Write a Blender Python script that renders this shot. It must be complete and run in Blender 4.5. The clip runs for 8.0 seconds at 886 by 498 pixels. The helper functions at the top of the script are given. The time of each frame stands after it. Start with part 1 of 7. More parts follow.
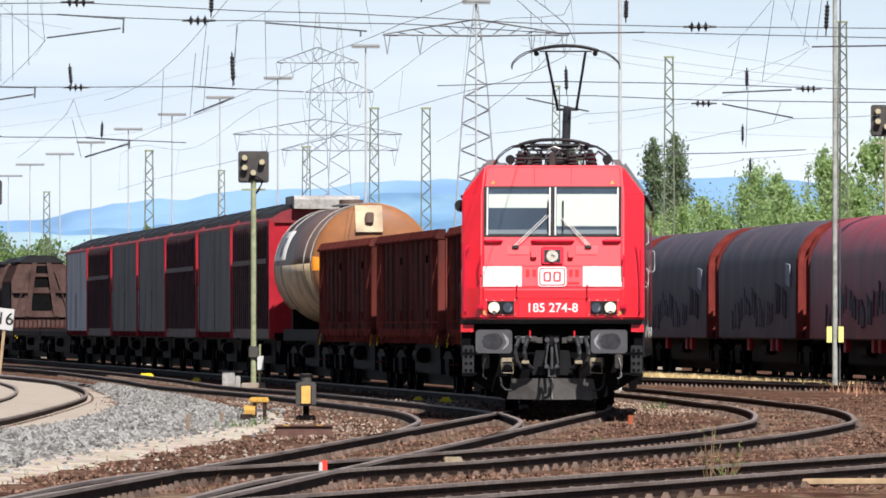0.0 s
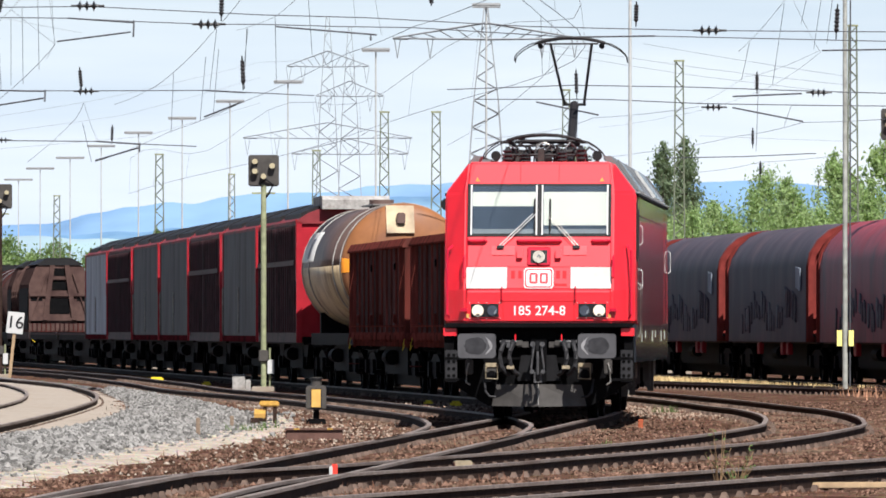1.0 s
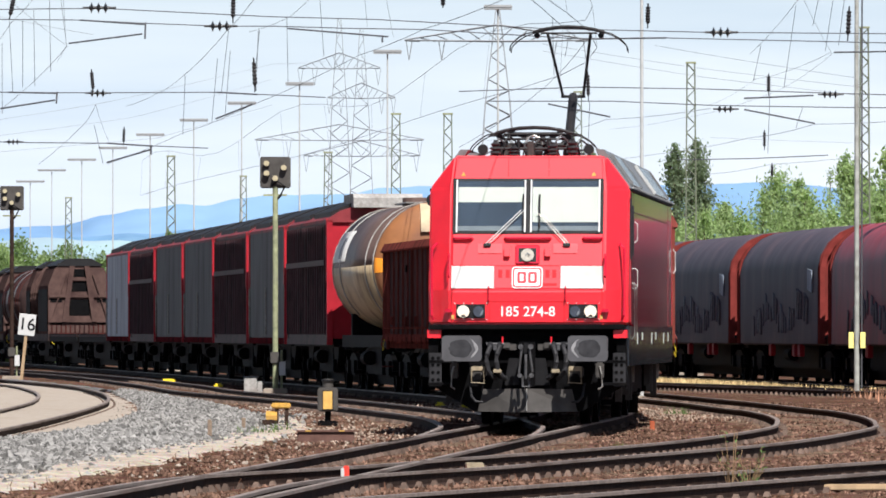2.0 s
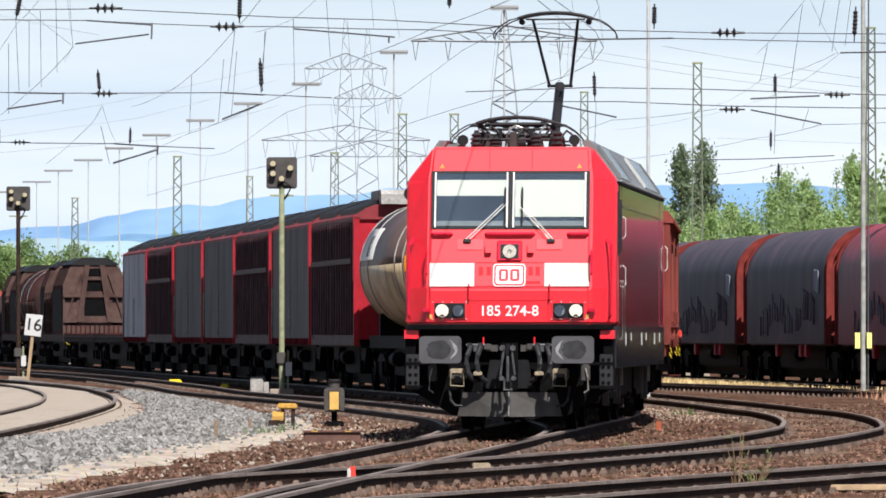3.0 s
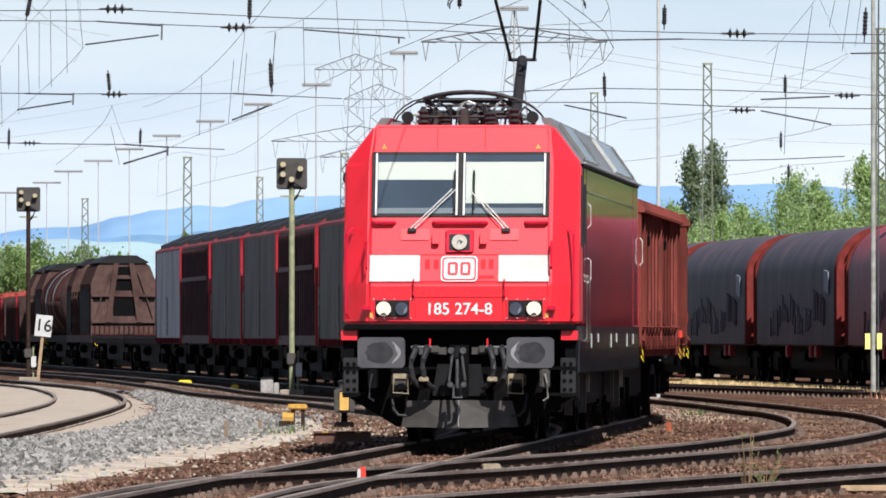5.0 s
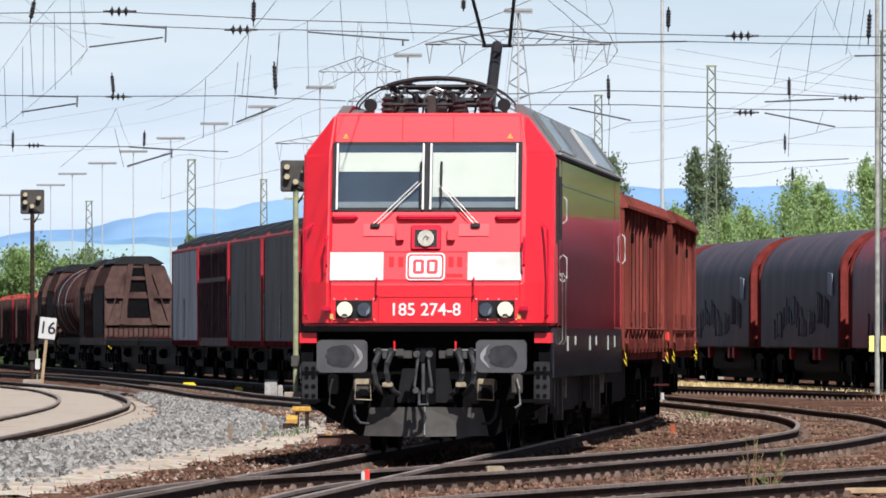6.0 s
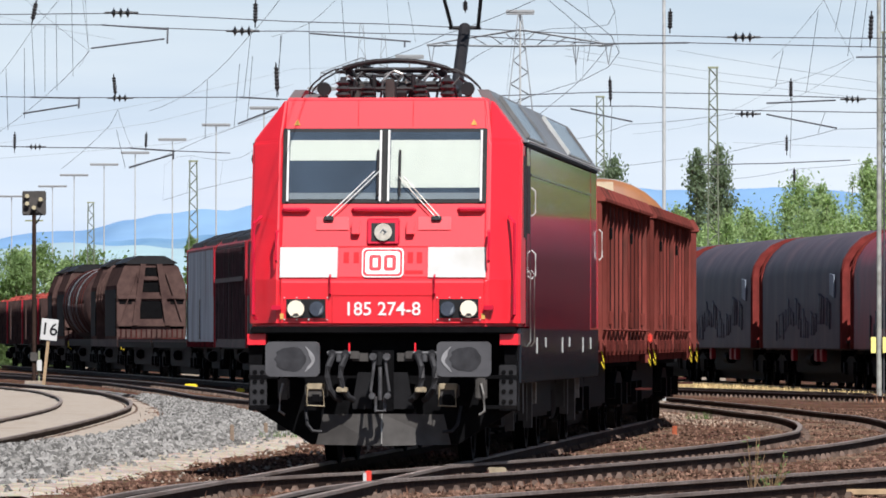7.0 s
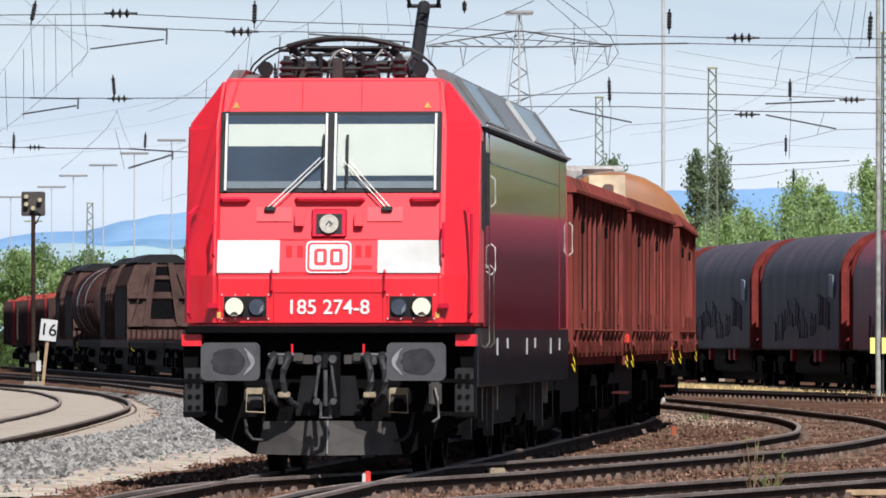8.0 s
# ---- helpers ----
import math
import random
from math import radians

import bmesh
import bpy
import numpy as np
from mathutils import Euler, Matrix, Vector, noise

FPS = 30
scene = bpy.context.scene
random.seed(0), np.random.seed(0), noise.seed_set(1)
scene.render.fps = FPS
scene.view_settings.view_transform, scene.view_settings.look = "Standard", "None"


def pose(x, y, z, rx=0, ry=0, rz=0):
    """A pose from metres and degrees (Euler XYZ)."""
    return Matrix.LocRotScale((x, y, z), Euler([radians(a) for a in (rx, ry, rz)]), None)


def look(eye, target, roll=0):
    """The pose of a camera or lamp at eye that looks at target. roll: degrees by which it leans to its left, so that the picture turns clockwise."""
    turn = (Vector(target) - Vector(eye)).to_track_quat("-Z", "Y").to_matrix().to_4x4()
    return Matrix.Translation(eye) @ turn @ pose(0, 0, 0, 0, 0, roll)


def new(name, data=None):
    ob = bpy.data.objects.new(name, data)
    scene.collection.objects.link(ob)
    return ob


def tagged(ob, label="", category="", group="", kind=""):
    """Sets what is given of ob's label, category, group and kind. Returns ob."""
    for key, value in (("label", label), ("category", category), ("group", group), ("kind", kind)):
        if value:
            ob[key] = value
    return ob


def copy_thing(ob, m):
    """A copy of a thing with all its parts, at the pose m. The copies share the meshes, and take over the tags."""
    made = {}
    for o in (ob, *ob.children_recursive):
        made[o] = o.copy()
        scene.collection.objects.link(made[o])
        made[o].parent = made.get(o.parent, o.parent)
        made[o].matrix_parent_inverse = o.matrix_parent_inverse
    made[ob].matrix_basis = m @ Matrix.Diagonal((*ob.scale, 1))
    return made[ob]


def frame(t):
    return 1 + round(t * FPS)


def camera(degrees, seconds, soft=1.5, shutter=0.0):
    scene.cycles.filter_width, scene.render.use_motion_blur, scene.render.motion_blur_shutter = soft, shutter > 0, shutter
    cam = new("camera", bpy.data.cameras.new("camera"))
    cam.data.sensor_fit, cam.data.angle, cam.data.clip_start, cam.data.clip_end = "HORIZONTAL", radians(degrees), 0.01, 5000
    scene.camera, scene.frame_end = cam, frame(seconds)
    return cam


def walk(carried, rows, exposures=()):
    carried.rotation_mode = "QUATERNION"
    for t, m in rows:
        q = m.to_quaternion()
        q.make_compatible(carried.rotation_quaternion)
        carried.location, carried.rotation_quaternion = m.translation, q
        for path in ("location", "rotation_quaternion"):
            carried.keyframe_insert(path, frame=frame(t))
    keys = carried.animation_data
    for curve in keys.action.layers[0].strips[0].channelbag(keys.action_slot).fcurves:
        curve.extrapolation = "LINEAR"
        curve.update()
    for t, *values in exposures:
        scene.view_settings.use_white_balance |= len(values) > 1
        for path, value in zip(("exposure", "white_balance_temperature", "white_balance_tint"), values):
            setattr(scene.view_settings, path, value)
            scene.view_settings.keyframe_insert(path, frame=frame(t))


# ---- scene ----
EYE = (0.0, 0.0, 1.3)
cam = camera(6.0, 8.0, soft=1.7)


def aim(pan, tilt, roll=0):
    """A pose of the camera from its slopes to the right and upwards."""
    return look(EYE, (EYE[0] + 100 * pan, 100.0, EYE[2] + 100 * tilt), roll)


# seconds, slope to the right, slope upwards
PAN = [(0.0, 0.00521, 0.00922), (0.5, 0.00468, 0.00934), (1.0, 0.00401, 0.00966), (1.5, 0.00328, 0.00981),
       (2.0, 0.00263, 0.00988), (2.5, 0.00218, 0.00991), (3.0, 0.00187, 0.00993), (3.5, 0.00156, 0.00993), (4.0, 0.00133, 0.00993),
       (4.5, 0.00101, 0.00994), (5.0, 0.00068, 0.01002), (5.5, 0.00040, 0.01016), (6.0, 0.00021, 0.01030), (6.5, 0.00009, 0.01037),
       (7.0, 0.0, 0.01046), (7.5, -0.00006, 0.01047), (8.0, 0.00010, 0.01053)]
walk(cam, [(t, aim(p, u)) for t, p, u in PAN], exposures=[(0.0, 0.74, 6250, 13.0), (1.5, 0.74, 6250, 13.0), (4.5, 0.68, 6200, 13.0), (6.0, 0.63, 6150, 13.0), (8.0, 0.54, 6100, 13.0)])

# ---- light ----
SUN_WAY = Vector((0.25, -0.74, 1.0)).normalized()
world = bpy.data.worlds.new("world")
scene.world = world
world.use_nodes = True
wn = world.node_tree.nodes
sky = wn.new("ShaderNodeTexSky")
sky.sky_type = "NISHITA"
sky.sun_disc = False
sky.sun_elevation = math.asin(SUN_WAY.z)
sky.sun_rotation = math.atan2(SUN_WAY.x, SUN_WAY.y)
sky.air_density, sky.dust_density, sky.ozone_density = 1.0, 0.8, 1.0
wn["Background"].inputs["Strength"].default_value = 0.042
wl = world.node_tree.links
wl.new(sky.outputs[0], wn["Background"].inputs["Color"])
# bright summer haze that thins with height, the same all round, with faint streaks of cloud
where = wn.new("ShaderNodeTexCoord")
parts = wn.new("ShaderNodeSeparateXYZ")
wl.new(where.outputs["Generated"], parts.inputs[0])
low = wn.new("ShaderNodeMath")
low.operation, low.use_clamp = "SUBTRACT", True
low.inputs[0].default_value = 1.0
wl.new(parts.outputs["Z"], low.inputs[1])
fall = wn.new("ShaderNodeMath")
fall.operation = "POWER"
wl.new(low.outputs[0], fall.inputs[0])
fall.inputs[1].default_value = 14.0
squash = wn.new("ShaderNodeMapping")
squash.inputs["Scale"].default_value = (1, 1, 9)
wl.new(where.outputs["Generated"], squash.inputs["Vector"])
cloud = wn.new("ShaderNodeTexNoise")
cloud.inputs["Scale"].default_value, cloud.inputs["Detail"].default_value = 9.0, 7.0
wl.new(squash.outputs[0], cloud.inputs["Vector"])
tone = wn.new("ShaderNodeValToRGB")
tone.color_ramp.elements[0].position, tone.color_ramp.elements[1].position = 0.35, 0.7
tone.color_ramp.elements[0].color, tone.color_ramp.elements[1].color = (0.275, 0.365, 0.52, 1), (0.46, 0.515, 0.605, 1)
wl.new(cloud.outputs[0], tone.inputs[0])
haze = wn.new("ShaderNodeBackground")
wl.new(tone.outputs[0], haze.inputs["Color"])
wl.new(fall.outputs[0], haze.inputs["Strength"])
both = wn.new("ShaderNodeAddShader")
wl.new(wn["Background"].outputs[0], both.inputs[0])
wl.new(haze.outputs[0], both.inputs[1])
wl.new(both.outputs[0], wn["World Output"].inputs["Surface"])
sun = new("sun", bpy.data.lights.new("sun", "SUN"))
sun.data.energy, sun.data.angle, sun.data.color = 5.0, radians(0.53), (1.0, 0.95, 0.87)
sun.matrix_world = look(SUN_WAY * 300, (0, 0, 0))

# ---- materials ----
def material(name, base, rough=0.6, metal=0.0, vary=0.25, grain=6.0, bump=0.15, dirt=None, dirt_scale=1.2, dirt_amount=0.4,
             island=0.0, stretch=(1, 1, 1), spec=0.2, coat=0.0, random_tone=0.0):
    """A surface with fine grain and larger stains: base and dirt are linear colours."""
    m = bpy.data.materials.new(name)
    m.use_nodes = True
    nt = m.node_tree
    N, L = nt.nodes, nt.links
    b = N["Principled BSDF"]
    b.inputs["Roughness"].default_value, b.inputs["Metallic"].default_value = rough, metal
    b.inputs["Specular IOR Level"].default_value = spec
    b.inputs["Coat Weight"].default_value = coat
    co = N.new("ShaderNodeTexCoord")
    mp = N.new("ShaderNodeMapping")
    mp.inputs["Scale"].default_value = stretch
    L.new(co.outputs["Object"], mp.inputs["Vector"])

    def noise_tex(scale, detail):
        n = N.new("ShaderNodeTexNoise")
        n.inputs["Scale"].default_value, n.inputs["Detail"].default_value = scale, detail
        L.new(mp.outputs[0], n.inputs["Vector"])
        return n

    def mix(kind, fac, a, c):
        x = N.new("ShaderNodeMix")
        x.data_type, x.blend_type = "RGBA", kind
        for slot, v in ((0, fac), (6, a), (7, c)):
            if isinstance(v, (int, float)):
                x.inputs[slot].default_value = v
            elif isinstance(v, tuple):
                x.inputs[slot].default_value = (*v, 1)
            else:
                L.new(v, x.inputs[slot])
        return x.outputs[2]

    def ramp(sock, lo, hi, c0=(0, 0, 0), c1=(1, 1, 1)):
        r = N.new("ShaderNodeValToRGB")
        r.color_ramp.elements[0].position, r.color_ramp.elements[1].position = lo, hi
        r.color_ramp.elements[0].color, r.color_ramp.elements[1].color = (*c0, 1), (*c1, 1)
        L.new(sock, r.inputs[0])
        return r.outputs[0]

    fine = noise_tex(grain, 5)
    coarse = noise_tex(dirt_scale, 4)
    col = ramp(fine.outputs[0], 0.3, 0.7, tuple(c * (1 - vary) for c in base), tuple(min(1, c * (1 + vary)) for c in base))
    if dirt is not None:
        fac = ramp(coarse.outputs[0], 0.65 - 0.35 * dirt_amount, 0.8 - 0.2 * dirt_amount)
        col = mix("MIX", fac, col, dirt)
    if island or random_tone:
        if island:
            g = N.new("ShaderNodeNewGeometry").outputs["Random Per Island"]
        else:
            g = N.new("ShaderNodeObjectInfo").outputs["Random"]
        k = island or random_tone
        col = mix("MULTIPLY", 1.0, col, ramp(g, 0, 1, (1 - k,) * 3, (1 + k,) * 3))
    L.new(col, b.inputs["Base Color"])
    if bump:
        bp = N.new("ShaderNodeBump")
        bp.inputs["Strength"].default_value, bp.inputs["Distance"].default_value = bump, 0.02
        L.new(fine.outputs[0], bp.inputs["Height"])
        L.new(bp.outputs[0], b.inputs["Normal"])
    return m


def glow(name, colour, strength):
    m = bpy.data.materials.new(name)
    m.use_nodes = True
    b = m.node_tree.nodes["Principled BSDF"]
    b.inputs["Base Color"].default_value = (*colour, 1)
    b.inputs["Emission Color"].default_value = (*colour, 1)
    b.inputs["Emission Strength"].default_value = strength
    return m


M = {}
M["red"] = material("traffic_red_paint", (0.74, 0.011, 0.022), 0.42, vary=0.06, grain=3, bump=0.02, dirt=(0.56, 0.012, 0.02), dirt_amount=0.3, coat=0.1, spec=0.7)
M["letterwhite"] = material("white_lettering", (0.74, 0.74, 0.72), 0.45, vary=0.04, bump=0.0)
M["pink"] = material("faded_red_paint", (0.75, 0.10, 0.11), 0.4, vary=0.06, grain=3, bump=0.02)
M["ghost"] = material("painted_over_letters", (0.5, 0.015, 0.02), 0.4, vary=0.08, bump=0.0)
# same red as the nose, with grime and grazing shade put into the colour
M["sidered"] = material("glossy_red_side_with_shade", (0.26, 0.012, 0.024), 0.055, vary=0.10, grain=2, bump=0.0, dirt=(0.17, 0.022, 0.026), dirt_amount=0.4, spec=0.5)
M["sillred"] = material("sooty_red_sill", (0.10, 0.016, 0.02), 0.6, vary=0.2, grain=4, dirt=(0.03, 0.014, 0.015), dirt_amount=0.5, spec=0.0)
M["skirt"] = material("dark_grey_skirt_paint", (0.018, 0.022, 0.030), 0.14, vary=0.2, grain=5, bump=0.0, dirt=(0.025, 0.025, 0.027), dirt_amount=0.5, spec=0.4)
M["roofgrey"] = material("grey_roof_paint", (0.15, 0.16, 0.17), 0.5, vary=0.2, grain=4, dirt=(0.13, 0.12, 0.11), dirt_amount=0.5)
M["white"] = material("white_paint", (0.52, 0.525, 0.51), 0.45, vary=0.04, bump=0.02, dirt=(0.42, 0.41, 0.37), dirt_amount=0.2)
M["faintwhite"] = material("worn_white_stencil", (0.34, 0.27, 0.23), 0.7, vary=0.3, grain=12, dirt=(0.25, 0.08, 0.05), dirt_scale=5, dirt_amount=0.5)
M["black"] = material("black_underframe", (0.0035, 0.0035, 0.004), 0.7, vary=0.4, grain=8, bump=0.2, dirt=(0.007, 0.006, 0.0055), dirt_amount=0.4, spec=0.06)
M["silverpaint"] = material("bright_silver_paint", (0.62, 0.62, 0.60), 0.4, vary=0.06, bump=0.0)
M["hosegrey"] = material("dusty_rubber_hose", (0.022, 0.022, 0.024), 0.6, vary=0.25, grain=9)
M["steel"] = material("worn_steel", (0.28, 0.27, 0.25), 0.45, metal=0.7, vary=0.3, grain=12, dirt=(0.12, 0.08, 0.05), dirt_amount=0.4)
M["plough"] = material("grey_plough_steel", (0.060, 0.056, 0.052), 0.55, vary=0.2, grain=6, dirt=(0.025, 0.022, 0.02), dirt_amount=0.5)
M["bufferface"] = material("greased_buffer_face", (0.085, 0.085, 0.09), 0.5, vary=0.25, grain=3, dirt=(0.06, 0.06, 0.064), dirt_scale=3, dirt_amount=0.6)
M["grease"] = material("black_buffer_grease", (0.035, 0.035, 0.038), 0.4, vary=0.3, grain=8)
M["hookiron"] = material("dark_worn_iron", (0.085, 0.085, 0.088), 0.45, metal=0.3, vary=0.3, grain=12)
M["greaseless"] = material("bare_buffer_patch", (0.24, 0.24, 0.245), 0.5, vary=0.2, grain=8)
M["rubber"] = material("black_rubber", (0.009, 0.009, 0.010), 0.6, vary=0.2, spec=0.3)
M["panelgrey"] = material("grey_desk_panel", (0.16, 0.18, 0.20), 0.7, vary=0.1)
M["farwire"] = material("grey_conductor", (0.30, 0.32, 0.34), 0.6, vary=0.1, bump=0.0)
M["blind"] = material("cream_roller_blind", (0.50, 0.51, 0.47), 0.7, vary=0.04, bump=0.0)
M["cabin"] = material("cab_interior_shade", (0.028, 0.042, 0.065), 0.7, vary=0.3, grain=2)
M["lamp"] = glow("headlamp_glow", (0.62, 0.54, 0.41), 0.34)
M["lens"] = material("dark_lamp_lens", (0.05, 0.06, 0.08), 0.08, vary=0.2, bump=0.0)
M["copper"] = material("panto_dark_metal", (0.018, 0.017, 0.018), 0.55, metal=0.0, vary=0.3)
M["brown"] = material("rust_brown_wagon", (0.165, 0.042, 0.034), 0.7, vary=0.25, grain=5, bump=0.1, dirt=(0.055, 0.024, 0.02), dirt_amount=0.45, dirt_scale=2.5, random_tone=0.35, stretch=(1, 1, 0.35), spec=0.0)
M["hoopbrown"] = material("dull_red_brown_hoop", (0.17, 0.033, 0.028), 0.65, vary=0.2, grain=5, bump=0.1, dirt=(0.11, 0.028, 0.024), dirt_amount=0.45, spec=0.0)
# darker rust; on the open wagons it holds the shade between the ribs
M["brownpanel"] = material("dark_rust_with_shade", (0.062, 0.018, 0.016), 0.75, vary=0.3, grain=4, bump=0.1, dirt=(0.022, 0.011, 0.011), dirt_amount=0.55, dirt_scale=1.6, stretch=(1, 1, 0.25), spec=0.03)
M["deepgrey"] = material("shade_dark_grey_steel", (0.009, 0.009, 0.010), 0.6, vary=0.3, grain=6, spec=0.15)
M["darkbrown"] = material("sooty_brown_wagon", (0.050, 0.029, 0.026), 0.7, vary=0.25, grain=4, bump=0.1, dirt=(0.024, 0.016, 0.016), dirt_amount=0.5, spec=0.12)
M["hoodbrown"] = material("dusty_brown_hood", (0.088, 0.055, 0.048), 0.7, vary=0.2, grain=4, bump=0.1, dirt=(0.05, 0.03, 0.028), dirt_amount=0.45, spec=0.0)
# nose red made darker: shade on rails and housing is put into the colour
M["crimson"] = material("crimson_shaded_paint", (0.50, 0.010, 0.035), 0.4, vary=0.08, grain=3, bump=0.0)
M["tankbrown"] = material("ochre_brown_tank_paint", (0.25, 0.105, 0.042), 0.5, vary=0.12, grain=3, bump=0.03, dirt=(0.2, 0.09, 0.05), dirt_amount=0.45)
M["tankside"] = material("sooty_tank_shell", (0.125, 0.082, 0.07), 0.5, vary=0.15, grain=3, dirt=(0.08, 0.055, 0.05), dirt_amount=0.45)
M["tanklow"] = material("cream_lower_tank_shell", (0.42, 0.33, 0.20), 0.5, vary=0.15, grain=3, dirt=(0.2, 0.14, 0.09), dirt_amount=0.5)
M["orange"] = material("orange_band", (0.9, 0.32, 0.03), 0.5, vary=0.05)
M["wallgrey"] = material("grey_sliding_wall", (0.070, 0.073, 0.078), 0.55, metal=0.0, vary=0.12, grain=2, dirt=(0.028, 0.027, 0.03), dirt_amount=0.5, stretch=(1, 1, 0.3), spec=0.05)
M["walllight"] = material("pale_blue_grey_wall", (0.27, 0.31, 0.37), 0.45, vary=0.15, grain=3, dirt=(0.10, 0.105, 0.12), dirt_amount=0.45, stretch=(1, 1, 0.2), spec=0.05)
M["walldark"] = material("dark_ribbed_wall", (0.058, 0.026, 0.031), 0.6, vary=0.25, grain=3, dirt=(0.022, 0.014, 0.015), dirt_amount=0.5, spec=0.12)
M["wagonred"] = material("wagon_red", (0.33, 0.016, 0.026), 0.5, vary=0.15, grain=3, dirt=(0.25, 0.03, 0.03), dirt_amount=0.35, spec=0.15)
M["roofred"] = material("sooty_red_roof", (0.20, 0.03, 0.035), 0.6, vary=0.2, grain=3, dirt=(0.08, 0.03, 0.03), dirt_amount=0.5)
M["bracketbeige"] = material("worn_beige_paint", (0.30, 0.25, 0.17), 0.6, vary=0.3, grain=10)
M["tarp"] = material("dark_tarpaulin", (0.068, 0.057, 0.071), 0.55, vary=0.2, grain=1.5, bump=0.1, dirt=(0.115, 0.078, 0.088), dirt_amount=0.45, stretch=(1, 1, 0.4), spec=0.15)
M["tarpred"] = material("maroon_tarpaulin", (0.26, 0.045, 0.06), 0.5, vary=0.2, grain=1.5, bump=0.1, dirt=(0.13, 0.05, 0.06), dirt_amount=0.5, stretch=(1, 1, 0.5), spec=0.25)
M["wornochre"] = material("worn_ochre_paint", (0.46, 0.27, 0.06), 0.6, vary=0.25, grain=20, dirt=(0.16, 0.10, 0.06), dirt_amount=0.4)
M["greywood"] = material("weathered_grey_wood", (0.20, 0.15, 0.11), 0.85, vary=0.25, grain=25)
M["graffiti"] = material("blue_grey_graffiti", (0.105, 0.112, 0.135), 0.55, vary=0.25)
M["scrawldark"] = material("dark_teal_graffiti", (0.074, 0.066, 0.080), 0.55, vary=0.25)
# rust, darkened so the web holds the shade under the rail head
M["rail"] = material("rusty_rail_side", (0.038, 0.024, 0.019), 0.8, vary=0.35, grain=10, bump=0.1, dirt=(0.022, 0.015, 0.013), dirt_scale=0.8, dirt_amount=0.45, spec=0.05)
M["railtop"] = material("dull_rail_head", (0.20, 0.165, 0.145), 0.65, metal=0.1, vary=0.3, grain=15, dirt=(0.11, 0.08, 0.065), dirt_scale=0.5, dirt_amount=0.45, spec=0.2)
M["sleeper"] = material("weathered_sleeper", (0.12, 0.085, 0.06), 0.85, vary=0.3, grain=8, bump=0.4, random_tone=0.25, spec=0.0)
M["clip"] = material("rusty_rail_clip", (0.105, 0.075, 0.060), 0.8, vary=0.3, island=0.4, spec=0.05)
M["concrete"] = material("pale_concrete", (0.32, 0.275, 0.225), 0.85, vary=0.12, grain=6, dirt=(0.27, 0.22, 0.17), dirt_amount=0.4)
M["mastgalv"] = material("pale_weathered_mast_steel", (0.33, 0.34, 0.31), 0.55, metal=0.1, vary=0.25, grain=5, dirt=(0.16, 0.16, 0.13), dirt_amount=0.35)
M["galv"] = material("galvanised_mast_steel", (0.17, 0.18, 0.15), 0.5, metal=0.2, vary=0.15, grain=8)
M["greenmast"] = material("mossy_green_mast_paint", (0.27, 0.29, 0.17), 0.65, vary=0.25, grain=8, dirt=(0.2, 0.2, 0.15), dirt_amount=0.4)
M["mastgreen"] = material("dull_green_mast_paint", (0.14, 0.16, 0.11), 0.65, vary=0.25, grain=8)
M["palegalv"] = material("pale_weathered_zinc", (0.42, 0.43, 0.42), 0.6, vary=0.12, grain=4)
M["lamphead"] = material("pale_lamp_head", (0.30, 0.31, 0.31), 0.5, vary=0.05)
# pylon steel is lightened: distance haze is put into its colour
M["hazysteel"] = material("haze_paled_pylon_steel", (0.25, 0.27, 0.28), 0.7, vary=0.1, grain=1)
M["wire"] = material("dark_wire", (0.075, 0.078, 0.085), 0.6, vary=0.1, bump=0.0)
M["insul"] = material("brown_insulator", (0.03, 0.029, 0.03), 0.3, vary=0.2)
M["yellow"] = material("yellow_paint", (0.72, 0.56, 0.03), 0.5, vary=0.1)
M["ochre"] = material("ochre_signal_pane", (0.58, 0.36, 0.10), 0.5, vary=0.12)
M["signalgrey"] = material("dark_grey_signal_box", (0.065, 0.060, 0.055), 0.6, vary=0.2)
M["wood"] = material("weathered_wood_post", (0.35, 0.25, 0.15), 0.8, vary=0.2, grain=8)
M["cabinetgrey"] = material("weathered_grey_cabinet", (0.33, 0.32, 0.30), 0.7, vary=0.2, grain=12, dirt=(0.16, 0.13, 0.11), dirt_amount=0.45)
M["box"] = material("light_grey_cabinet", (0.45, 0.45, 0.43), 0.6, vary=0.1)
M["rustpost"] = material("faded_orange_red_paint", (0.36, 0.09, 0.04), 0.7, vary=0.25, grain=20)
M["postred"] = material("red_marker_paint", (0.65, 0.06, 0.04), 0.6, vary=0.15)


def glass(name):
    m = bpy.data.materials.new(name)
    m.use_nodes = True
    N, L = m.node_tree.nodes, m.node_tree.links
    N.remove(N["Principled BSDF"])
    tr, gl, mx, fr = N.new("ShaderNodeBsdfTransparent"), N.new("ShaderNodeBsdfGlossy"), N.new("ShaderNodeMixShader"), N.new("ShaderNodeFresnel")
    tr.inputs[0].default_value = (0.92, 0.95, 0.94, 1)
    gl.inputs["Roughness"].default_value = 0.03
    fr.inputs[0].default_value = 1.7
    L.new(fr.outputs[0], mx.inputs[0])
    L.new(tr.outputs[0], mx.inputs[1])
    L.new(gl.outputs[0], mx.inputs[2])
    L.new(mx.outputs[0], N["Material Output"].inputs[0])
    return m


GLASS = glass("windscreen_glass")
M["reflector"] = material("lamp_reflector", (0.42, 0.39, 0.33), 0.3, metal=0.2, vary=0.15, grain=20, bump=0.2)

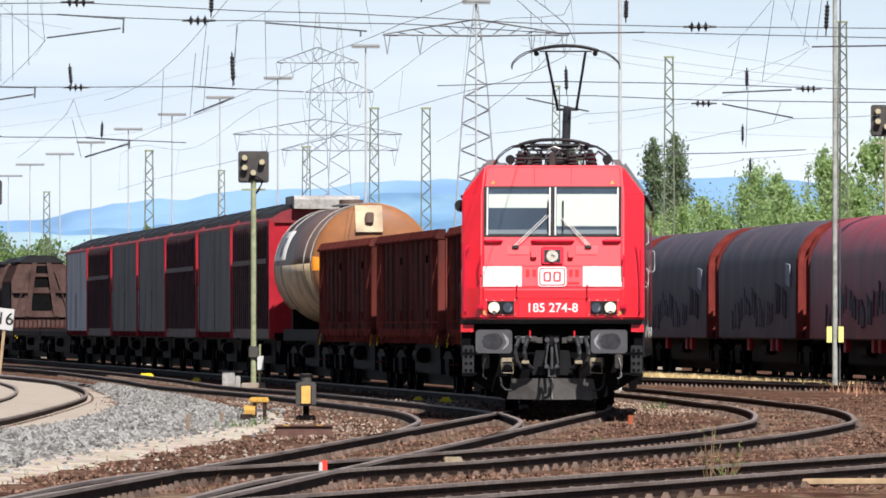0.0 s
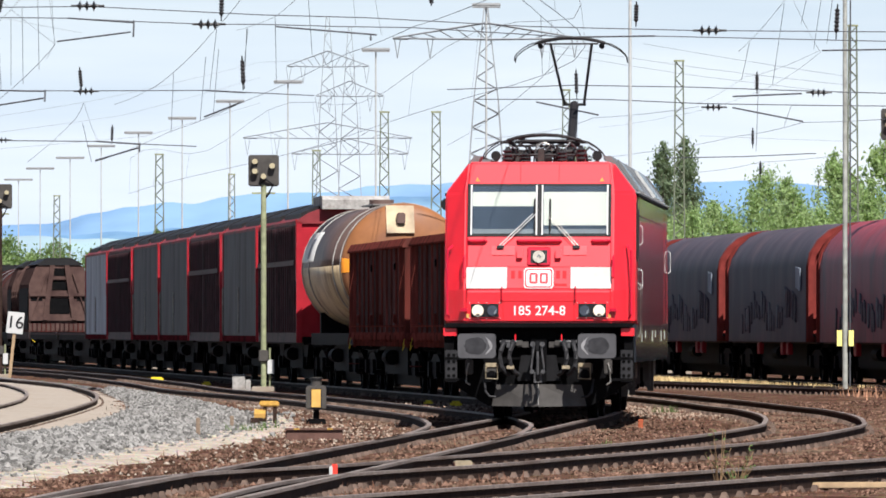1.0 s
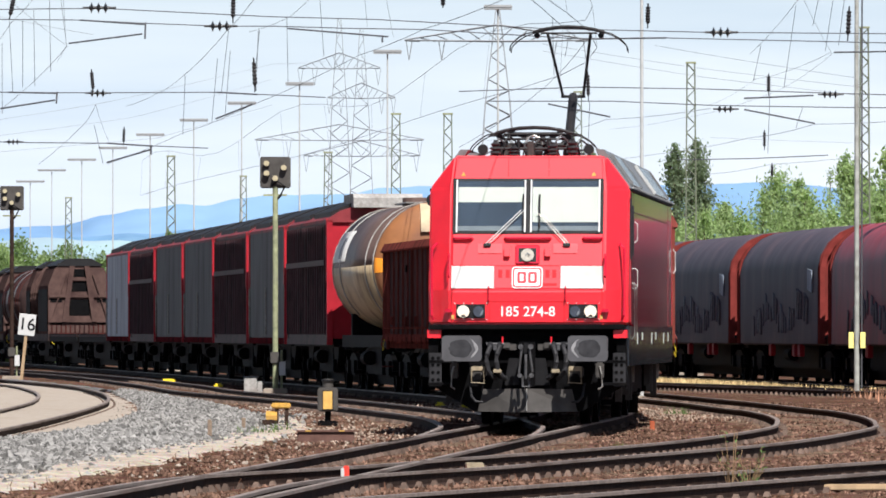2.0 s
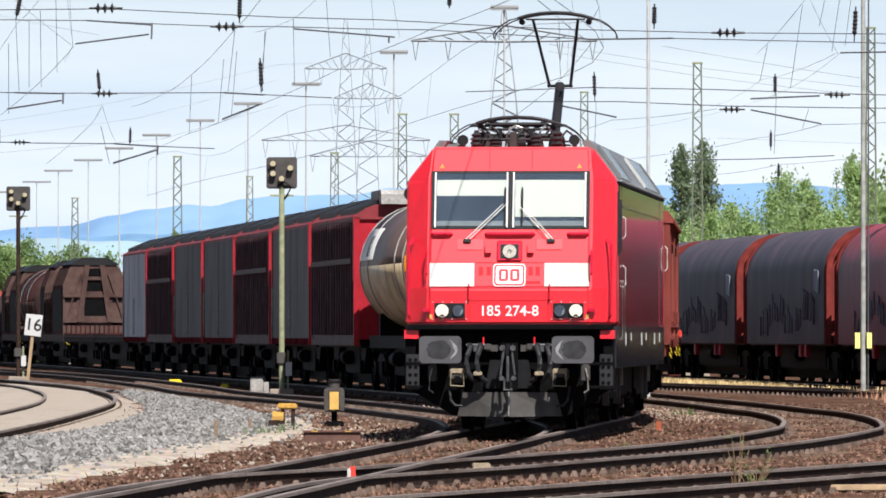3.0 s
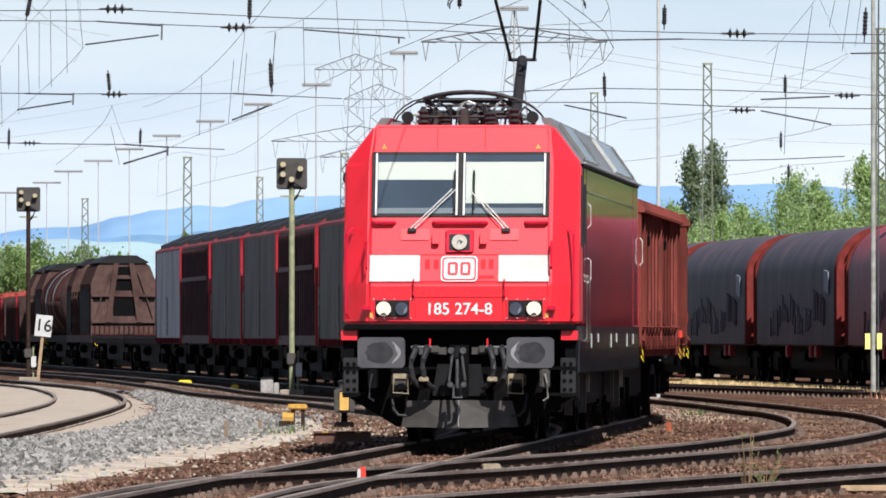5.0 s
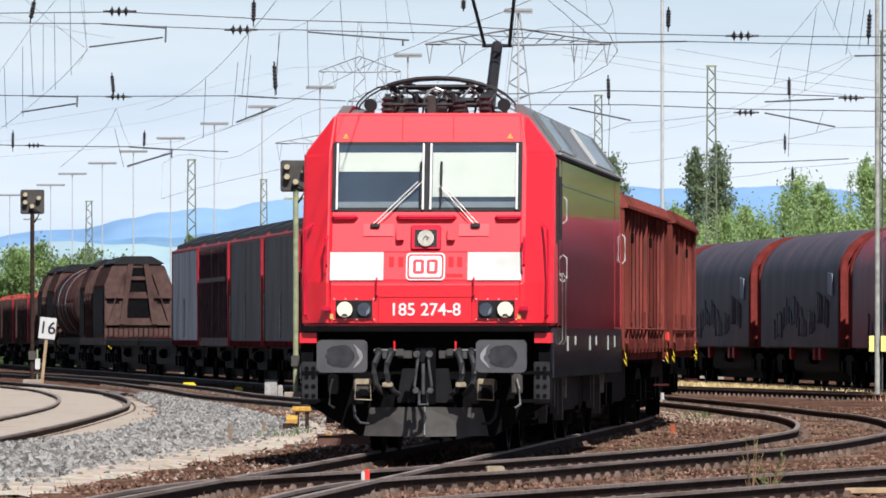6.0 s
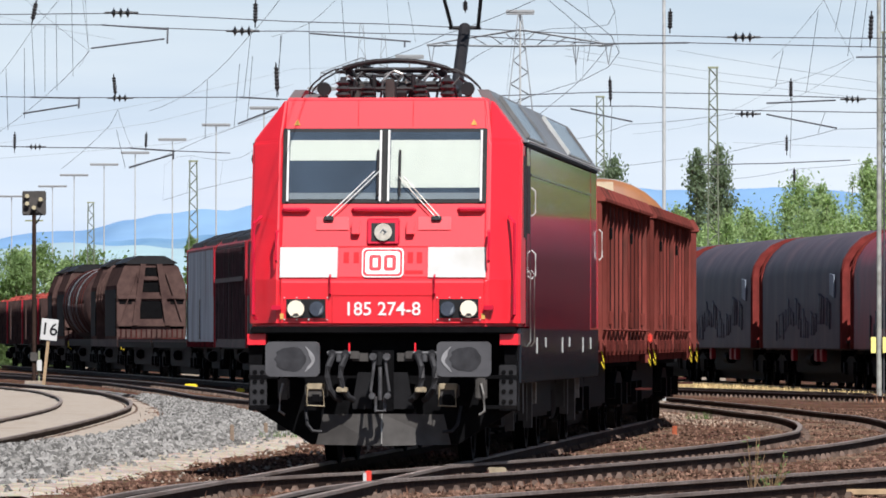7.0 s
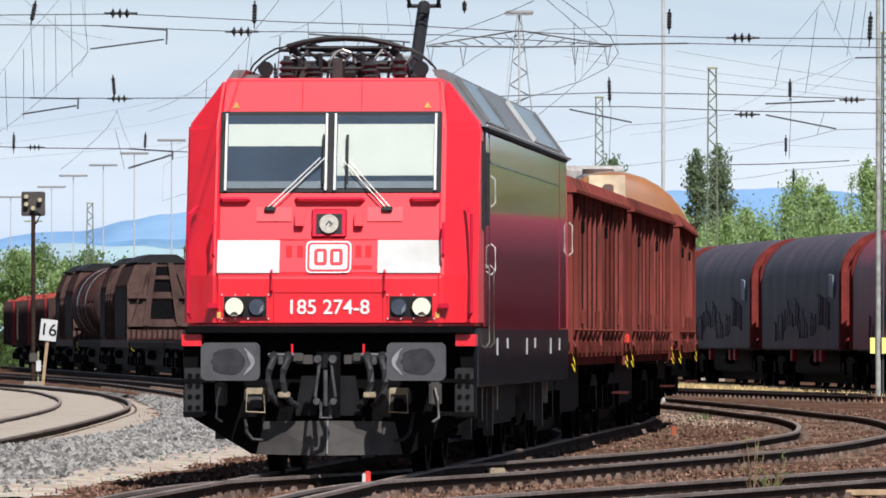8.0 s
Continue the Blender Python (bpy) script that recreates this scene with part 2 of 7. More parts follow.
# ---- mesh helpers ----
def part(name, bm, mat, parent=None, label="", smooth=False):
    me = bpy.data.meshes.new(name)
    bmesh.ops.recalc_face_normals(bm, faces=bm.faces)
    bm.to_mesh(me)
    bm.free()
    me.materials.append(mat)
    if smooth:
        for p in me.polygons:
            p.use_smooth = True
    ob = new(name, me)
    if parent is not None:
        ob.parent = parent
    if label:
        ob["label"] = label
    return ob


def box(bm, x0, x1, y0, y1, z0, z1, bevel=0.0):
    g = bmesh.new() if bevel else bm
    vs = [g.verts.new(p) for p in ((x0, y0, z0), (x1, y0, z0), (x1, y1, z0), (x0, y1, z0), (x0, y0, z1), (x1, y0, z1), (x1, y1, z1), (x0, y1, z1))]
    for f in ((0, 3, 2, 1), (4, 5, 6, 7), (0, 1, 5, 4), (1, 2, 6, 5), (2, 3, 7, 6), (3, 0, 4, 7)):
        g.faces.new([vs[i] for i in f])
    if bevel:
        bmesh.ops.bevel(g, geom=g.edges[:], offset=bevel, segments=2, affect="EDGES")
        tmp = bpy.data.meshes.new("tmp")
        g.to_mesh(tmp)
        g.free()
        bm.from_mesh(tmp)
        bpy.data.meshes.remove(tmp)
    return bm


def bx(x0, x1, y0, y1, z0, z1, bevel=0.0):
    return box(bmesh.new(), x0, x1, y0, y1, z0, z1, bevel)


def rod(bm, a, b, r, n=6, r2=None):
    a, b = Vector(a), Vector(b)
    q = (b - a).to_track_quat("Z", "Y")
    r2 = r if r2 is None else r2
    ra = [bm.verts.new(a + q @ Vector((r * math.cos(k * math.tau / n), r * math.sin(k * math.tau / n), 0))) for k in range(n)]
    rb = [bm.verts.new(b + q @ Vector((r2 * math.cos(k * math.tau / n), r2 * math.sin(k * math.tau / n), 0))) for k in range(n)]
    for k in range(n):
        bm.faces.new((ra[k], ra[(k + 1) % n], rb[(k + 1) % n], rb[k]))
    bm.faces.new(ra[::-1])
    bm.faces.new(rb)
    return bm


def rods(pairs, r, n=6):
    bm = bmesh.new()
    for a, b in pairs:
        rod(bm, a, b, r, n)
    return bm


def tube(bm, pts, r, n=6):
    """A bent round bar through the points."""
    pts = [Vector(p) for p in pts]
    rings = []
    for i, p in enumerate(pts):
        d = (pts[min(i + 1, len(pts) - 1)] - pts[max(i - 1, 0)]).normalized()
        q = d.to_track_quat("Z", "Y")
        rings.append([bm.verts.new(p + q @ Vector((r * math.cos(k * math.tau / n), r * math.sin(k * math.tau / n), 0))) for k in range(n)])
    for u, v in zip(rings, rings[1:]):
        for k in range(n):
            bm.faces.new((u[k], u[(k + 1) % n], v[(k + 1) % n], v[k]))
    bm.faces.new(rings[0][::-1])
    bm.faces.new(rings[-1])
    return bm


def prism_y(bm, outline, y0, y1):
    """Extrudes an outline of (x, z) from y0 to y1."""
    a = [bm.verts.new((x, y0, z)) for x, z in outline]
    b = [bm.verts.new((x, y1, z)) for x, z in outline]
    bm.faces.new(a)
    bm.faces.new(b[::-1])
    n = len(outline)
    for k in range(n):
        bm.faces.new((a[k], b[k], b[(k + 1) % n], a[(k + 1) % n]))
    return bm


def prism_x(bm, outline, x0, x1):
    """Extrudes an outline of (y, z) from x0 to x1."""
    a = [bm.verts.new((x0, y, z)) for y, z in outline]
    b = [bm.verts.new((x1, y, z)) for y, z in outline]
    bm.faces.new(a)
    bm.faces.new(b[::-1])
    n = len(outline)
    for k in range(n):
        bm.faces.new((a[k], b[k], b[(k + 1) % n], a[(k + 1) % n]))
    return bm


def thing(name, label, category, group="", kind=""):
    return tagged(new(name), label, category, group, kind)


def spline(pts, step):
    """Even points along a smooth curve through the points (x, y)."""
    P = [Vector((p[0], p[1], 0)) for p in pts]
    P = [2 * P[0] - P[1]] + P + [2 * P[-1] - P[-2]]
    fine = []
    for i in range(1, len(P) - 2):
        a, b, c, d = P[i - 1:i + 3]
        for k in range(24):
            t = k / 24
            fine.append(0.5 * (2 * b + (c - a) * t + (2 * a - 5 * b + 4 * c - d) * t * t + (3 * b - a - 3 * c + d) * t ** 3))
    fine.append(P[-2])
    out, need = [fine[0]], step
    for a, b in zip(fine, fine[1:]):
        ln = (b - a).length
        while ln >= need:
            a = a + (b - a) * (need / ln)
            out.append(a.copy())
            ln = (b - a).length
            need = step
        need -= ln
    return out


def turned(a, b, radii, n=8):
    """A turned body from a to b with the radii at even steps."""
    bm = bmesh.new()
    q = (b - a).to_track_quat("Z", "Y")
    rings = []
    for i, r in enumerate(radii):
        c = a.lerp(b, i / (len(radii) - 1))
        rings.append([bm.verts.new(c + q @ Vector((r * math.cos(k * math.tau / n), r * math.sin(k * math.tau / n), 0))) for k in range(n)])
    for u, v in zip(rings, rings[1:]):
        for k in range(n):
            bm.faces.new((u[k], u[(k + 1) % n], v[(k + 1) % n], v[k]))
    bm.faces.new(rings[0][::-1])
    bm.faces.new(rings[-1])
    return bm


def rounded(x0, x1, z0, z1, r, n=5):
    """The outline of a rectangle with round corners."""
    out = []
    for cx, cz, a0 in ((x1 - r, z1 - r, 0), (x0 + r, z1 - r, 90), (x0 + r, z0 + r, 180), (x1 - r, z0 + r, 270)):
        out += [(cx + r * math.cos(radians(a0 + 90 * k / n)), cz + r * math.sin(radians(a0 + 90 * k / n))) for k in range(n + 1)]
    return out

# ---- ground ----
def gravel_material(name, c0, c1, c2, scale, bump, patch):
    m = bpy.data.materials.new(name)
    m.use_nodes = True
    N, L = m.node_tree.nodes, m.node_tree.links
    b = N["Principled BSDF"]
    b.inputs["Roughness"].default_value, b.inputs["Specular IOR Level"].default_value = 0.95, 0.0
    co = N.new("ShaderNodeTexCoord")
    v = N.new("ShaderNodeTexVoronoi")
    v.inputs["Scale"].default_value = scale
    n1 = N.new("ShaderNodeTexNoise")
    n1.inputs["Scale"].default_value, n1.inputs["Detail"].default_value = patch, 6
    n2 = N.new("ShaderNodeTexNoise")
    n2.inputs["Scale"].default_value, n2.inputs["Detail"].default_value = 3.1, 6
    for n in (v, n1, n2):
        L.new(co.outputs["Object"], n.inputs["Vector"])
    r = N.new("ShaderNodeValToRGB")
    r.color_ramp.elements[0].position, r.color_ramp.elements[1].position = 0.38, 0.62
    r.color_ramp.elements[0].color, r.color_ramp.elements[1].color = (*c0, 1), (*c1, 1)
    L.new(n1.outputs[0], r.inputs[0])
    mx = N.new("ShaderNodeMix")
    mx.data_type, mx.blend_type = "RGBA", "MIX"
    r2 = N.new("ShaderNodeValToRGB")
    r2.color_ramp.elements[0].position, r2.color_ramp.elements[1].position = 0.5, 0.75
    L.new(n2.outputs[0], r2.inputs[0])
    L.new(r2.outputs[0], mx.inputs[0])
    L.new(r.outputs[0], mx.inputs[6])
    mx.inputs[7].default_value = (*c2, 1)
    mu = N.new("ShaderNodeMix")
    mu.data_type, mu.blend_type = "RGBA", "MULTIPLY"
    mu.inputs[0].default_value = 0.7
    L.new(mx.outputs[2], mu.inputs[6])
    L.new(v.outputs["Color"], mu.inputs[7])
    ad = N.new("ShaderNodeMix")
    ad.data_type, ad.blend_type = "RGBA", "MIX"
    ad.inputs[0].default_value = 0.45
    L.new(mu.outputs[2], ad.inputs[6])
    L.new(mx.outputs[2], ad.inputs[7])
    L.new(ad.outputs[2], b.inputs["Base Color"])
    bp = N.new("ShaderNodeBump")
    bp.inputs["Strength"].default_value, bp.inputs["Distance"].default_value = bump, 0.05
    L.new(v.outputs["Distance"], bp.inputs["Height"])
    L.new(bp.outputs[0], b.inputs["Normal"])
    return m


M["earth"] = gravel_material("rusty_brown_ballast", (0.070, 0.034, 0.024), (0.132, 0.074, 0.050), (0.215, 0.148, 0.106), 14, 0.9, 0.5)
M["gravelgrey"] = gravel_material("fresh_grey_ballast", (0.15, 0.152, 0.15), (0.21, 0.206, 0.198), (0.265, 0.245, 0.215), 12, 0.9, 0.4)
M["stone"] = material("grey_ballast_stone", (0.18, 0.175, 0.165), 0.9, vary=0.15, grain=12, bump=0.3, island=0.6, spec=0.0)
M["rustbeam"] = material("rust_brown_beam", (0.12, 0.068, 0.055), 0.85, vary=0.2, grain=8, spec=0.05)
M["gritstone"] = material("pale_brown_grit", (0.26, 0.20, 0.155), 0.95, vary=0.2, grain=12, bump=0.2, island=0.6, spec=0.0)
M["sand"] = gravel_material("pale_sandy_path", (0.42, 0.36, 0.29), (0.54, 0.48, 0.40), (0.30, 0.235, 0.18), 20, 0.5, 0.7)
M["brownstone"] = material("rust_stained_stone", (0.125, 0.075, 0.054), 0.95, vary=0.25, grain=12, bump=0.3, island=0.75, spec=0.0)
GROUND = -0.24
RAIL_TOP = -0.08
WIDE = 1.055      # the yard is a little wider than the plan's figures


def relief(x, y):
    """Height of the ground: uneven near the tracks, level far off."""
    if not (70 < y < 420 and -40 < x < 40):
        return GROUND
    return GROUND + 0.035 * noise.noise((x * 0.9, y * 0.35, 0.0)) + 0.02 * noise.noise((x * 3.1, y * 1.3, 5.0))


def make_ground():
    bm = bmesh.new()
    xs = sorted(set([-2500, -900, -300, -100, -45, 45, 100, 300, 900, 2500] + [-40 + i * 0.5 for i in range(161)]))
    ys = sorted(set([-300, -50, 20, 60, 450, 600, 900, 1600, 2600, 4900] + [70 + i * 1.0 for i in range(351)]))
    g = [[bm.verts.new((x, y, relief(x, y))) for x in xs] for y in ys]
    for j in range(len(ys) - 1):
        for i in range(len(xs) - 1):
            bm.faces.new((g[j][i], g[j][i + 1], g[j + 1][i + 1], g[j + 1][i]))
    tagged(part("ground", bm, M["earth"], smooth=True), "rust-brown stained ballast ground of a rail yard", "ground", kind="structure")


make_ground()


def strip(name, left, right, z, mat, label, category="ground", rough=0.0):
    """A low mound of ground between two lines of equal point counts, closed down to the ground."""
    left, right = [[(x * WIDE, y * WIDE) for x, y in e] for e in (left, right)]
    bm = bmesh.new()
    rows = []
    fine = []
    for (la, ra), (lb, rb) in zip(zip(left, right), zip(left[1:], right[1:])):
        for q in range(24):
            f = q / 24
            fine.append((Vector(la).lerp(Vector(lb), f), Vector(ra).lerp(Vector(rb), f)))
    fine.append((Vector(left[-1]), Vector(right[-1])))
    for (xa, ya), (xb, yb) in fine:
        xa += rough * (noise.noise((ya * 0.5, 1.0, z)) + 0.6 * noise.noise((ya * 1.9, 2.0, z)))
        xb += rough * (noise.noise((yb * 0.5, 7.0, z)) + 0.6 * noise.noise((yb * 1.9, 8.0, z)))
        row = []
        for k in range(9):
            f = k / 8
            edge = min(1.0, 4 * min(f, 1 - f))
            x, y = xa + (xb - xa) * f, ya + (yb - ya) * f
            row.append(bm.verts.new((x, y, GROUND - 0.05 + (z + 0.05) * edge + 0.02 * edge * noise.noise((x * 2, y, 3.0)))))
        rows.append(row)
    for u, v in zip(rows, rows[1:]):
        for k in range(8):
            bm.faces.new((u[k], u[k + 1], v[k + 1], v[k]))
    return tagged(part(name, bm, mat, smooth=True), label, category, kind="structure")


# ---- tracks ----
RAIL_OUT = [(-0.068, -0.165), (0.068, -0.165), (0.068, -0.150), (0.012, -0.130), (0.012, -0.045), (0.036, -0.030), (0.036, 0.0), (-0.036, 0.0),
            (-0.036, -0.030), (-0.012, -0.045), (-0.012, -0.130), (-0.068, -0.150)]


def rail(line, parent):
    bm = bmesh.new()
    rings = []
    for i, p in enumerate(line):
        d = (line[min(i + 1, len(line) - 1)] - line[max(i - 1, 0)]).normalized()
        side = Vector((d.y, -d.x, 0))
        rings.append([bm.verts.new(p + side * x + Vector((0, 0, z))) for x, z in RAIL_OUT])
    n = len(RAIL_OUT)
    top = []
    for u, v in zip(rings, rings[1:]):
        for k in range(n):
            f = bm.faces.new((u[k], u[(k + 1) % n], v[(k + 1) % n], v[k]))
            # head sides get the pale head colour too, so they look lit
            if k in (5, 6, 7):
                top.append(f)
    bm.faces.new(rings[0][::-1])
    bm.faces.new(rings[-1])
    bm.faces.index_update()
    for f in top:
        f.material_index = 1
    ob = part("rail", bm, M["rail"], parent)
    ob.data.materials.append(M["railtop"])
    return ob


def offset(line, d):
    out = []
    for i, p in enumerate(line):
        t = (line[min(i + 1, len(line) - 1)] - line[max(i - 1, 0)]).normalized()
        out.append(p + Vector((t.y, -t.x, 0)) * d)
    return out


def sleeper_mesh():
    bm = bmesh.new()
    prism_x(bm, [(-0.13, -0.34), (0.13, -0.34), (0.13, -0.175), (0.11, -0.158), (-0.11, -0.158), (-0.13, -0.175)], -1.28, 1.28)
    me = bpy.data.meshes.new("sleeper")
    bmesh.ops.recalc_face_normals(bm, faces=bm.faces)
    bm.to_mesh(me)
    bm.free()
    me.materials.append(M["sleeper"])
    return me


SLEEPER = sleeper_mesh()


def track(name, points, label, ys=(74, 185), wide=True):
    """A track along a centre line: two rails, a sleeper every 0.63 m, and the rail clips."""
    root = thing(name, label, "railway track", kind="structure")
    root.matrix_basis = pose(0, 0, RAIL_TOP)
    if wide:
        points = [(x * 1.0615, y * 1.0615) for x, y in points]
    line = spline(points, 0.63)
    for side in (-0.75, 0.75):
        rail(offset(spline(points, 0.3), side), root)
    clips = bmesh.new()
    for i, p in enumerate(line[1:-1], 1):
        d = (line[i + 1] - line[i - 1]).normalized()
        ang = math.atan2(d.y, d.x) - math.pi / 2
        if ys[0] < p.y < ys[1]:
            s = new("sleeper", SLEEPER)
            s.parent = root
            s.matrix_basis = Matrix.Translation(p) @ Matrix.Rotation(ang, 4, "Z")
        if p.y < 260:
            m = Matrix.Translation(p) @ Matrix.Rotation(ang, 4, "Z")
            for x in (-0.87, -0.63, 0.63, 0.87):
                vs = [clips.verts.new(m @ Vector((x + a, b, c))) for a, b, c in
                      ((-0.045, -0.055, -0.17), (0.045, -0.055, -0.17), (0.045, 0.055, -0.17), (-0.045, 0.055, -0.17), (-0.018, -0.022, -0.095), (0.018, -0.022, -0.095), (0.018, 0.022, -0.095), (-0.018, 0.022, -0.095))]
                for f in ((4, 5, 6, 7), (0, 1, 5, 4), (1, 2, 6, 5), (2, 3, 7, 6), (3, 0, 4, 7)):
                    clips.faces.new([vs[q] for q in f])
    tagged(part("rail_clips", clips, M["clip"], root), kind="stuff")
    return root


def path_x(y):
    """The centre line of the line on which the train runs: straight, a curve, then nearly straight again."""
    y1, y2, s1, s2 = 139.77, 172.41, 0.0676, -0.0872
    if y < y1:
        return -1.14 + s1 * (y - 85)
    u = min(y, y2) - y1
    x = -1.14 + s1 * (y1 - 85) + s1 * u + (s2 - s1) / (2 * (y2 - y1)) * u * u
    if y > y2:
        x += s2 * (y - y2) - 0.000029 * (y - y2) ** 2
    return x


track("train_track", [(path_x(y), y) for y in (60, 85, 110, 130, 140, 150, 160, 170, 180, 200, 240, 300, 400, 520)], "curved rusty railway track under the freight train", wide=False)
track("branch_track", [(-2.45, 62), (-1.6, 75), (0.2, 83), (1.05, 87.4), (3.55, 100), (5.3, 114), (5.85, 122), (6.15, 131), (6.15, 140), (5.9, 146), (5.3, 162), (3.2, 200), (-0.5, 250), (-4.5, 300)],
      "sharply curving rusty railway track")
track("front_track", [(-4.0, 50), (-0.5, 64), (3.3, 78), (5.5, 86), (9.0, 98.5), (13, 113)], "rusty railway track crossing the foreground", ys=(70, 110))
track("left_track", [(path_x(106.5) / 1.0615, 100.3), (path_x(112) / 1.0615 - 0.03, 105.5), (0.86, 112), (0.98, 119.3), (0.67, 131), (-0.3, 143.5), (-2.1, 164.5), (-4.65, 188), (-6.6, 215), (-11, 265), (-19, 330)],
      "rusty railway track curving away beside grey ballast")
track("yard_track", [(-6.55, 95), (-6.4, 110), (-6.33, 125), (-6.37, 140), (-6.53, 155), (-6.8, 165), (-7.2, 175), (-7.72, 185), (-8.38, 195), (-9.1, 205), (-10.05, 215), (-11.45, 227), (-13.6, 245), (-19, 285)], "curved track laid in concrete", ys=(90, 240))
track("rear_track", [(19, 150), (16.5, 165), (13.2, 187), (9.0, 214), (4.0, 245), (-6.0, 300)], "rusty railway track beyond the curve", ys=(150, 260), wide=False)

# ---- rolling stock ----


def wheel_mesh(r):
    bm = bmesh.new()
    n = 28
    rings = []
    for x, rr in ((-0.07, 0.0), (-0.07, r * 0.25), (-0.03, r * 0.3), (-0.03, r * 0.85), (-0.07, r * 0.88), (-0.07, r), (0.05, r), (0.05, r + 0.03), (0.075, r + 0.03), (0.075, r * 0.3)):
        rings.append([bm.verts.new((x, max(rr, 0.01) * math.cos(k * math.tau / n), max(rr, 0.01) * math.sin(k * math.tau / n))) for k in range(n)])
    for u, v in zip(rings, rings[1:]):
        for k in range(n):
            bm.faces.new((u[k], u[(k + 1) % n], v[(k + 1) % n], v[k]))
    # one painted balance mark makes the turning visible
    box(bm, -0.078, -0.05, -0.03, 0.03, r * 0.45, r * 0.8)
    me = bpy.data.meshes.new("wheel")
    bmesh.ops.recalc_face_normals(bm, faces=bm.faces)
    bm.to_mesh(me)
    bm.free()
    me.materials.append(M["black"])
    return me


WHEELS = {}


def axle(parent, y, r=0.46):
    """A wheelset: axle bar and two wheels, rolling."""
    if r not in WHEELS:
        WHEELS[r] = wheel_mesh(r)
    root = part("wheelset", rods([((-0.7, 0, 0), (0.7, 0, 0))], 0.085, 10), M["black"], parent)
    root.matrix_basis = pose(0, y, r + RAIL_TOP)
    for x, rz in ((-0.75, 0), (0.75, 180)):
        w = new("wheel", WHEELS[r])
        w.parent = root
        w.matrix_basis = pose(x, 0, 0, 0, 0, rz)
    return root


def buffer(parent, x, y, s, w=0.45, h=0.36, z=1.05):
    """A buffer at the end of a vehicle: s is -1 at its front and 1 at its rear."""
    # near-black steel: the shade between coupled wagons is put into the buffer colour
    b = part("buffer", bx(x - w / 2, x + w / 2, y, y + 0.05, z - h / 2, z + h / 2, 0.02), M["deepgrey"], parent)
    part("shank", rods([((x, y - s * 0.02, z), (x, y - s * 0.6, z))], 0.13, 12), M["black"], b)
    return b


def bogie(parent, y, base=1.8, r=0.46):
    bm = bmesh.new()
    for x in (-1.0, 1.0):
        prism_x(bm, [(y - base / 2 - 0.35, 0.42), (y - base / 2 + 0.3, 0.36), (y - 0.4, 0.28), (y + 0.4, 0.28), (y + base / 2 - 0.3, 0.36), (y + base / 2 + 0.35, 0.42),
                     (y + base / 2 + 0.35, 0.62), (y + 0.5, 0.80), (y - 0.5, 0.80), (y - base / 2 - 0.35, 0.62)], x - 0.06, x + 0.06)
        for yy in (y - base / 2, y + base / 2):
            box(bm, x - 0.14, x + 0.14, yy - 0.16, yy + 0.16, 0.32, 0.64)
    box(bm, -0.95, 0.95, y - 0.2, y + 0.2, 0.45, 0.85)
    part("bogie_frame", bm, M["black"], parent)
    axle(parent, y - base / 2, r)
    axle(parent, y + base / 2, r)


def underframe(parent, L, y0=0.6, w=1.25, mat="black", z0=0.95, z1=1.24):
    bm = bmesh.new()
    for x in (-w, w - 0.12):
        box(bm, x, x + 0.12, y0, L - y0, z0, z1)
    for k in range(7):
        y = y0 + (L - 2 * y0 - 0.15) * k / 6
        box(bm, -w + 0.12, w - 0.12, y, y + 0.15, z0 + 0.03, z1 - 0.02)
    box(bm, -0.25, 0.25, y0 + 0.15, L - y0 - 0.15, z0, z1 - 0.04)
    part("underframe", bm, M[mat], parent)
    # two added dark blocks keep daylight from showing through under the wagon
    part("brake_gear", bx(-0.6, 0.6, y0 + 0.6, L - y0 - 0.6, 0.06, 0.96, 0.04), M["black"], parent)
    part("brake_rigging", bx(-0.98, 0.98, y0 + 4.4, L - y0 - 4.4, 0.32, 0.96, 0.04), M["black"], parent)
    part("brake_cylinder", rods([((-1.1, L / 2 - 0.5, 0.7), (-1.1, L / 2 + 0.5, 0.7))], 0.17, 12), M["black"], parent)


def end_gear(parent, y, s):
    """Buffers, coupling and brake hoses at one end."""
    for x in (-0.875, 0.875):
        buffer(parent, x, y, s)
    part("coupling", rods([((0, y - s * 0.5, 1.05), (0, y + s * 0.02, 1.05)), ((0, y + s * 0.02, 1.05), (0, y + s * 0.02, 0.72))], 0.04), M["black"], parent)
    bm = bmesh.new()
    for x in (-0.35, 0.35):
        tube(bm, [(x, y - s * 0.3, 1.0), (x * 1.05, y, 0.85), (x * 1.0, y + s * 0.05, 0.6), (x * 0.8, y + s * 0.08, 0.5)], 0.03)
    part("brake_hose", bm, M["rubber"], parent)


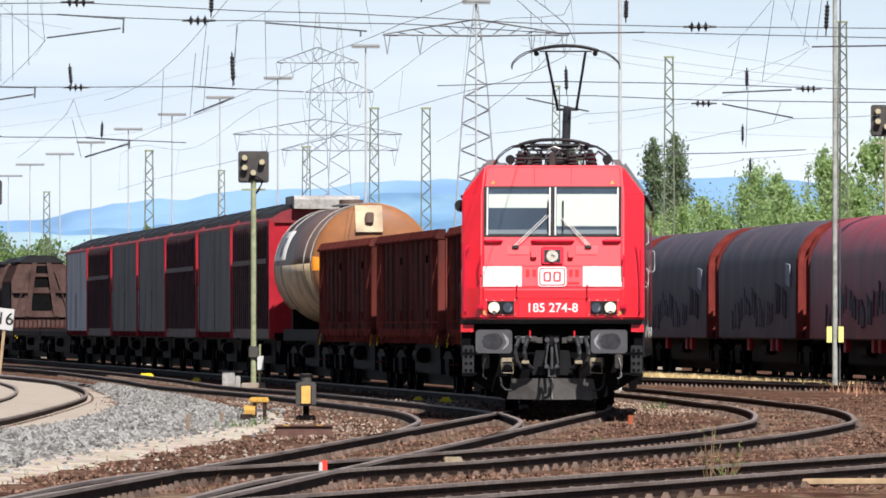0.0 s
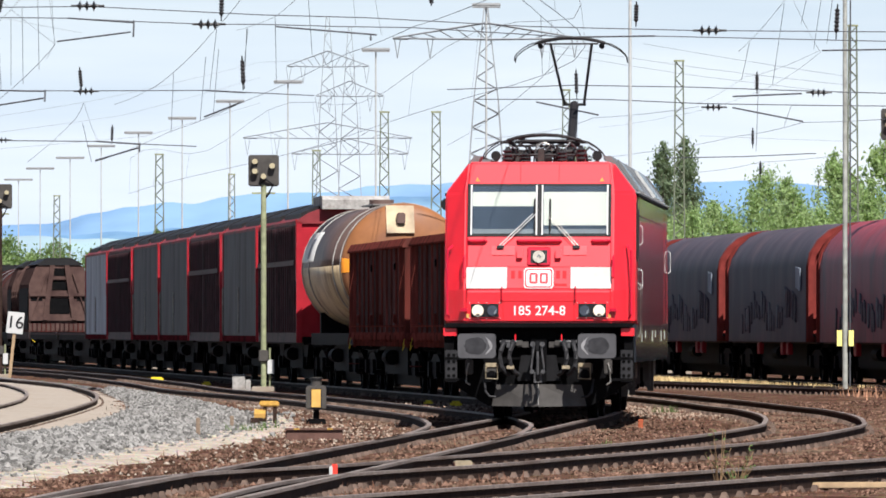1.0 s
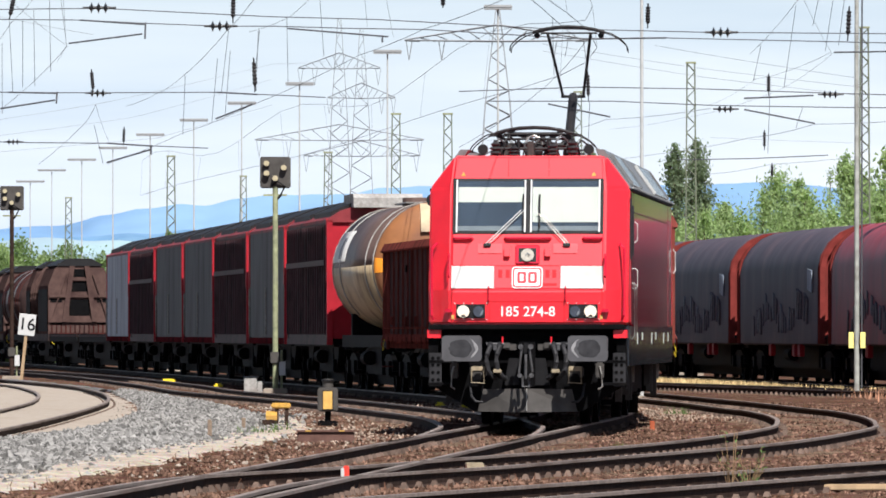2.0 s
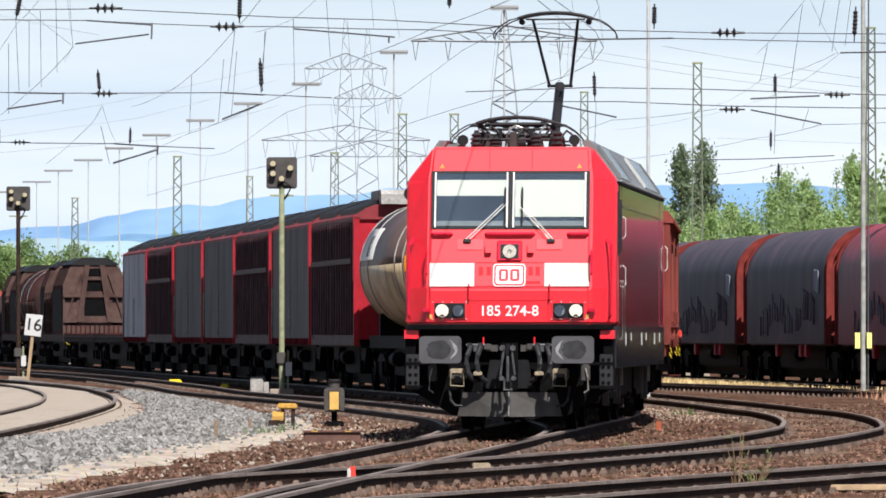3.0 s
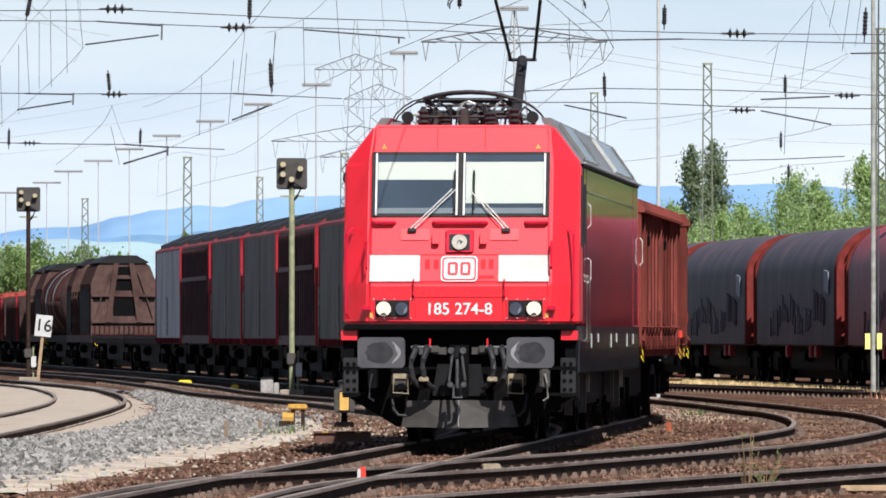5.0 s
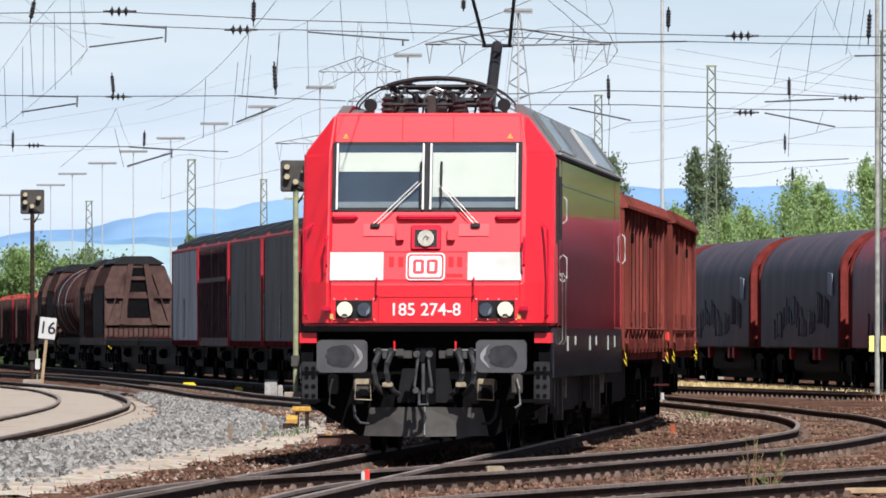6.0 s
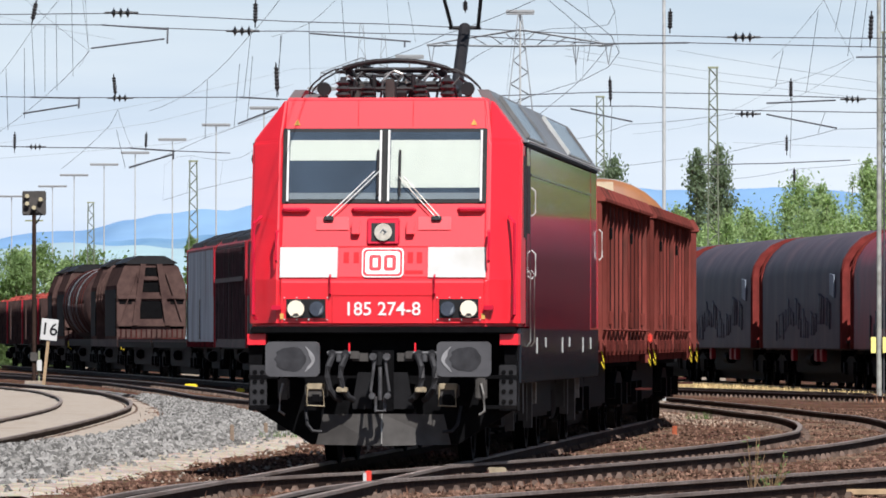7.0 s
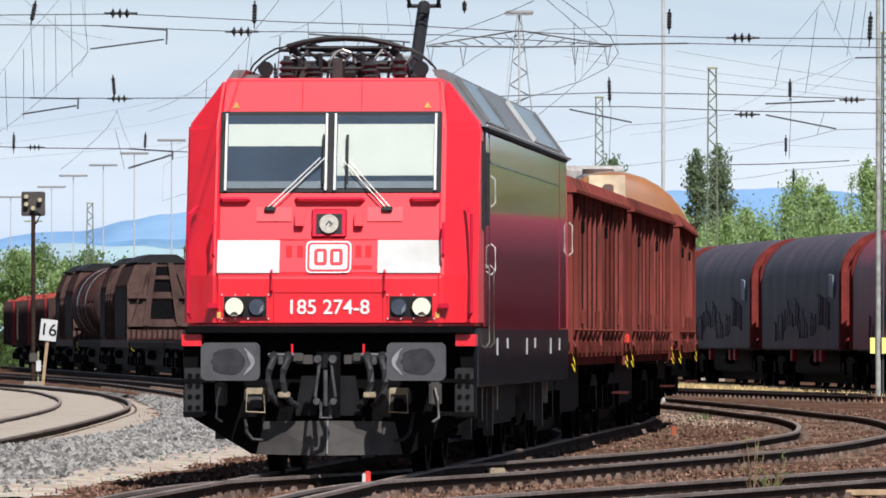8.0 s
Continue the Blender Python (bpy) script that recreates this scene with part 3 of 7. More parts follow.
def open_wagon(L=16.03):
    """A high-sided open goods wagon: sheet walls set back behind upright ribs, open bays at the ends."""
    w = thing("open_goods_wagon", "rust-brown steel open goods wagon with ribbed sides, coupled behind the locomotive", "freight wagon", "open goods wagons")
    y0, y1, h0, h1, hw = 0.62, L - 0.62, 1.22, 3.25, 1.40
    underframe(w, L, 0.62, 1.3, "brown")
    part("floor", bx(-hw + 0.05, hw - 0.05, y0, y1, 1.18, h0), M["brown"], w)
    bay = 1.25

    def out(s, a, b, ya, yb, za, zb, bevel=0.0):
        return bx(min(s * (hw + a), s * (hw + b)), max(s * (hw + a), s * (hw + b)), ya, yb, za, zb, bevel)

    for s in (-1, 1):
        # recessed sheets are darker than the ribs: rib shade put into the colour
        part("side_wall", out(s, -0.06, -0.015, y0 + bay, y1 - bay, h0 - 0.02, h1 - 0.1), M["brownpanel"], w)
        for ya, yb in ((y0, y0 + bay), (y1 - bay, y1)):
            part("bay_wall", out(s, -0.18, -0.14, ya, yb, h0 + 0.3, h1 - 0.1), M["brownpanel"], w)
            part("bay_cheek", out(s, -0.18, -0.02, yb - 0.04 if ya == y0 else ya, yb if ya == y0 else ya + 0.04, h0, h1 - 0.1), M["brown"], w)
            part("bay_sheet", out(s, -0.16, -0.06, ya + 0.1, yb - 0.1, h0 + 0.0, h0 + 0.32, 0.01), M["brown"], w)
            # flat black plate stands for the dark inside of a hatch
            part("hatch_opening", out(s, -0.06, -0.052, ya + 0.3, yb - 0.3, h0 + 0.1, h0 + 0.27), M["black"], w)
        rim = [(s * (hw - 0.12), h1 - 0.15), (s * (hw + 0.09), h1 - 0.15), (s * (hw + 0.09), h1 - 0.11), (s * (hw - 0.0), h1 + 0.05), (s * (hw - 0.12), h1 + 0.05)]
        part("top_rail", prism_y(bmesh.new(), rim, y0 - 0.02, y1 + 0.02), M["brown"], w)
        part("sole_bar", out(s, -0.12, 0.02, y0, y1, h0 - 0.12, h0 + 0.04, 0.01), M["brown"], w)
        part("side_rail", rods([((s * (hw + 0.03), y0 + 0.3, 1.40), (s * (hw + 0.03), y1 - 0.3, 1.40))], 0.018), M["brown"], w)
        n = 11
        for k in range(n):
            y = y0 + bay + 0.02 + (y1 - y0 - 2 * bay - 0.12) * k / (n - 1)
            wide = 0.13 if k in (0, n - 1) else 0.075
            part("rib", out(s, -0.03, 0.022 if k % 5 else 0.045, y, y + wide, h0 - 0.1, h1 - 0.14, 0.01), M["brown"], w)
            part("rib_foot", prism_x(bmesh.new(), [(y - 0.05, h0 - 0.02), (y + wide + 0.05, h0 - 0.02), (y + wide, h0 - 0.16), (y, h0 - 0.16)], s * (hw + 0.02) - 0.02, s * (hw + 0.02) + 0.02), M["brown"], w)
            if k in (1, 4, 6, 9):
                part("latch", out(s, 0.02, 0.07, y - 0.02, y + 0.10, 1.42 + 0.05 * (k % 2), 1.66, 0.012), M["brown"], w)
                # another black plate drawing a dark opening on the closed sheet
                part("hatch_opening", out(s, -0.02, -0.010, y + 0.3, y + 0.62, 1.52, 1.70), M["black"], w)
            if k in (1, 6):
                part("tarpaulin_hook", out(s, 0.02, 0.06, y - 0.01, y + 0.08, 2.62, 2.78, 0.01), M["black"], w)
        for ya in (y0, y1 - 0.16):
            part("corner_post", out(s, -0.12, 0.04, ya, ya + 0.16, h0 - 0.1, h1 - 0.14, 0.012), M["brown"], w)
        for y in (y0 + 0.15, y1 - 0.3):
            part("corner_gusset", prism_x(bmesh.new(), [(y - 0.1, h0 - 0.02), (y + 0.3, h0 - 0.02), (y + 0.1, 0.92), (y - 0.1, 0.92)], s * 1.34 - 0.03, s * 1.34 + 0.03), M["brown"], w)
            part("shunter_handle", tube(bmesh.new(), [(s * 1.42, y, 1.15), (s * 1.46, y, 0.98), (s * 1.46, y + 0.08, 0.88), (s * 1.42, y + 0.08, 0.98)], 0.007), M["yellow"], w, "yellow shunter handle")
            part("corner_rail", tube(bmesh.new(), [(s * 1.42, y - 0.1, 1.3), (s * 1.47, y - 0.1, 1.2), (s * 1.47, y + 0.25, 1.02), (s * 1.42, y + 0.3, 0.92)], 0.014), M["brown"], w)
        part("step", bx(s * 1.36 - 0.12, s * 1.36 + 0.12, y1 - 0.6, y1 - 0.25, 0.52, 0.55), M["brownpanel"], w)
        for k in range(6):
            z = 1.62 + 0.2 * k
            part("stencilled_bar", out(s, -0.14, -0.13, y0 + 0.24, y0 + 1.02 - 0.22 * (k % 3), z, z + 0.10), M["faintwhite"], w, "worn white stencilled lettering")
    for y in (y0, y1):
        part("end_wall", bx(-hw + 0.12, hw - 0.12, y - 0.04, y + 0.04, h0, h1 - 0.02), M["brown"], w)
        for x in (-0.9, -0.3, 0.3, 0.9):
            part("end_post", bx(x - 0.06, x + 0.06, y - 0.1 if y == y0 else y + 0.04, y - 0.04 if y == y0 else y + 0.1, 1.1, h1 - 0.05), M["brown"], w)
    for y in (2.5, L - 2.5):
        bogie(w, y)
    end_gear(w, 0.0, -1)
    end_gear(w, L - 0.05, 1)
    return w


def tank_wagon(L=14.48, sooty=False):
    w = thing("tank_wagon", "sooty dark brown tank wagon with round hoops" if sooty else "ochre-brown tank wagon with a cream lower shell and an orange band", "tank wagon")
    R, zc, y0, y1 = 1.48, 2.62 if sooty else 2.82, 0.75, L - 0.75
    underframe(w, L, 0.62, 1.2)

    def shell(a0, a1, name, mat, ya, yb, r, label=""):
        bm = bmesh.new()
        n, rows = 24, []
        for y in (ya, yb):
            rows.append([bm.verts.new((r * math.sin(a0 + (a1 - a0) * k / n), y, zc + r * math.cos(a0 + (a1 - a0) * k / n))) for k in range(n + 1)])
        for k in range(n):
            bm.faces.new((rows[0][k], rows[0][k + 1], rows[1][k + 1], rows[1][k]))
        ob = part(name, bm, mat, w, label, smooth=True)
        so = ob.modifiers.new("thick", "SOLIDIFY")
        so.thickness, so.offset = 0.03, -1
        return ob

    shell(-1.55, 1.55, "upper_shell", M["darkbrown"] if sooty else M["tankside"], y0 + 0.35, y1 - 0.35, R)
    shell(1.55, math.tau - 1.55, "lower_shell", M["darkbrown"] if sooty else M["tanklow"], y0 + 0.35, y1 - 0.35, R)
    for y, s in ((y0 + 0.35, -1), (y1 - 0.35, 1)):
        bm = bmesh.new()
        n, rings = 40, []
        for j in range(9):
            a = j / 8 * math.pi / 2
            rings.append([bm.verts.new(((R + 0.005) * math.cos(a) * math.sin(k * math.tau / n) if j < 8 else 0.002 * math.sin(k * math.tau / n), y + s * 0.4 * math.sin(a),
                                        zc + ((R + 0.005) * math.cos(a) if j < 8 else 0.002) * math.cos(k * math.tau / n))) for k in range(n)])
        for u, v in zip(rings, rings[1:]):
            for k in range(n):
                bm.faces.new((u[k], u[(k + 1) % n], v[(k + 1) % n], v[k]))
        part("end_dome", bm, M["darkbrown"] if sooty else M["tankbrown"], w, "domed end", smooth=True)
        if sooty:
            for k in range(4):
                ya = L / 2 + s * (1.0 + 1.9 * k)
                shell(-2.4, 2.4, "hoop", M["roofgrey"] if k == 1 else M["brownpanel"], ya, ya + 0.12, R + 0.04)
            continue
        part("end_plate", bx(-0.5, 0.28, y + s * 0.40 - 0.012, y + s * 0.40 + 0.012, zc + 0.62, zc + 1.28) if s > 0 else
             prism_x(bmesh.new(), [(y - 0.41, zc + 0.78), (y - 0.37, zc + 0.78), (y - 0.10, zc + 1.43), (y - 0.14, zc + 1.43)], -0.44, 0.22), M["tanklow"], w, "cream plate with a small lamp bracket")
        part("lamp_bracket", bx(-0.2, 0.0, y + s * 0.34 - 0.08, y + s * 0.34 + 0.08, zc + 0.98, zc + 1.26, 0.03), M["tankside"], w)
        for ya in (y + 0.25 if s < 0 else y - 0.32, y + 2.4 if s < 0 else y - 2.5):
            shell(-2.4, 2.4, "hoop", M["cabinetgrey"], ya, ya + 0.07, R + 0.03)
    if sooty:
        for y in (2.3, L - 2.3):
            bogie(w, y)
        end_gear(w, 0.0, -1)
        end_gear(w, L - 0.05, 1)
        return w
    for sd in (-1, 1):
        bm = bmesh.new()
        grid = [[bm.verts.new((sd * (R + 0.014) * math.cos(a) * math.sin(th), y0 + 0.35 - 0.41 * math.sin(a), zc + (R + 0.014) * math.cos(a) * math.cos(th)))
                 for th in (1.44, 1.5, 1.56, 1.62, 1.68)] for a in [j / 6 * 0.85 for j in range(7)]]
        for u, v in zip(grid, grid[1:]):
            for k in range(4):
                bm.faces.new((u[k], u[k + 1], v[k + 1], v[k]))
        part("orange_band", bm, M["orange"], w, "orange band").modifiers.new("thick", "SOLIDIFY").thickness = 0.01
    shell(-1.46, -0.92, "placard", M["white"], y1 - 4.0, y1 - 0.6, R + 0.015, "white placard")
    shell(-1.40, -1.05, "placard_print", M["graffiti"], y1 - 3.0, y1 - 2.2, R + 0.022)
    for y in (2.3, L - 2.3):
        part("saddle", bx(-1.1, 1.1, y - 0.2, y + 0.2, 1.2, 1.75), M["black"], w)
        bogie(w, y)
    part("dome_hatch", rods([((0, L / 2, zc + R - 0.05), (0, L / 2, zc + R + 0.18))], 0.3, 20), M["tankside"], w)
    part("walkway", bx(-0.35, 0.35, L / 2 - 1.6, L / 2 + 1.6, zc + R + 0.02, zc + R + 0.06), M["steel"], w)
    end_gear(w, 0.0, -1)
    end_gear(w, L - 0.05, 1)
    return w


def covered_wagon(kind, L=14.17):
    names = {"dark": "dark ribbed", "grey": "plain grey", "light": "pale blue-grey streaked"}
    w = thing("covered_wagon", f"covered goods wagon with {names[kind]} sliding walls and red ends", "freight wagon", "covered wagons")
    y0, y1, h0, h1, hw = 0.55, L - 0.55, 1.15, 4.05, 1.42
    wall = {"dark": M["walldark"], "grey": M["wallgrey"], "light": M["walllight"]}[kind]
    underframe(w, L, 0.55, 1.3)
    part("floor", bx(-hw, hw, y0, y1, 1.15, 1.24), M["walldark"], w)
    roof = [(-hw - 0.06, h1 - 0.05), (-hw - 0.06, h1 + 0.02), (-1.15, 4.28), (-0.6, 4.46), (0, 4.52), (0.6, 4.46), (1.15, 4.28), (hw + 0.06, h1 + 0.02), (hw + 0.06, h1 - 0.05)]
    for a, b in ((y0 - 0.12, L / 2 - 0.03), (L / 2 + 0.03, y1 + 0.12)):
        part("roof", prism_y(bmesh.new(), roof, a, b), M["roofred"], w)
    for a, b in ((y0 + 0.3, L / 2 - 0.9), (L / 2 + 0.5, y1 - 0.7)):
        part("roof_cover", prism_y(bmesh.new(), [(-1.35, 4.14), (-1.35, 4.27), (-0.6, 4.58), (0, 4.65), (0.6, 4.58), (1.35, 4.27), (1.35, 4.14)], a, b), M["rubber"], w)
    for y, s in ((y0, -1), (y1, 1)):
        part("end_wall", prism_y(bmesh.new(), [(-hw + 0.02, h0), (hw - 0.02, h0), (hw - 0.02, h1), (0.6, 4.42), (-0.6, 4.42), (-hw + 0.02, h1)], y - 0.05, y + 0.05), M["wagonred"], w, "red end wall")
        for x in (-hw, -0.5, 0.5, hw):
            part("end_post", bx(x - 0.07, x + 0.07, y + (s * 0.12 if s < 0 else 0.05), y + (-0.05 if s < 0 else 0.12), 1.0, h1), M["wagonred"], w)
    for s in (-1, 1):
        mid = L / 2
        for a, b in ((y0 + 0.22, mid - 0.02), (mid + 0.02, y1 - 0.22)):
            d = part("sliding_wall", bx(min(s * (hw - 0.02), s * (hw + 0.05)), max(s * (hw - 0.02), s * (hw + 0.05)), a, b, h0 + 0.02, h1, 0.015), wall, w)
            if kind == "dark":
                for k in range(9):
                    y = a + 0.1 + (b - a - 0.3) * k / 8
                    part("rib", bx(min(s * (hw + 0.05), s * (hw + 0.11)), max(s * (hw + 0.05), s * (hw + 0.11)), y, y + 0.1, h0 + 0.1, h1 - 0.1), wall, d)
                part("belt", bx(min(s * (hw + 0.05), s * (hw + 0.12)), max(s * (hw + 0.05), s * (hw + 0.12)), a, b, 2.95, 3.08), wall, d)
            part("lock_bar", rods([((s * (hw + 0.09), b - 0.15, h0 + 0.1), (s * (hw + 0.09), b - 0.15, 2.5))], 0.02), M["steel"], d)
        part("sill", bx(min(s * (hw - 0.05), s * (hw + 0.07)), max(s * (hw - 0.05), s * (hw + 0.07)), y0, y1, 1.0, 1.16), M["sillred"] if kind != "dark" else M["walldark"], w)
        for y in (y0, y1 - 0.2):
            part("corner_post", bx(min(s * (hw - 0.08), s * (hw + 0.075)), max(s * (hw - 0.08), s * (hw + 0.075)), y, y + 0.2, 2.55, h1 + 0.05), M["wagonred"], w, "red corner post")
            part("corner_foot", bx(min(s * (hw - 0.08), s * (hw + 0.06)), max(s * (hw - 0.08), s * (hw + 0.06)), y, y + 0.2, 1.0, 2.55), M["walldark"], w)
    for y in (3.0, L - 3.0):
        for x in (-1.0, 1.0):
            g = part("axle_guard", prism_x(bmesh.new(), [(y - 0.9, 0.95), (y + 0.9, 0.95), (y + 0.2, 0.4), (y - 0.2, 0.4)], x - 0.05, x + 0.05), M["black"], w)
            part("axle_box", bx(x - 0.14, x + 0.14, y - 0.16, y + 0.16, 0.32, 0.64, 0.02), M["black"], g)
        axle(w, y, 0.5)
    end_gear(w, 0.0, -1)
    end_gear(w, L - 0.05, 1)
    return w


def flat_wagon(L=21.38):
    w = thing("flat_wagon", "empty dark flat wagon", "freight wagon", "flat wagons")
    underframe(w, L, 0.6, 1.3)
    part("deck", bx(-1.35, 1.35, 0.6, L - 0.6, 1.14, 1.2), M["darkbrown"], w)
    for y in (2.4, L - 2.4):
        bogie(w, y)
    end_gear(w, 0.0, -1)
    end_gear(w, L - 0.05, 1)
    return w


def hooded_wagon(L=13.5):
    """A wagon with telescopic hoods; the end wall is braced."""
    w = thing("hooded_wagon", "sooty brown wagon with telescopic hoods and braced end wall", "freight wagon", "hooded wagons")
    near = 0.44 * L      # the hood at the near end is pushed far back
    underframe(w, L, 0.6, 1.3, "darkbrown")
    oct_ = [(-1.29, 1.2), (-1.29, 3.25), (-1.02, 3.95), (-0.45, 4.3), (0.45, 4.3), (1.02, 3.95), (1.29, 3.25), (1.29, 1.2)]
    part("end_hood", prism_y(bmesh.new(), oct_, 0.75, near), M["hoodbrown"], w)
    part("end_hood", prism_y(bmesh.new(), oct_, L - 4.6, L - 0.75), M["hoodbrown"], w)
    rnd = [(1.27 * math.sin(a), 2.85 + 1.36 * math.cos(a)) for a in [(-2.2 + 4.4 * k / 24) for k in range(25)]]
    part("middle_hood", prism_y(bmesh.new(), rnd, near, L - 4.6), M["hoodbrown"], w, smooth=False)
    for y in [near + 0.3 + (L - 4.9 - near - 0.3) * k / 3 for k in range(4)]:
        ring = bmesh.new()
        tube(ring, [(1.31 * math.sin(a), y, 2.85 + 1.40 * math.cos(a)) for a in [(-2.2 + 4.4 * k / 24) for k in range(25)]], 0.05)
        part("hoop", ring, M["hoodbrown"], w)
    part("roof_cap", prism_y(bmesh.new(), [(-1.0, 4.08), (-0.5, 4.36), (0.5, 4.36), (1.0, 4.08), (0.9, 4.05), (-0.9, 4.05)], 0.7, near + 0.1), M["rubber"], w)
    part("roof_cap", prism_y(bmesh.new(), [(-1.0, 4.08), (-0.5, 4.36), (0.5, 4.36), (1.0, 4.08), (0.9, 4.05), (-0.9, 4.05)], L - 4.7, L - 0.7), M["rubber"], w)
    for x0, x1 in ((-0.62, -0.3), (0.62, 0.3)):
        bm = bmesh.new()
        a = [(x0 - 0.1, 1.75), (x0 + 0.1, 1.75), (x1 + 0.1, 4.05), (x1 - 0.1, 4.05)]
        prism_y(bm, a, 0.62, 0.75)
        part("end_brace", bm, M["hoodbrown"], w)
    for z, h in ((1.72, 0.16), (2.75, 0.12), (3.45, 0.1)):
        part("cross_rail", bx(-1.25 if z < 3 else -0.5, 1.25 if z < 3 else 0.5, 0.66, 0.74, z, z + h), M["hoodbrown"], w)
    for s in (-1, 1):
        part("diagonal_brace", rods([((s * 0.55, 0.70, 3.7), (s * 1.15, 0.70, 1.9))], 0.03), M["hoodbrown"], w)
        for a, b in ((0.95, near - 0.3), (L - 4.3, L - 0.95)):
            part("side_panel", bx(min(s * 1.29, s * 1.325), max(s * 1.29, s * 1.325), a, b, 1.35, 3.1), M["black"], w)
    # flat black plates put the shade between the end braces into colour
    for x0, x1, z0, z1 in ((-0.30, 0.30, 3.60, 3.92), (-0.36, 0.36, 3.0, 3.40), (-0.42, 0.42, 2.0, 2.66), (-1.2, -0.72, 2.55, 2.70), (0.72, 1.2, 2.55, 2.70), (-1.2, -0.72, 1.62, 1.70), (0.72, 1.2, 1.62, 1.70)):
        part("end_recess", bx(x0, x1, 0.738, 0.752, z0, z1), M["black"], w)
    for k in range(13):
        x = -1.15 + 2.3 * k / 12
        part("railing_bar", rods([((x, 0.5, 1.28), (x, 0.5, 1.62))], 0.03), M["brownpanel"], w)
    part("railing_beam", bx(-1.22, 1.22, 0.45, 0.6, 1.15, 1.28), M["brownpanel"], w)
    for x in (-1.15, 0.55, -0.1):
        part("shunter_handle", tube(bmesh.new(), [(x, 0.42, 1.15), (x, 0.38, 0.9), (x + 0.1, 0.38, 0.8), (x + 0.1, 0.42, 1.0)], 0.014), M["yellow"], w, "yellow shunter handle")
    for y in (2.3, L - 2.3):
        bogie(w, y)
    end_gear(w, 0.0, -1)
    end_gear(w, L - 0.05, 1)
    return w


def scrap_wagon(L=14.04):
    w = thing("open_goods_wagon", "dark open goods wagon heaped with rust-red load", "freight wagon")
    underframe(w, L)
    part("floor", bx(-1.4, 1.4, 0.62, L - 0.62, 1.18, 1.24), M["darkbrown"], w)
    for s in (-1, 1):
        part("side_wall", bx(min(s * 1.37, s * 1.43), max(s * 1.37, s * 1.43), 0.62, L - 0.62, 1.1, 3.0), M["darkbrown"], w)
        for k in range(9):
            y = 0.65 + (L - 1.45) * k / 8
            part("rib", bx(min(s * 1.43, s * 1.53), max(s * 1.43, s * 1.53), y, y + 0.14, 1.0, 3.0), M["wagonred"] if k == 2 else M["darkbrown"], w)
    for y in (0.66, L - 0.66):
        part("end_wall", bx(-1.37, 1.37, y - 0.04, y + 0.04, 1.15, 3.0), M["darkbrown"], w)
    rnd = random.Random(4)
    bm = bmesh.new()
    for k in range(260):
        x, y = rnd.uniform(-1.3, 1.3), rnd.uniform(0.8, L - 0.8)
        z = 2.9 + 0.3 * (1 - (x / 1.4) ** 2) * rnd.uniform(0.3, 1)
        g = bmesh.ops.create_icosphere(bm, subdivisions=1, radius=rnd.uniform(0.08, 0.22), matrix=Matrix.Translation((x, y, z)))
        for v in g["verts"]:
            v.co += Vector((rnd.uniform(-.05, .05), rnd.uniform(-.05, .05), rnd.uniform(-.05, .05)))
    box(bm, -1.36, 1.36, 0.7, L - 0.7, 2.6, 2.95)
    tagged(part("load", bm, material("rust_red_load", (0.20, 0.035, 0.026), 0.8, vary=0.3, island=0.4), w, "rust-red heaped load"), kind="stuff")
    for y in (2.5, L - 2.5):
        bogie(w, y)
    end_gear(w, 0.0, -1)
    end_gear(w, L - 0.05, 1)
    return w


def face_y(z):
    """How far the nose leans back at a height."""
    return 0.0 if z < 1.93 else (z - 1.93) * 0.28


def on_face(bm, lift=0.0):
    """Lays a shape drawn in the x-z plane, y its depth, on the leaning nose."""
    for v in bm.verts:
        v.co.y += face_y(v.co.z) - lift
    return bm


def words(name, text, size, mat, parent, m, label=""):
    c = bpy.data.curves.new(name, "FONT")
    c.body, c.size, c.align_x, c.align_y, c.extrude, c.offset = text, size, "CENTER", "CENTER", 0.004, size * 0.009
    tmp = new(name, c)
    me = bpy.data.meshes.new_from_object(tmp.evaluated_get(bpy.context.evaluated_depsgraph_get()))
    bpy.data.objects.remove(tmp)
    me.materials.clear()
    me.materials.append(mat)
    ob = new(name, me)
    ob.parent = parent
    ob.matrix_basis = m
    if label:
        ob["label"] = label
    return ob


def disc(x, y, z, r, depth, n=28):
    return rod(bmesh.new(), (x, y, z), (x, y + depth, z), r, n)


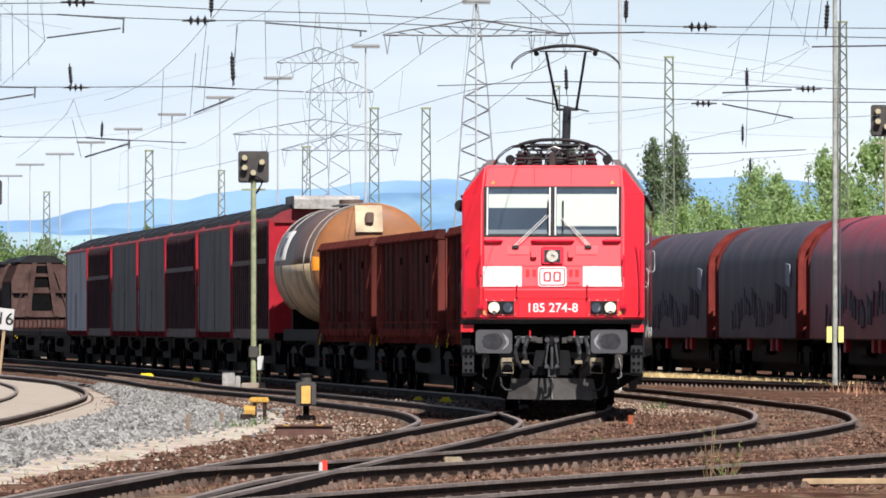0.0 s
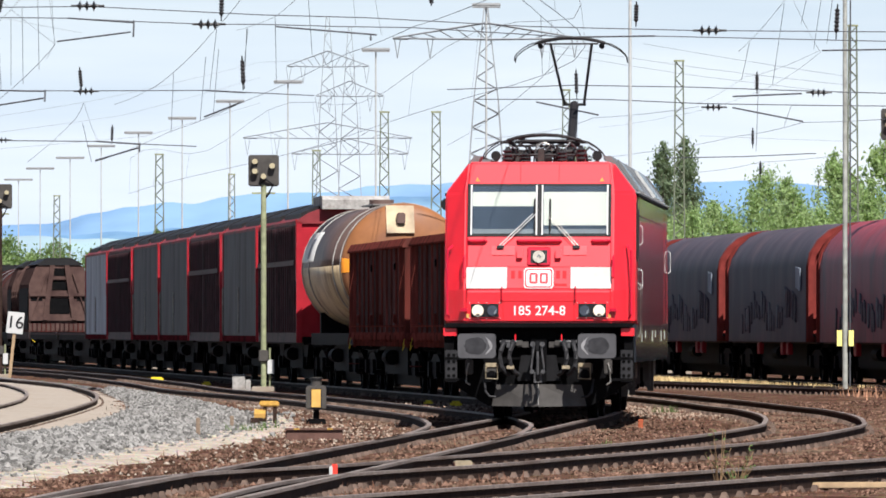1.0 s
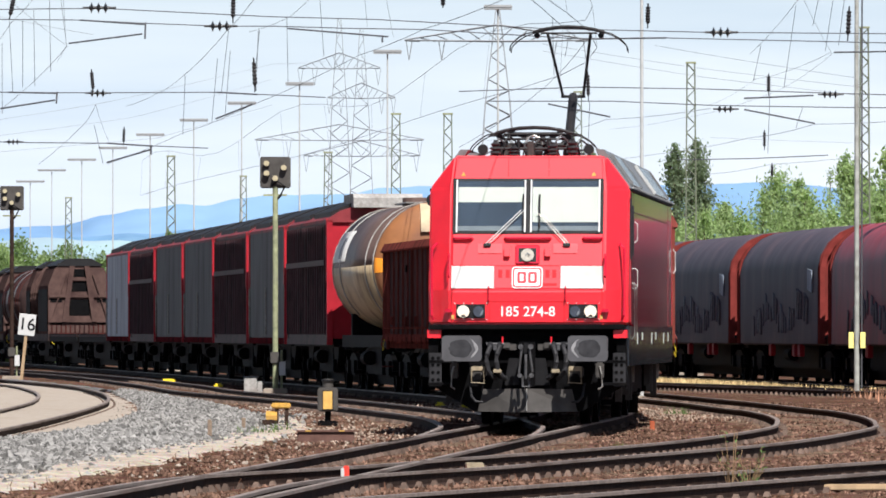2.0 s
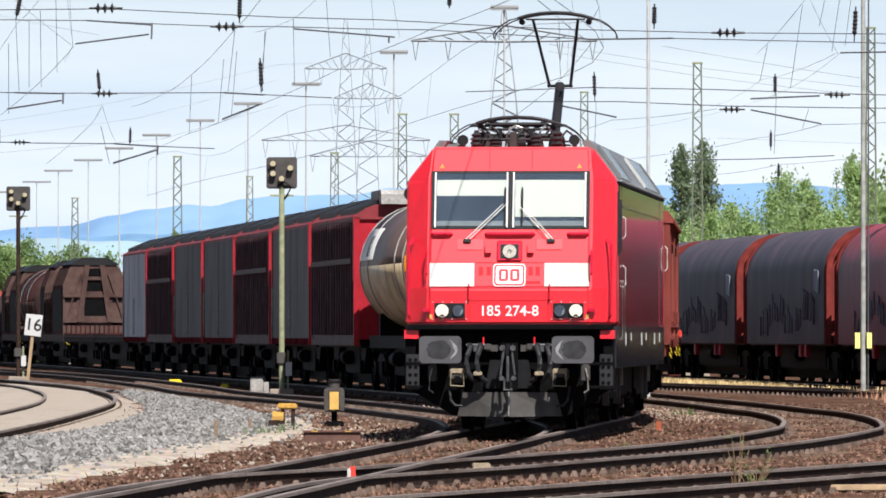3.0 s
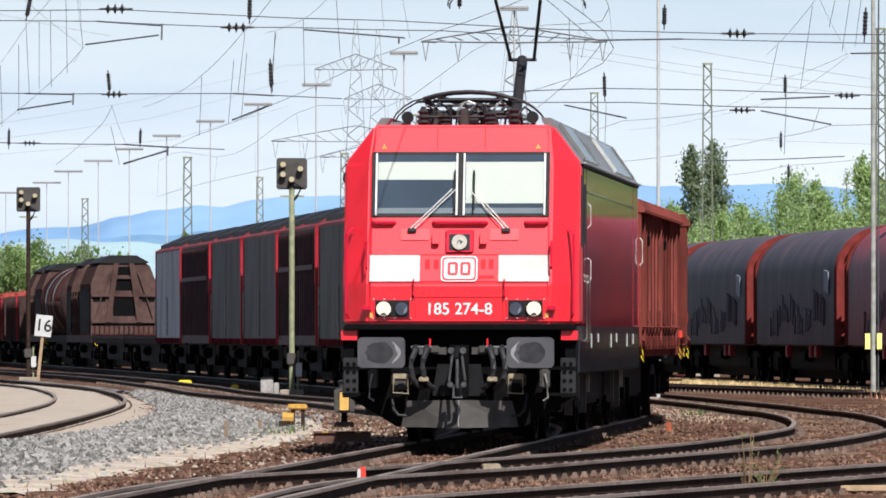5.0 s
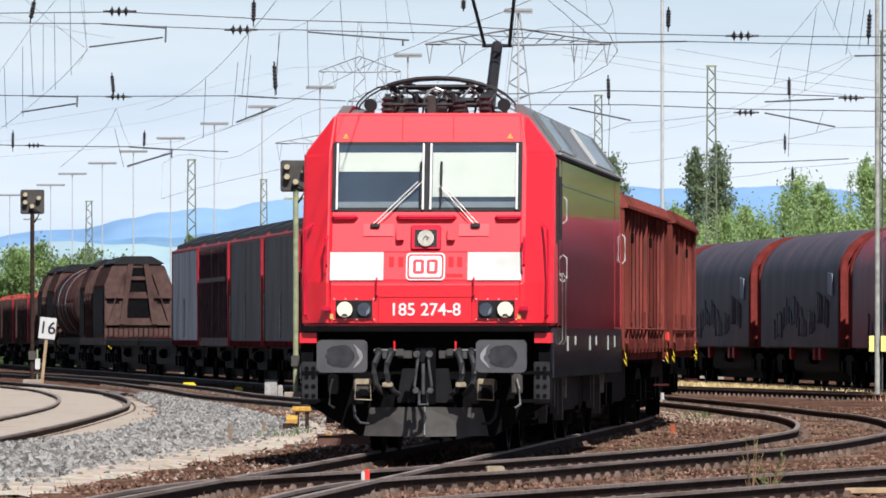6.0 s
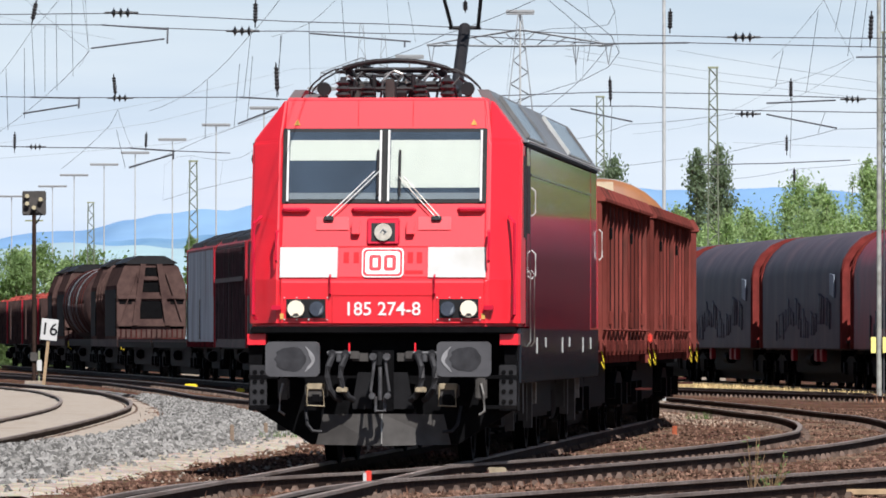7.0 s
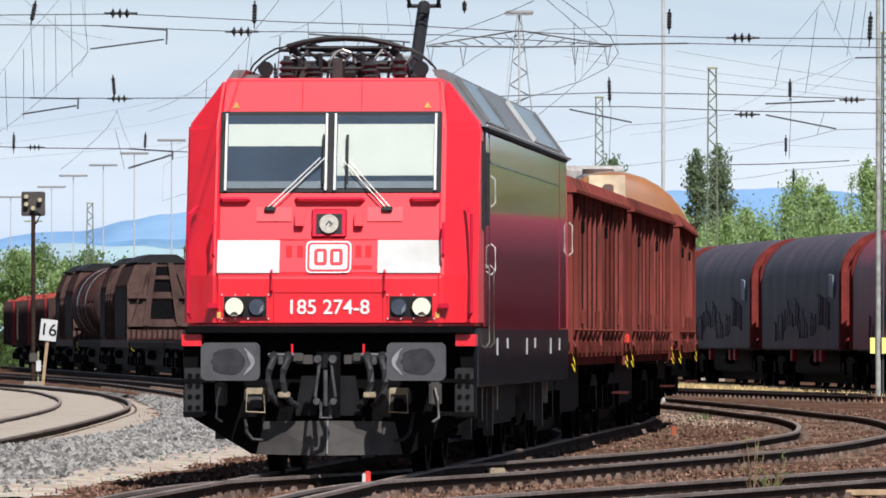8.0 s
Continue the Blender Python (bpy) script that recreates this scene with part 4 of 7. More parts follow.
def locomotive():
    L, hw = 18.0, 1.485
    w = thing("electric_locomotive", "bright red electric freight locomotive with white front panels and lit headlamps", "locomotive")
    red = M["red"]
    # cab shells: sections of the leaning nose
    ZS = [1.42, 1.75, 1.93, 2.4, 2.8, 3.2, 3.45, 3.93]

    def cab(front):
        bm = bmesh.new()
        rings = []
        for z in ZS:
            y = face_y(z)
            k = 0.0 if z <= 3.45 else (z - 3.45) / 0.48
            out = hw - 0.36 * k
            inn = 1.14 - 0.03 * k
            dep = 0.34
            pts = [(-out, 2.35, z), (-out, y + dep, z), (-inn, y, z), (inn, y, z), (out, y + dep, z), (out, 2.35, z)]
            rings.append([bm.verts.new(p) for p in pts])
        for u, v in zip(rings, rings[1:]):
            for k in range(5):
                bm.faces.new((u[k], u[k + 1], v[k + 1], v[k]))
        bm.faces.new(rings[-1])
        bm.faces.new(rings[0][::-1])
        return bm

    bm = cab(True)
    bmesh.ops.recalc_face_normals(bm, faces=bm.faces)
    sharp = [e for e in bm.edges if len(e.link_faces) == 2 and e.calc_face_angle() > 0.2]
    bmesh.ops.bevel(bm, geom=sharp, offset=0.035, segments=3, affect="EDGES")
    front = part("front_cab", bm, red, w, smooth=False)
    bm = cab(False)
    for v in bm.verts:
        v.co = Vector((-v.co.x, L - v.co.y, v.co.z))
    part("rear_cab", bm, red, w)
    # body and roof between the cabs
    part("body", bx(-hw, hw, 2.3, L - 2.3, 1.32, 3.43), M["sidered"], w, "grimy red body side with its shade put into the colour")
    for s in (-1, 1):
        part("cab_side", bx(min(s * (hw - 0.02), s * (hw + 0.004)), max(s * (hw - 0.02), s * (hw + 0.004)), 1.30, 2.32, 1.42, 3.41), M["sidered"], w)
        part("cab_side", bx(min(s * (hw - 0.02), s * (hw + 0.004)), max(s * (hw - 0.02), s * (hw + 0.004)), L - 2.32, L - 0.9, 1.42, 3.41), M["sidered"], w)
        part("skirt", bx(min(s * (hw - 0.05), s * (hw + 0.006)), max(s * (hw - 0.05), s * (hw + 0.006)), 0.42, L - 0.42, 0.80, 1.40, 0.01), M["skirt"], w, "dark grey lower skirt")
        part("gutter", bx(min(s * (hw - 0.02), s * (hw + 0.03)), max(s * (hw - 0.02), s * (hw + 0.03)), 1.1, L - 1.1, 3.41, 3.45), M["black"], w)
        part("beading", bx(min(s * hw, s * (hw + 0.012)), max(s * hw, s * (hw + 0.012)), 2.3, L - 2.3, 3.10, 3.125), M["skirt"], w)
        slope = prism_y(bmesh.new(), [(s * (hw + 0.012), 3.45), (s * 1.075, 4.04), (s * 0.95, 4.04), (s * 1.33, 3.43)], 1.35, L - 0.15)
        part("roof_slope", slope, M["roofgrey"], w, "grey sloping roof side")
        for a, b in ((2.2, 5.8), (10.8, 16.2)):
            vent = part("roof_vent", prism_y(bmesh.new(), [(s * 1.455, 3.515), (s * 1.135, 3.965), (s * 1.15, 3.985), (s * 1.47, 3.535)], a, b), M["skirt"], w, "dark roof side grille")
            for e in (a, b):
                part("vent_frame", prism_y(bmesh.new(), [(s * 1.455, 3.515), (s * 1.135, 3.965), (s * 1.165, 4.0), (s * 1.485, 3.55)], e - 0.06, e + 0.06), M["palegalv"] if e == 10.8 else M["roofgrey"], vent)
        part("roof_rail", rods([((s * (hw + 0.03), 1.4, 3.47), (s * (hw + 0.03), L - 0.3, 3.47))], 0.012), M["palegalv"], w)
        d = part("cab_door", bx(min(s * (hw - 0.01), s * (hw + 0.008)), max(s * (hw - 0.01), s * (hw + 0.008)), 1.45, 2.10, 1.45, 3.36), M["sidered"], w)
        part("door_gap", bx(min(s * hw, s * (hw + 0.010)), max(s * hw, s * (hw + 0.010)), 1.40, 1.46, 1.45, 3.40), M["rubber"], d)
        part("door_gap", bx(min(s * hw, s * (hw + 0.010)), max(s * hw, s * (hw + 0.010)), 2.09, 2.14, 1.45, 3.40), M["rubber"], d)
        part("door_window", bx(min(s * hw, s * (hw + 0.012)), max(s * hw, s * (hw + 0.012)), 1.55, 2.0, 2.45, 3.2), M["rubber"], d)
        part("side_window", bx(min(s * (hw - 0.01), s * (hw + 0.008)), max(s * (hw - 0.01), s * (hw + 0.008)), 0.95, 1.35, 2.4, 3.3), M["rubber"], w)
        for y in (1.40, 2.16):
            h = tube(bmesh.new(), [(s * (hw + 0.01), y, 1.2), (s * (hw + 0.05), y, 1.25), (s * (hw + 0.05), y, 2.0), (s * (hw + 0.01), y, 2.05)], 0.009)
            part("handrail", h, M["steel"], w, "bright steel handrail")
        for z in (1.95, 2.65):
            part("grab_handle", tube(bmesh.new(), [(s * (hw + 0.01), 2.3, z), (s * (hw + 0.055), 2.3, z + 0.04), (s * (hw + 0.055), 2.3, z + 0.28), (s * (hw + 0.01), 2.3, z + 0.32)], 0.009), M["white"], w, "white grab handle")
        part("end_handle", tube(bmesh.new(), [(s * (hw + 0.01), L - 0.35, 2.3), (s * (hw + 0.05), L - 0.35, 2.34), (s * (hw + 0.05), L - 0.35, 2.66), (s * (hw + 0.01), L - 0.35, 2.7)], 0.010), M["white"], w, "white grab handle")
        for y, hgt in ((3.4, 0.3), (5.2, 0.2), (8.8, 0.3), (10.4, 0.2), (13.6, 0.3), (15.5, 0.25)):
            part("stencilled_bar", bx(min(s * (hw + 0.005), s * (hw + 0.012)), max(s * (hw + 0.005), s * (hw + 0.012)), y, y + 0.16, 1.33 - 0.7 * hgt, 1.30), M["box"], w)
        part("mirror_horn", rods([((s * (hw + 0.08), 2.55, 3.3), (s * (hw + 0.08), 2.75, 3.3))], 0.10, 16), M["rubber"], w) if s < 0 else None
    part("roof", bx(-1.05, 1.05, 1.36, L - 0.16, 3.78, 3.90), M["roofgrey"], w)
    # windscreen
    z0, z1 = 2.76, 3.59
    wf = part("windscreen_frame", on_face(bx(-1.12, 1.12, -0.012, 0.03, z0, z1, 0.01)), M["rubber"], w, "black windscreen surround")
    for x0, x1, dark in ((-1.06, -0.045, 0.55), (0.045, 1.06, 0.84)):
        # flat dark sheet stands for the unlit cab behind the glass
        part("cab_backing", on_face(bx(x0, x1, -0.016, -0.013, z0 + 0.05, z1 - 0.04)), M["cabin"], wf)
        part("desk", on_face(bx(x0, x1, -0.021, -0.017, z0 + 0.05, z0 + 0.12)), M["panelgrey"], wf, "grey driver's desk behind the glass")
        top = z1 - 0.13
        bot = top - (z1 - z0) * (0.27 if dark < 0.6 else 0.63)
        part("roller_blind", on_face(bx(x0 + 0.02, x1 - 0.01, -0.022, -0.018, bot, top)), M["blind"], wf, "cream roller blind drawn half down")
        part("pane", on_face(bx(x0, x1, -0.030, -0.026, z0 + 0.05, z1 - 0.04)), GLASS, wf).visible_shadow = False
        for x in (x0, x1):
            part("pane_trim", on_face(bx(x - 0.011, x + 0.011, -0.038, -0.02, z0 + 0.03, z1 - 0.02)), M["silverpaint"], wf, "bright metal pane edge")
    for s, x0, x1, z2 in ((1, -0.10, -0.62, 3.12), (-1, 0.14, 0.56, 3.08)):
        bm = bmesh.new()
        for o in (0.0, 0.05):
            a, b = Vector((x1 + o, face_y(2.62) - 0.05, 2.62)), Vector((x0 + o, face_y(z2) - 0.07, z2))
            rod(bm, a, b, 0.0065, 6)
        blade = bmesh.new()
        rod(blade, (x0 + 0.03, face_y(2.85) - 0.06, 2.85), (x0 + 0.03, face_y(3.35) - 0.06, 3.35), 0.014, 6)
        part("wiper_blade", blade, M["rubber"], w)
        part("wiper", bm, M["silverpaint"] if s > 0 else M["steel"], w)
        part("wiper_foot", on_face(bx(x1 - 0.035, x1 + 0.075, -0.05, 0.0, 2.575, 2.63, 0.01)), M["rubber"], w)
    for x0, x1 in ((-1.10, -0.82), (-0.34, 0.34), (0.82, 1.10)):
        part("grab_rail", on_face(tube(bmesh.new(), [(x0, 0.0, 2.69), (x0 + 0.02, -0.05, 2.70), (x1 - 0.02, -0.05, 2.70), (x1, 0.0, 2.69)], 0.022)), M["crimson"], w)
    for x in (-0.56, 0.56):
        part("faded_patch", on_face(bx(x - 0.18, x + 0.18, -0.012, 0.01, 2.47, 2.62, 0.005)), M["pink"], w, "faded pink paint patch")
    for x in (-0.30, 0.30):
        part("lamp_iron", on_face(bx(x - 0.045, x + 0.045, -0.07, 0.0, 2.42, 2.57, 0.01)), red, w)
    for x in (-0.97, 0.97):
        part("warning_triangle", on_face(prism_y(bmesh.new(), [(x - 0.036, 3.625), (x + 0.036, 3.625), (x, 3.69)], -0.008, 0.0)), M["wornochre"], w)
    # lamps
    part("top_lamp_housing", on_face(bx(-0.18, 0.18, -0.03, 0.0, 2.31, 2.60, 0.015)), M["crimson"], w)
    hl = part("top_lamp_recess", on_face(bx(-0.13, 0.13, -0.036, -0.028, 2.35, 2.55)), M["rubber"], w)
    part("top_lamp", on_face(disc(0, -0.06, 2.45, 0.095, 0.03)), M["reflector"], hl, "unlit headlamp reflector")
    part("lamp_bulb", on_face(tube(bmesh.new(), [(-0.03, -0.066, 2.44), (0.0, -0.068, 2.48), (0.035, -0.066, 2.45), (0.01, -0.066, 2.43)], 0.008, 5)), M["panelgrey"], hl)
    for s in (-1, 1):
        g = part("lamp_housing", bx(s * 0.835 - 0.25, s * 0.835 + 0.25, -0.02, 0.02, 1.485, 1.745, 0.015), red, w)
        part("lamp_recess", bx(s * 0.835 - 0.215, s * 0.835 + 0.215, -0.026, -0.018, 1.51, 1.72), M["rubber"], g)
        part("headlamp", disc(s * 0.943, -0.055, 1.612, 0.092, 0.04), M["lamp"], g, "lit warm white headlamp")
        part("lamp_shade", prism_y(bmesh.new(), [(s * 0.943 - 0.045, 1.53), (s * 0.943 + 0.045, 1.53), (s * 0.943 + 0.015, 1.565), (s * 0.943 - 0.02, 1.56)], -0.060, -0.054), M["plough"], g)
        for bx_ in (-0.235, -0.1, 0.03, 0.235):
            for bz in (1.495, 1.735):
                part("bolt", disc(s * 0.835 + bx_, -0.026, bz, 0.008, 0.01, 8), M["silverpaint"], g)
        # reflection on the dark lens, drawn as a small grey plate
        part("lens_glint", prism_y(bmesh.new(), [(s * 0.715 + 0.02, 1.545), (s * 0.715 + 0.06, 1.575), (s * 0.715 + 0.065, 1.64), (s * 0.715 + 0.035, 1.60)], -0.056, -0.051), M["panelgrey"], g)
        part("lamp_rim", tube(bmesh.new(), [(s * 0.943 + 0.097 * math.cos(a), -0.05, 1.612 + 0.097 * math.sin(a)) for a in [k * math.tau / 24 for k in range(25)]], 0.008), M["rubber"], g)
        part("tail_lamp", disc(s * 0.715, -0.05, 1.612, 0.08, 0.03), M["lens"], g, "dark unlit tail lamp")
        part("white_panel", on_face(bx(s * 0.81 - 0.315, s * 0.81 + 0.315, -0.010, 0.004, 1.955, 2.285)), M["white"], w, "white front panel")
        part("front_handrail", tube(bmesh.new(), [(s * 1.155, -0.0, 2.12), (s * 1.16, -0.05, 2.14), (s * 1.16, -0.0, 2.44), (s * 1.155, 0.10, 2.46)], 0.016), M["crimson"], w)
        part("front_handrail", tube(bmesh.new(), [(s * 0.57, -0.005, 1.76), (s * 0.57, -0.05, 1.78), (s * 0.57, -0.04, 1.96), (s * 0.57, 0.0, 1.98)], 0.012), M["crimson"], w)
        part("corner_handrail", tube(bmesh.new(), [(s * 1.40, 0.2, 1.5), (s * 1.43, 0.16, 1.55), (s * 1.43, 0.22, 2.55), (s * 1.36, 0.36, 2.62)], 0.02), M["crimson"], w)
        part("foot_bracket", bx(s * 1.16 - 0.05, s * 1.16 + 0.05, -0.05, 0.05, 1.60, 1.65), M["crimson"], w)
        part("hinge_line", bx(s * 0.55 - 0.004, s * 0.55 + 0.004, -0.006, 0.0, 1.44, 1.76), M["ghost"], w)
        part("panel_line", bx(s * 1.11 - 0.004, s * 1.11 + 0.004, -0.006, 0.0, 1.76, 1.95), M["ghost"], w)
    part("panel_line", bx(-0.55, 0.55, -0.006, 0.0, 1.755, 1.763), M["ghost"], w)
    part("panel_line", on_face(bx(-1.11, 1.11, -0.006, 0.0, 2.287, 2.295)), M["ghost"], w)
    # emblem drawn as plain shapes, traces of removed lettering beside it
    e = part("emblem_plate", on_face(prism_y(bmesh.new(), rounded(-0.228, 0.228, 1.955, 2.275, 0.05), -0.014, 0.0)), M["letterwhite"], w, "white emblem plate with red outline")
    part("emblem_field", on_face(prism_y(bmesh.new(), rounded(-0.214, 0.214, 1.969, 2.261, 0.045), -0.018, -0.012)), red, e)
    part("emblem_ground", on_face(prism_y(bmesh.new(), rounded(-0.19, 0.19, 1.990, 2.240, 0.035), -0.021, -0.016)), M["letterwhite"], e)
    for x in (-0.08, 0.08):
        part("emblem_bar", on_face(prism_y(bmesh.new(), rounded(x - 0.066, x + 0.066, 2.03, 2.20, 0.03), -0.025, -0.019)), red, e)
        part("emblem_slot", on_face(bx(x - 0.028, x + 0.026, -0.028, -0.023, 2.065, 2.165)), M["letterwhite"], e)
    for x in (-0.40, -0.29, 0.30, 0.40):
        part("painted_over_bar", on_face(bx(x - 0.03, x + 0.03, -0.003, 0.004, 2.11, 2.23)), M["ghost"], w)
    part("painted_over_bar", on_face(bx(0.24, 0.44, -0.003, 0.004, 1.99, 2.03)), M["ghost"], w)
    words("number", "185 274-8", 0.205, M["letterwhite"], w, pose(0, -0.006, 1.605, 90, 0, 0), "white painted number")
    # underneath the nose
    part("front_sill", bx(-1.44, 1.44, -0.04, 0.5, 1.34, 1.42, 0.015), M["black"], w)
    for s in (-1, 1):
        part("red_corner", bx(min(s * 1.28, s * 1.48), max(s * 1.28, s * 1.48), 0.02, 0.45, 1.22, 1.338), red, w)
        bm = bmesh.new()
        prism_y(bm, [(s * 1.30, 1.34), (s * 1.47, 1.34), (s * 1.47, 0.5), (s * 1.38, 0.5)], 0.1, 0.5)
        part("step_column", bm, M["black"], w)
        plate = part("step_plate", bx(min(s * 1.27, s * 1.46), max(s * 1.27, s * 1.46), 0.06, 0.09, 0.50, 1.0, 0.01), M["hosegrey"], w, "dark grey pierced step plate")
        for zz in (0.60, 0.71, 0.82, 0.92):
            for xx in (1.32, 1.40):
                part("step_hole", disc(s * xx, 0.052, zz, 0.026, 0.01, 10), M["black"], plate)
        for z in (0.52, 0.85):
            part("step", bx(min(s * 1.12, s * 1.47), max(s * 1.12, s * 1.47), 0.05, 0.4, z, z + 0.04), M["black"], w)
        b = part("buffer", prism_y(bmesh.new(), rounded(s * 0.93 - 0.295, s * 0.93 + 0.295, 0.875, 1.255, 0.06), -0.63, -0.56), M["bufferface"], w, "large rectangular greased buffer plate")
        part("buffer_shank", rods([((s * 0.93, -0.58, 1.06), (s * 0.93, 0.1, 1.06))], 0.15, 16), M["black"], b)
        bm = bmesh.new()
        rnd = random.Random(3 + s)
        cx = s * 0.93 - s * 0.13
        ring = [(cx - s * (0.015 + 0.10 * math.sin(math.pi * k / 11)), 0.93 + 0.27 * k / 11) for k in range(12)]
        back = [(x + s * (0.012 + 0.045 * math.sin(math.pi * k / 11) * (0.8 + 0.3 * math.sin(k * 1.1))), z) for k, (x, z) in enumerate(ring)][::-1]
        prism_y(bm, ring + back, -0.636, -0.628)
        part("grease_patch", prism_y(bmesh.new(), [(s * 0.95 + 0.17 * math.cos(k * math.tau / 22) * (1 + 0.08 * math.sin(3 * k)), 1.065 + 0.135 * math.sin(k * math.tau / 22) * (1 + 0.07 * math.sin(5 * k))) for k in range(22)], -0.634, -0.629), M["grease"], b, "dark grease smear")
        part("bare_patch", bm, M["greaseless"], b, "bare steel patch")
        part("jack_lamp", bx(s * 0.72 - 0.12, s * 0.72 + 0.12, -0.08, 0.1, 0.64, 0.80, 0.02), M["plough"], w)
        part("jack_socket", bx(s * 0.72 - 0.06, s * 0.72 + 0.06, -0.10, 0.0, 0.58, 0.70, 0.02), M["black"], w)
        bm = bmesh.new()
        for o in (0.0, 0.145):
            x = s * (0.40 + o)
            tube(bm, [(x, -0.02, 1.12), (x, -0.10, 1.08), (x + s * 0.035, -0.15, 0.98), (x + s * 0.045, -0.17, 0.86), (x + s * 0.02, -0.16, 0.74), (x - s * 0.04, -0.12, 0.65), (x - s * 0.09, -0.06, 0.62)], 0.036, 8)
            rod(bm, (x, 0.0, 1.12), (x, -0.08, 1.12), 0.045, 8)
        part("hose_manifold", rods([((s * 0.34, -0.06, 1.13), (s * 0.60, -0.06, 1.13))], 0.02, 8), M["hookiron"], w)
        part("hose_cock", bx(s * 0.47 - 0.025, s * 0.47 + 0.025, -0.12, -0.02, 1.03, 1.12, 0.01), M["hookiron"], w)
        part("air_hose", bm, M["hosegrey"], w)
        part("hose_tap", rods([((s * 0.36, -0.05, 1.12), (s * 0.36, -0.05, 1.24))], 0.012), red, w)
        part("sanding_pipe", tube(bmesh.new(), [(s * 0.85, 0.1, 0.55), (s * 0.82, 0.0, 0.35), (s * 0.76, -0.02, 0.28), (s * 0.66, 0.0, 0.27)], 0.02), M["hosegrey"], w)
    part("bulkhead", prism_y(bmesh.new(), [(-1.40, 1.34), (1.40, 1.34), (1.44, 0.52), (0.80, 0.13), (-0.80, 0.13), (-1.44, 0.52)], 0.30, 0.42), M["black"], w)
    bm = bmesh.new()
    vs = [bm.verts.new(p) for p in ((-0.66, 0.14, 0.46), (0, -0.06, 0.47), (0.66, 0.14, 0.46), (0.74, 0.16, 0.13), (0, -0.12, 0.12), (-0.74, 0.16, 0.13))]
    bm.faces.new((vs[0], vs[1], vs[4], vs[5]))
    bm.faces.new((vs[1], vs[2], vs[3], vs[4]))
    pl = part("snow_plough", bm, M["plough"], w, "grey steel snow plough blade")
    so = pl.modifiers.new("thick", "SOLIDIFY")
    so.thickness = 0.02
    part("plough_edge", rods([((0, -0.075, 0.47), (0, -0.135, 0.14))], 0.010, 6), M["steel"], pl)
    for s in (-1, 1):
        part("draw_plate", prism_y(bmesh.new(), [(s * 0.12, 0.52), (s * 0.34, 0.52), (s * 0.27, 0.92), (s * 0.12, 0.92)], 0.02, 0.1), M["deepgrey"], w)
        part("draw_plate", prism_y(bmesh.new(), [(s * 0.16, 1.04), (s * 0.33, 1.04), (s * 0.33, 1.13), (s * 0.16, 1.13)], 0.02, 0.1), M["plough"], w)
        part("beige_bracket", bx(s * 0.72 - 0.10, s * 0.72 + 0.10, -0.10, 0.02, 0.73, 0.80, 0.01), M["bracketbeige"], w, "worn beige bracket")
        part("lashing_loop", tube(bmesh.new(), [(s * 0.72 - 0.09, -0.11, 0.74), (s * 0.72 - 0.10, -0.11, 0.56), (s * 0.72 + 0.09, -0.11, 0.55), (s * 0.72 + 0.085, -0.11, 0.74)], 0.012, 6), M["bracketbeige"], w)
        part("hanging_hook", tube(bmesh.new(), [(s * 1.08, -0.08, 0.80), (s * 1.11, -0.09, 0.68), (s * 1.12, -0.09, 0.50), (s * 1.06, -0.09, 0.46)], 0.014, 6), M["steel"], w)
        part("cock_handle", bx(s * 0.43 - 0.06, s * 0.43 + 0.06, -0.2, -0.08, 0.70, 0.76, 0.01), M["bracketbeige"], w)
        part("jack_pad", bx(s * 1.08 - 0.06, s * 1.08 + 0.06, -0.06, 0.1, 0.62, 0.86, 0.02), M["plough"], w)
        part("label_plate", bx(s * 1.10 - 0.02, s * 1.10 + 0.02, -0.007, 0.0, 1.50, 1.56), M["ochre"], w)
        part("seam", on_face(bx(s * 0.30 - 0.004, s * 0.30 + 0.004, -0.005, 0.0, 3.62, 3.90)), M["ghost"], w)
    part("draw_recess", bx(-0.12, 0.12, 0.04, 0.1, 0.5, 1.16), M["black"], w)
    part("draw_hook", bx(-0.045, 0.045, -0.35, 0.05, 0.98, 1.14, 0.02), M["deepgrey"], w)
    bm = bmesh.new()
    for sx in (-1, 1):
        tube(bm, [(sx * 0.055, -0.36, 1.10), (sx * 0.07, -0.37, 0.95), (sx * 0.10, -0.36, 0.72), (sx * 0.085, -0.35, 0.66)], 0.016, 8)
        rod(bm, (sx * 0.085, -0.42, 0.665), (sx * 0.085, -0.30, 0.665), 0.034, 10)
        rod(bm, (sx * 0.075, -0.40, 1.09), (sx * 0.075, -0.32, 1.09), 0.04, 10)
    rod(bm, (0, -0.35, 0.98), (0, -0.35, 0.62), 0.022, 8)
    tube(bm, [(-0.05, -0.33, 0.66), (-0.05, -0.33, 0.50), (0.05, -0.33, 0.50), (0.05, -0.33, 0.66)], 0.02, 8)
    part("screw_coupling", bm, M["hookiron"], w, "worn steel screw coupling")
    for x in (-0.35, 0.35):
        part("cable_socket", bx(x - 0.1, x + 0.1, -0.03, 0.05, 1.06, 1.15, 0.01), M["plough"], w)
    # roof gear
    for x in (-0.70, 0.88):
        part("horn", turned(Vector((x, 0.72, 4.03)), Vector((x, 1.15, 4.03)), [0.075, 0.078, 0.07, 0.05, 0.035, 0.035], 16), M["rubber"], w)
        part("horn_bracket", bx(x - 0.03, x + 0.03, 0.85, 0.95, 3.88, 4.0), M["steel"], w)
    part("antenna", bx(-0.95, -0.75, 1.0, 1.2, 3.9, 3.98, 0.02), M["roofgrey"], w)

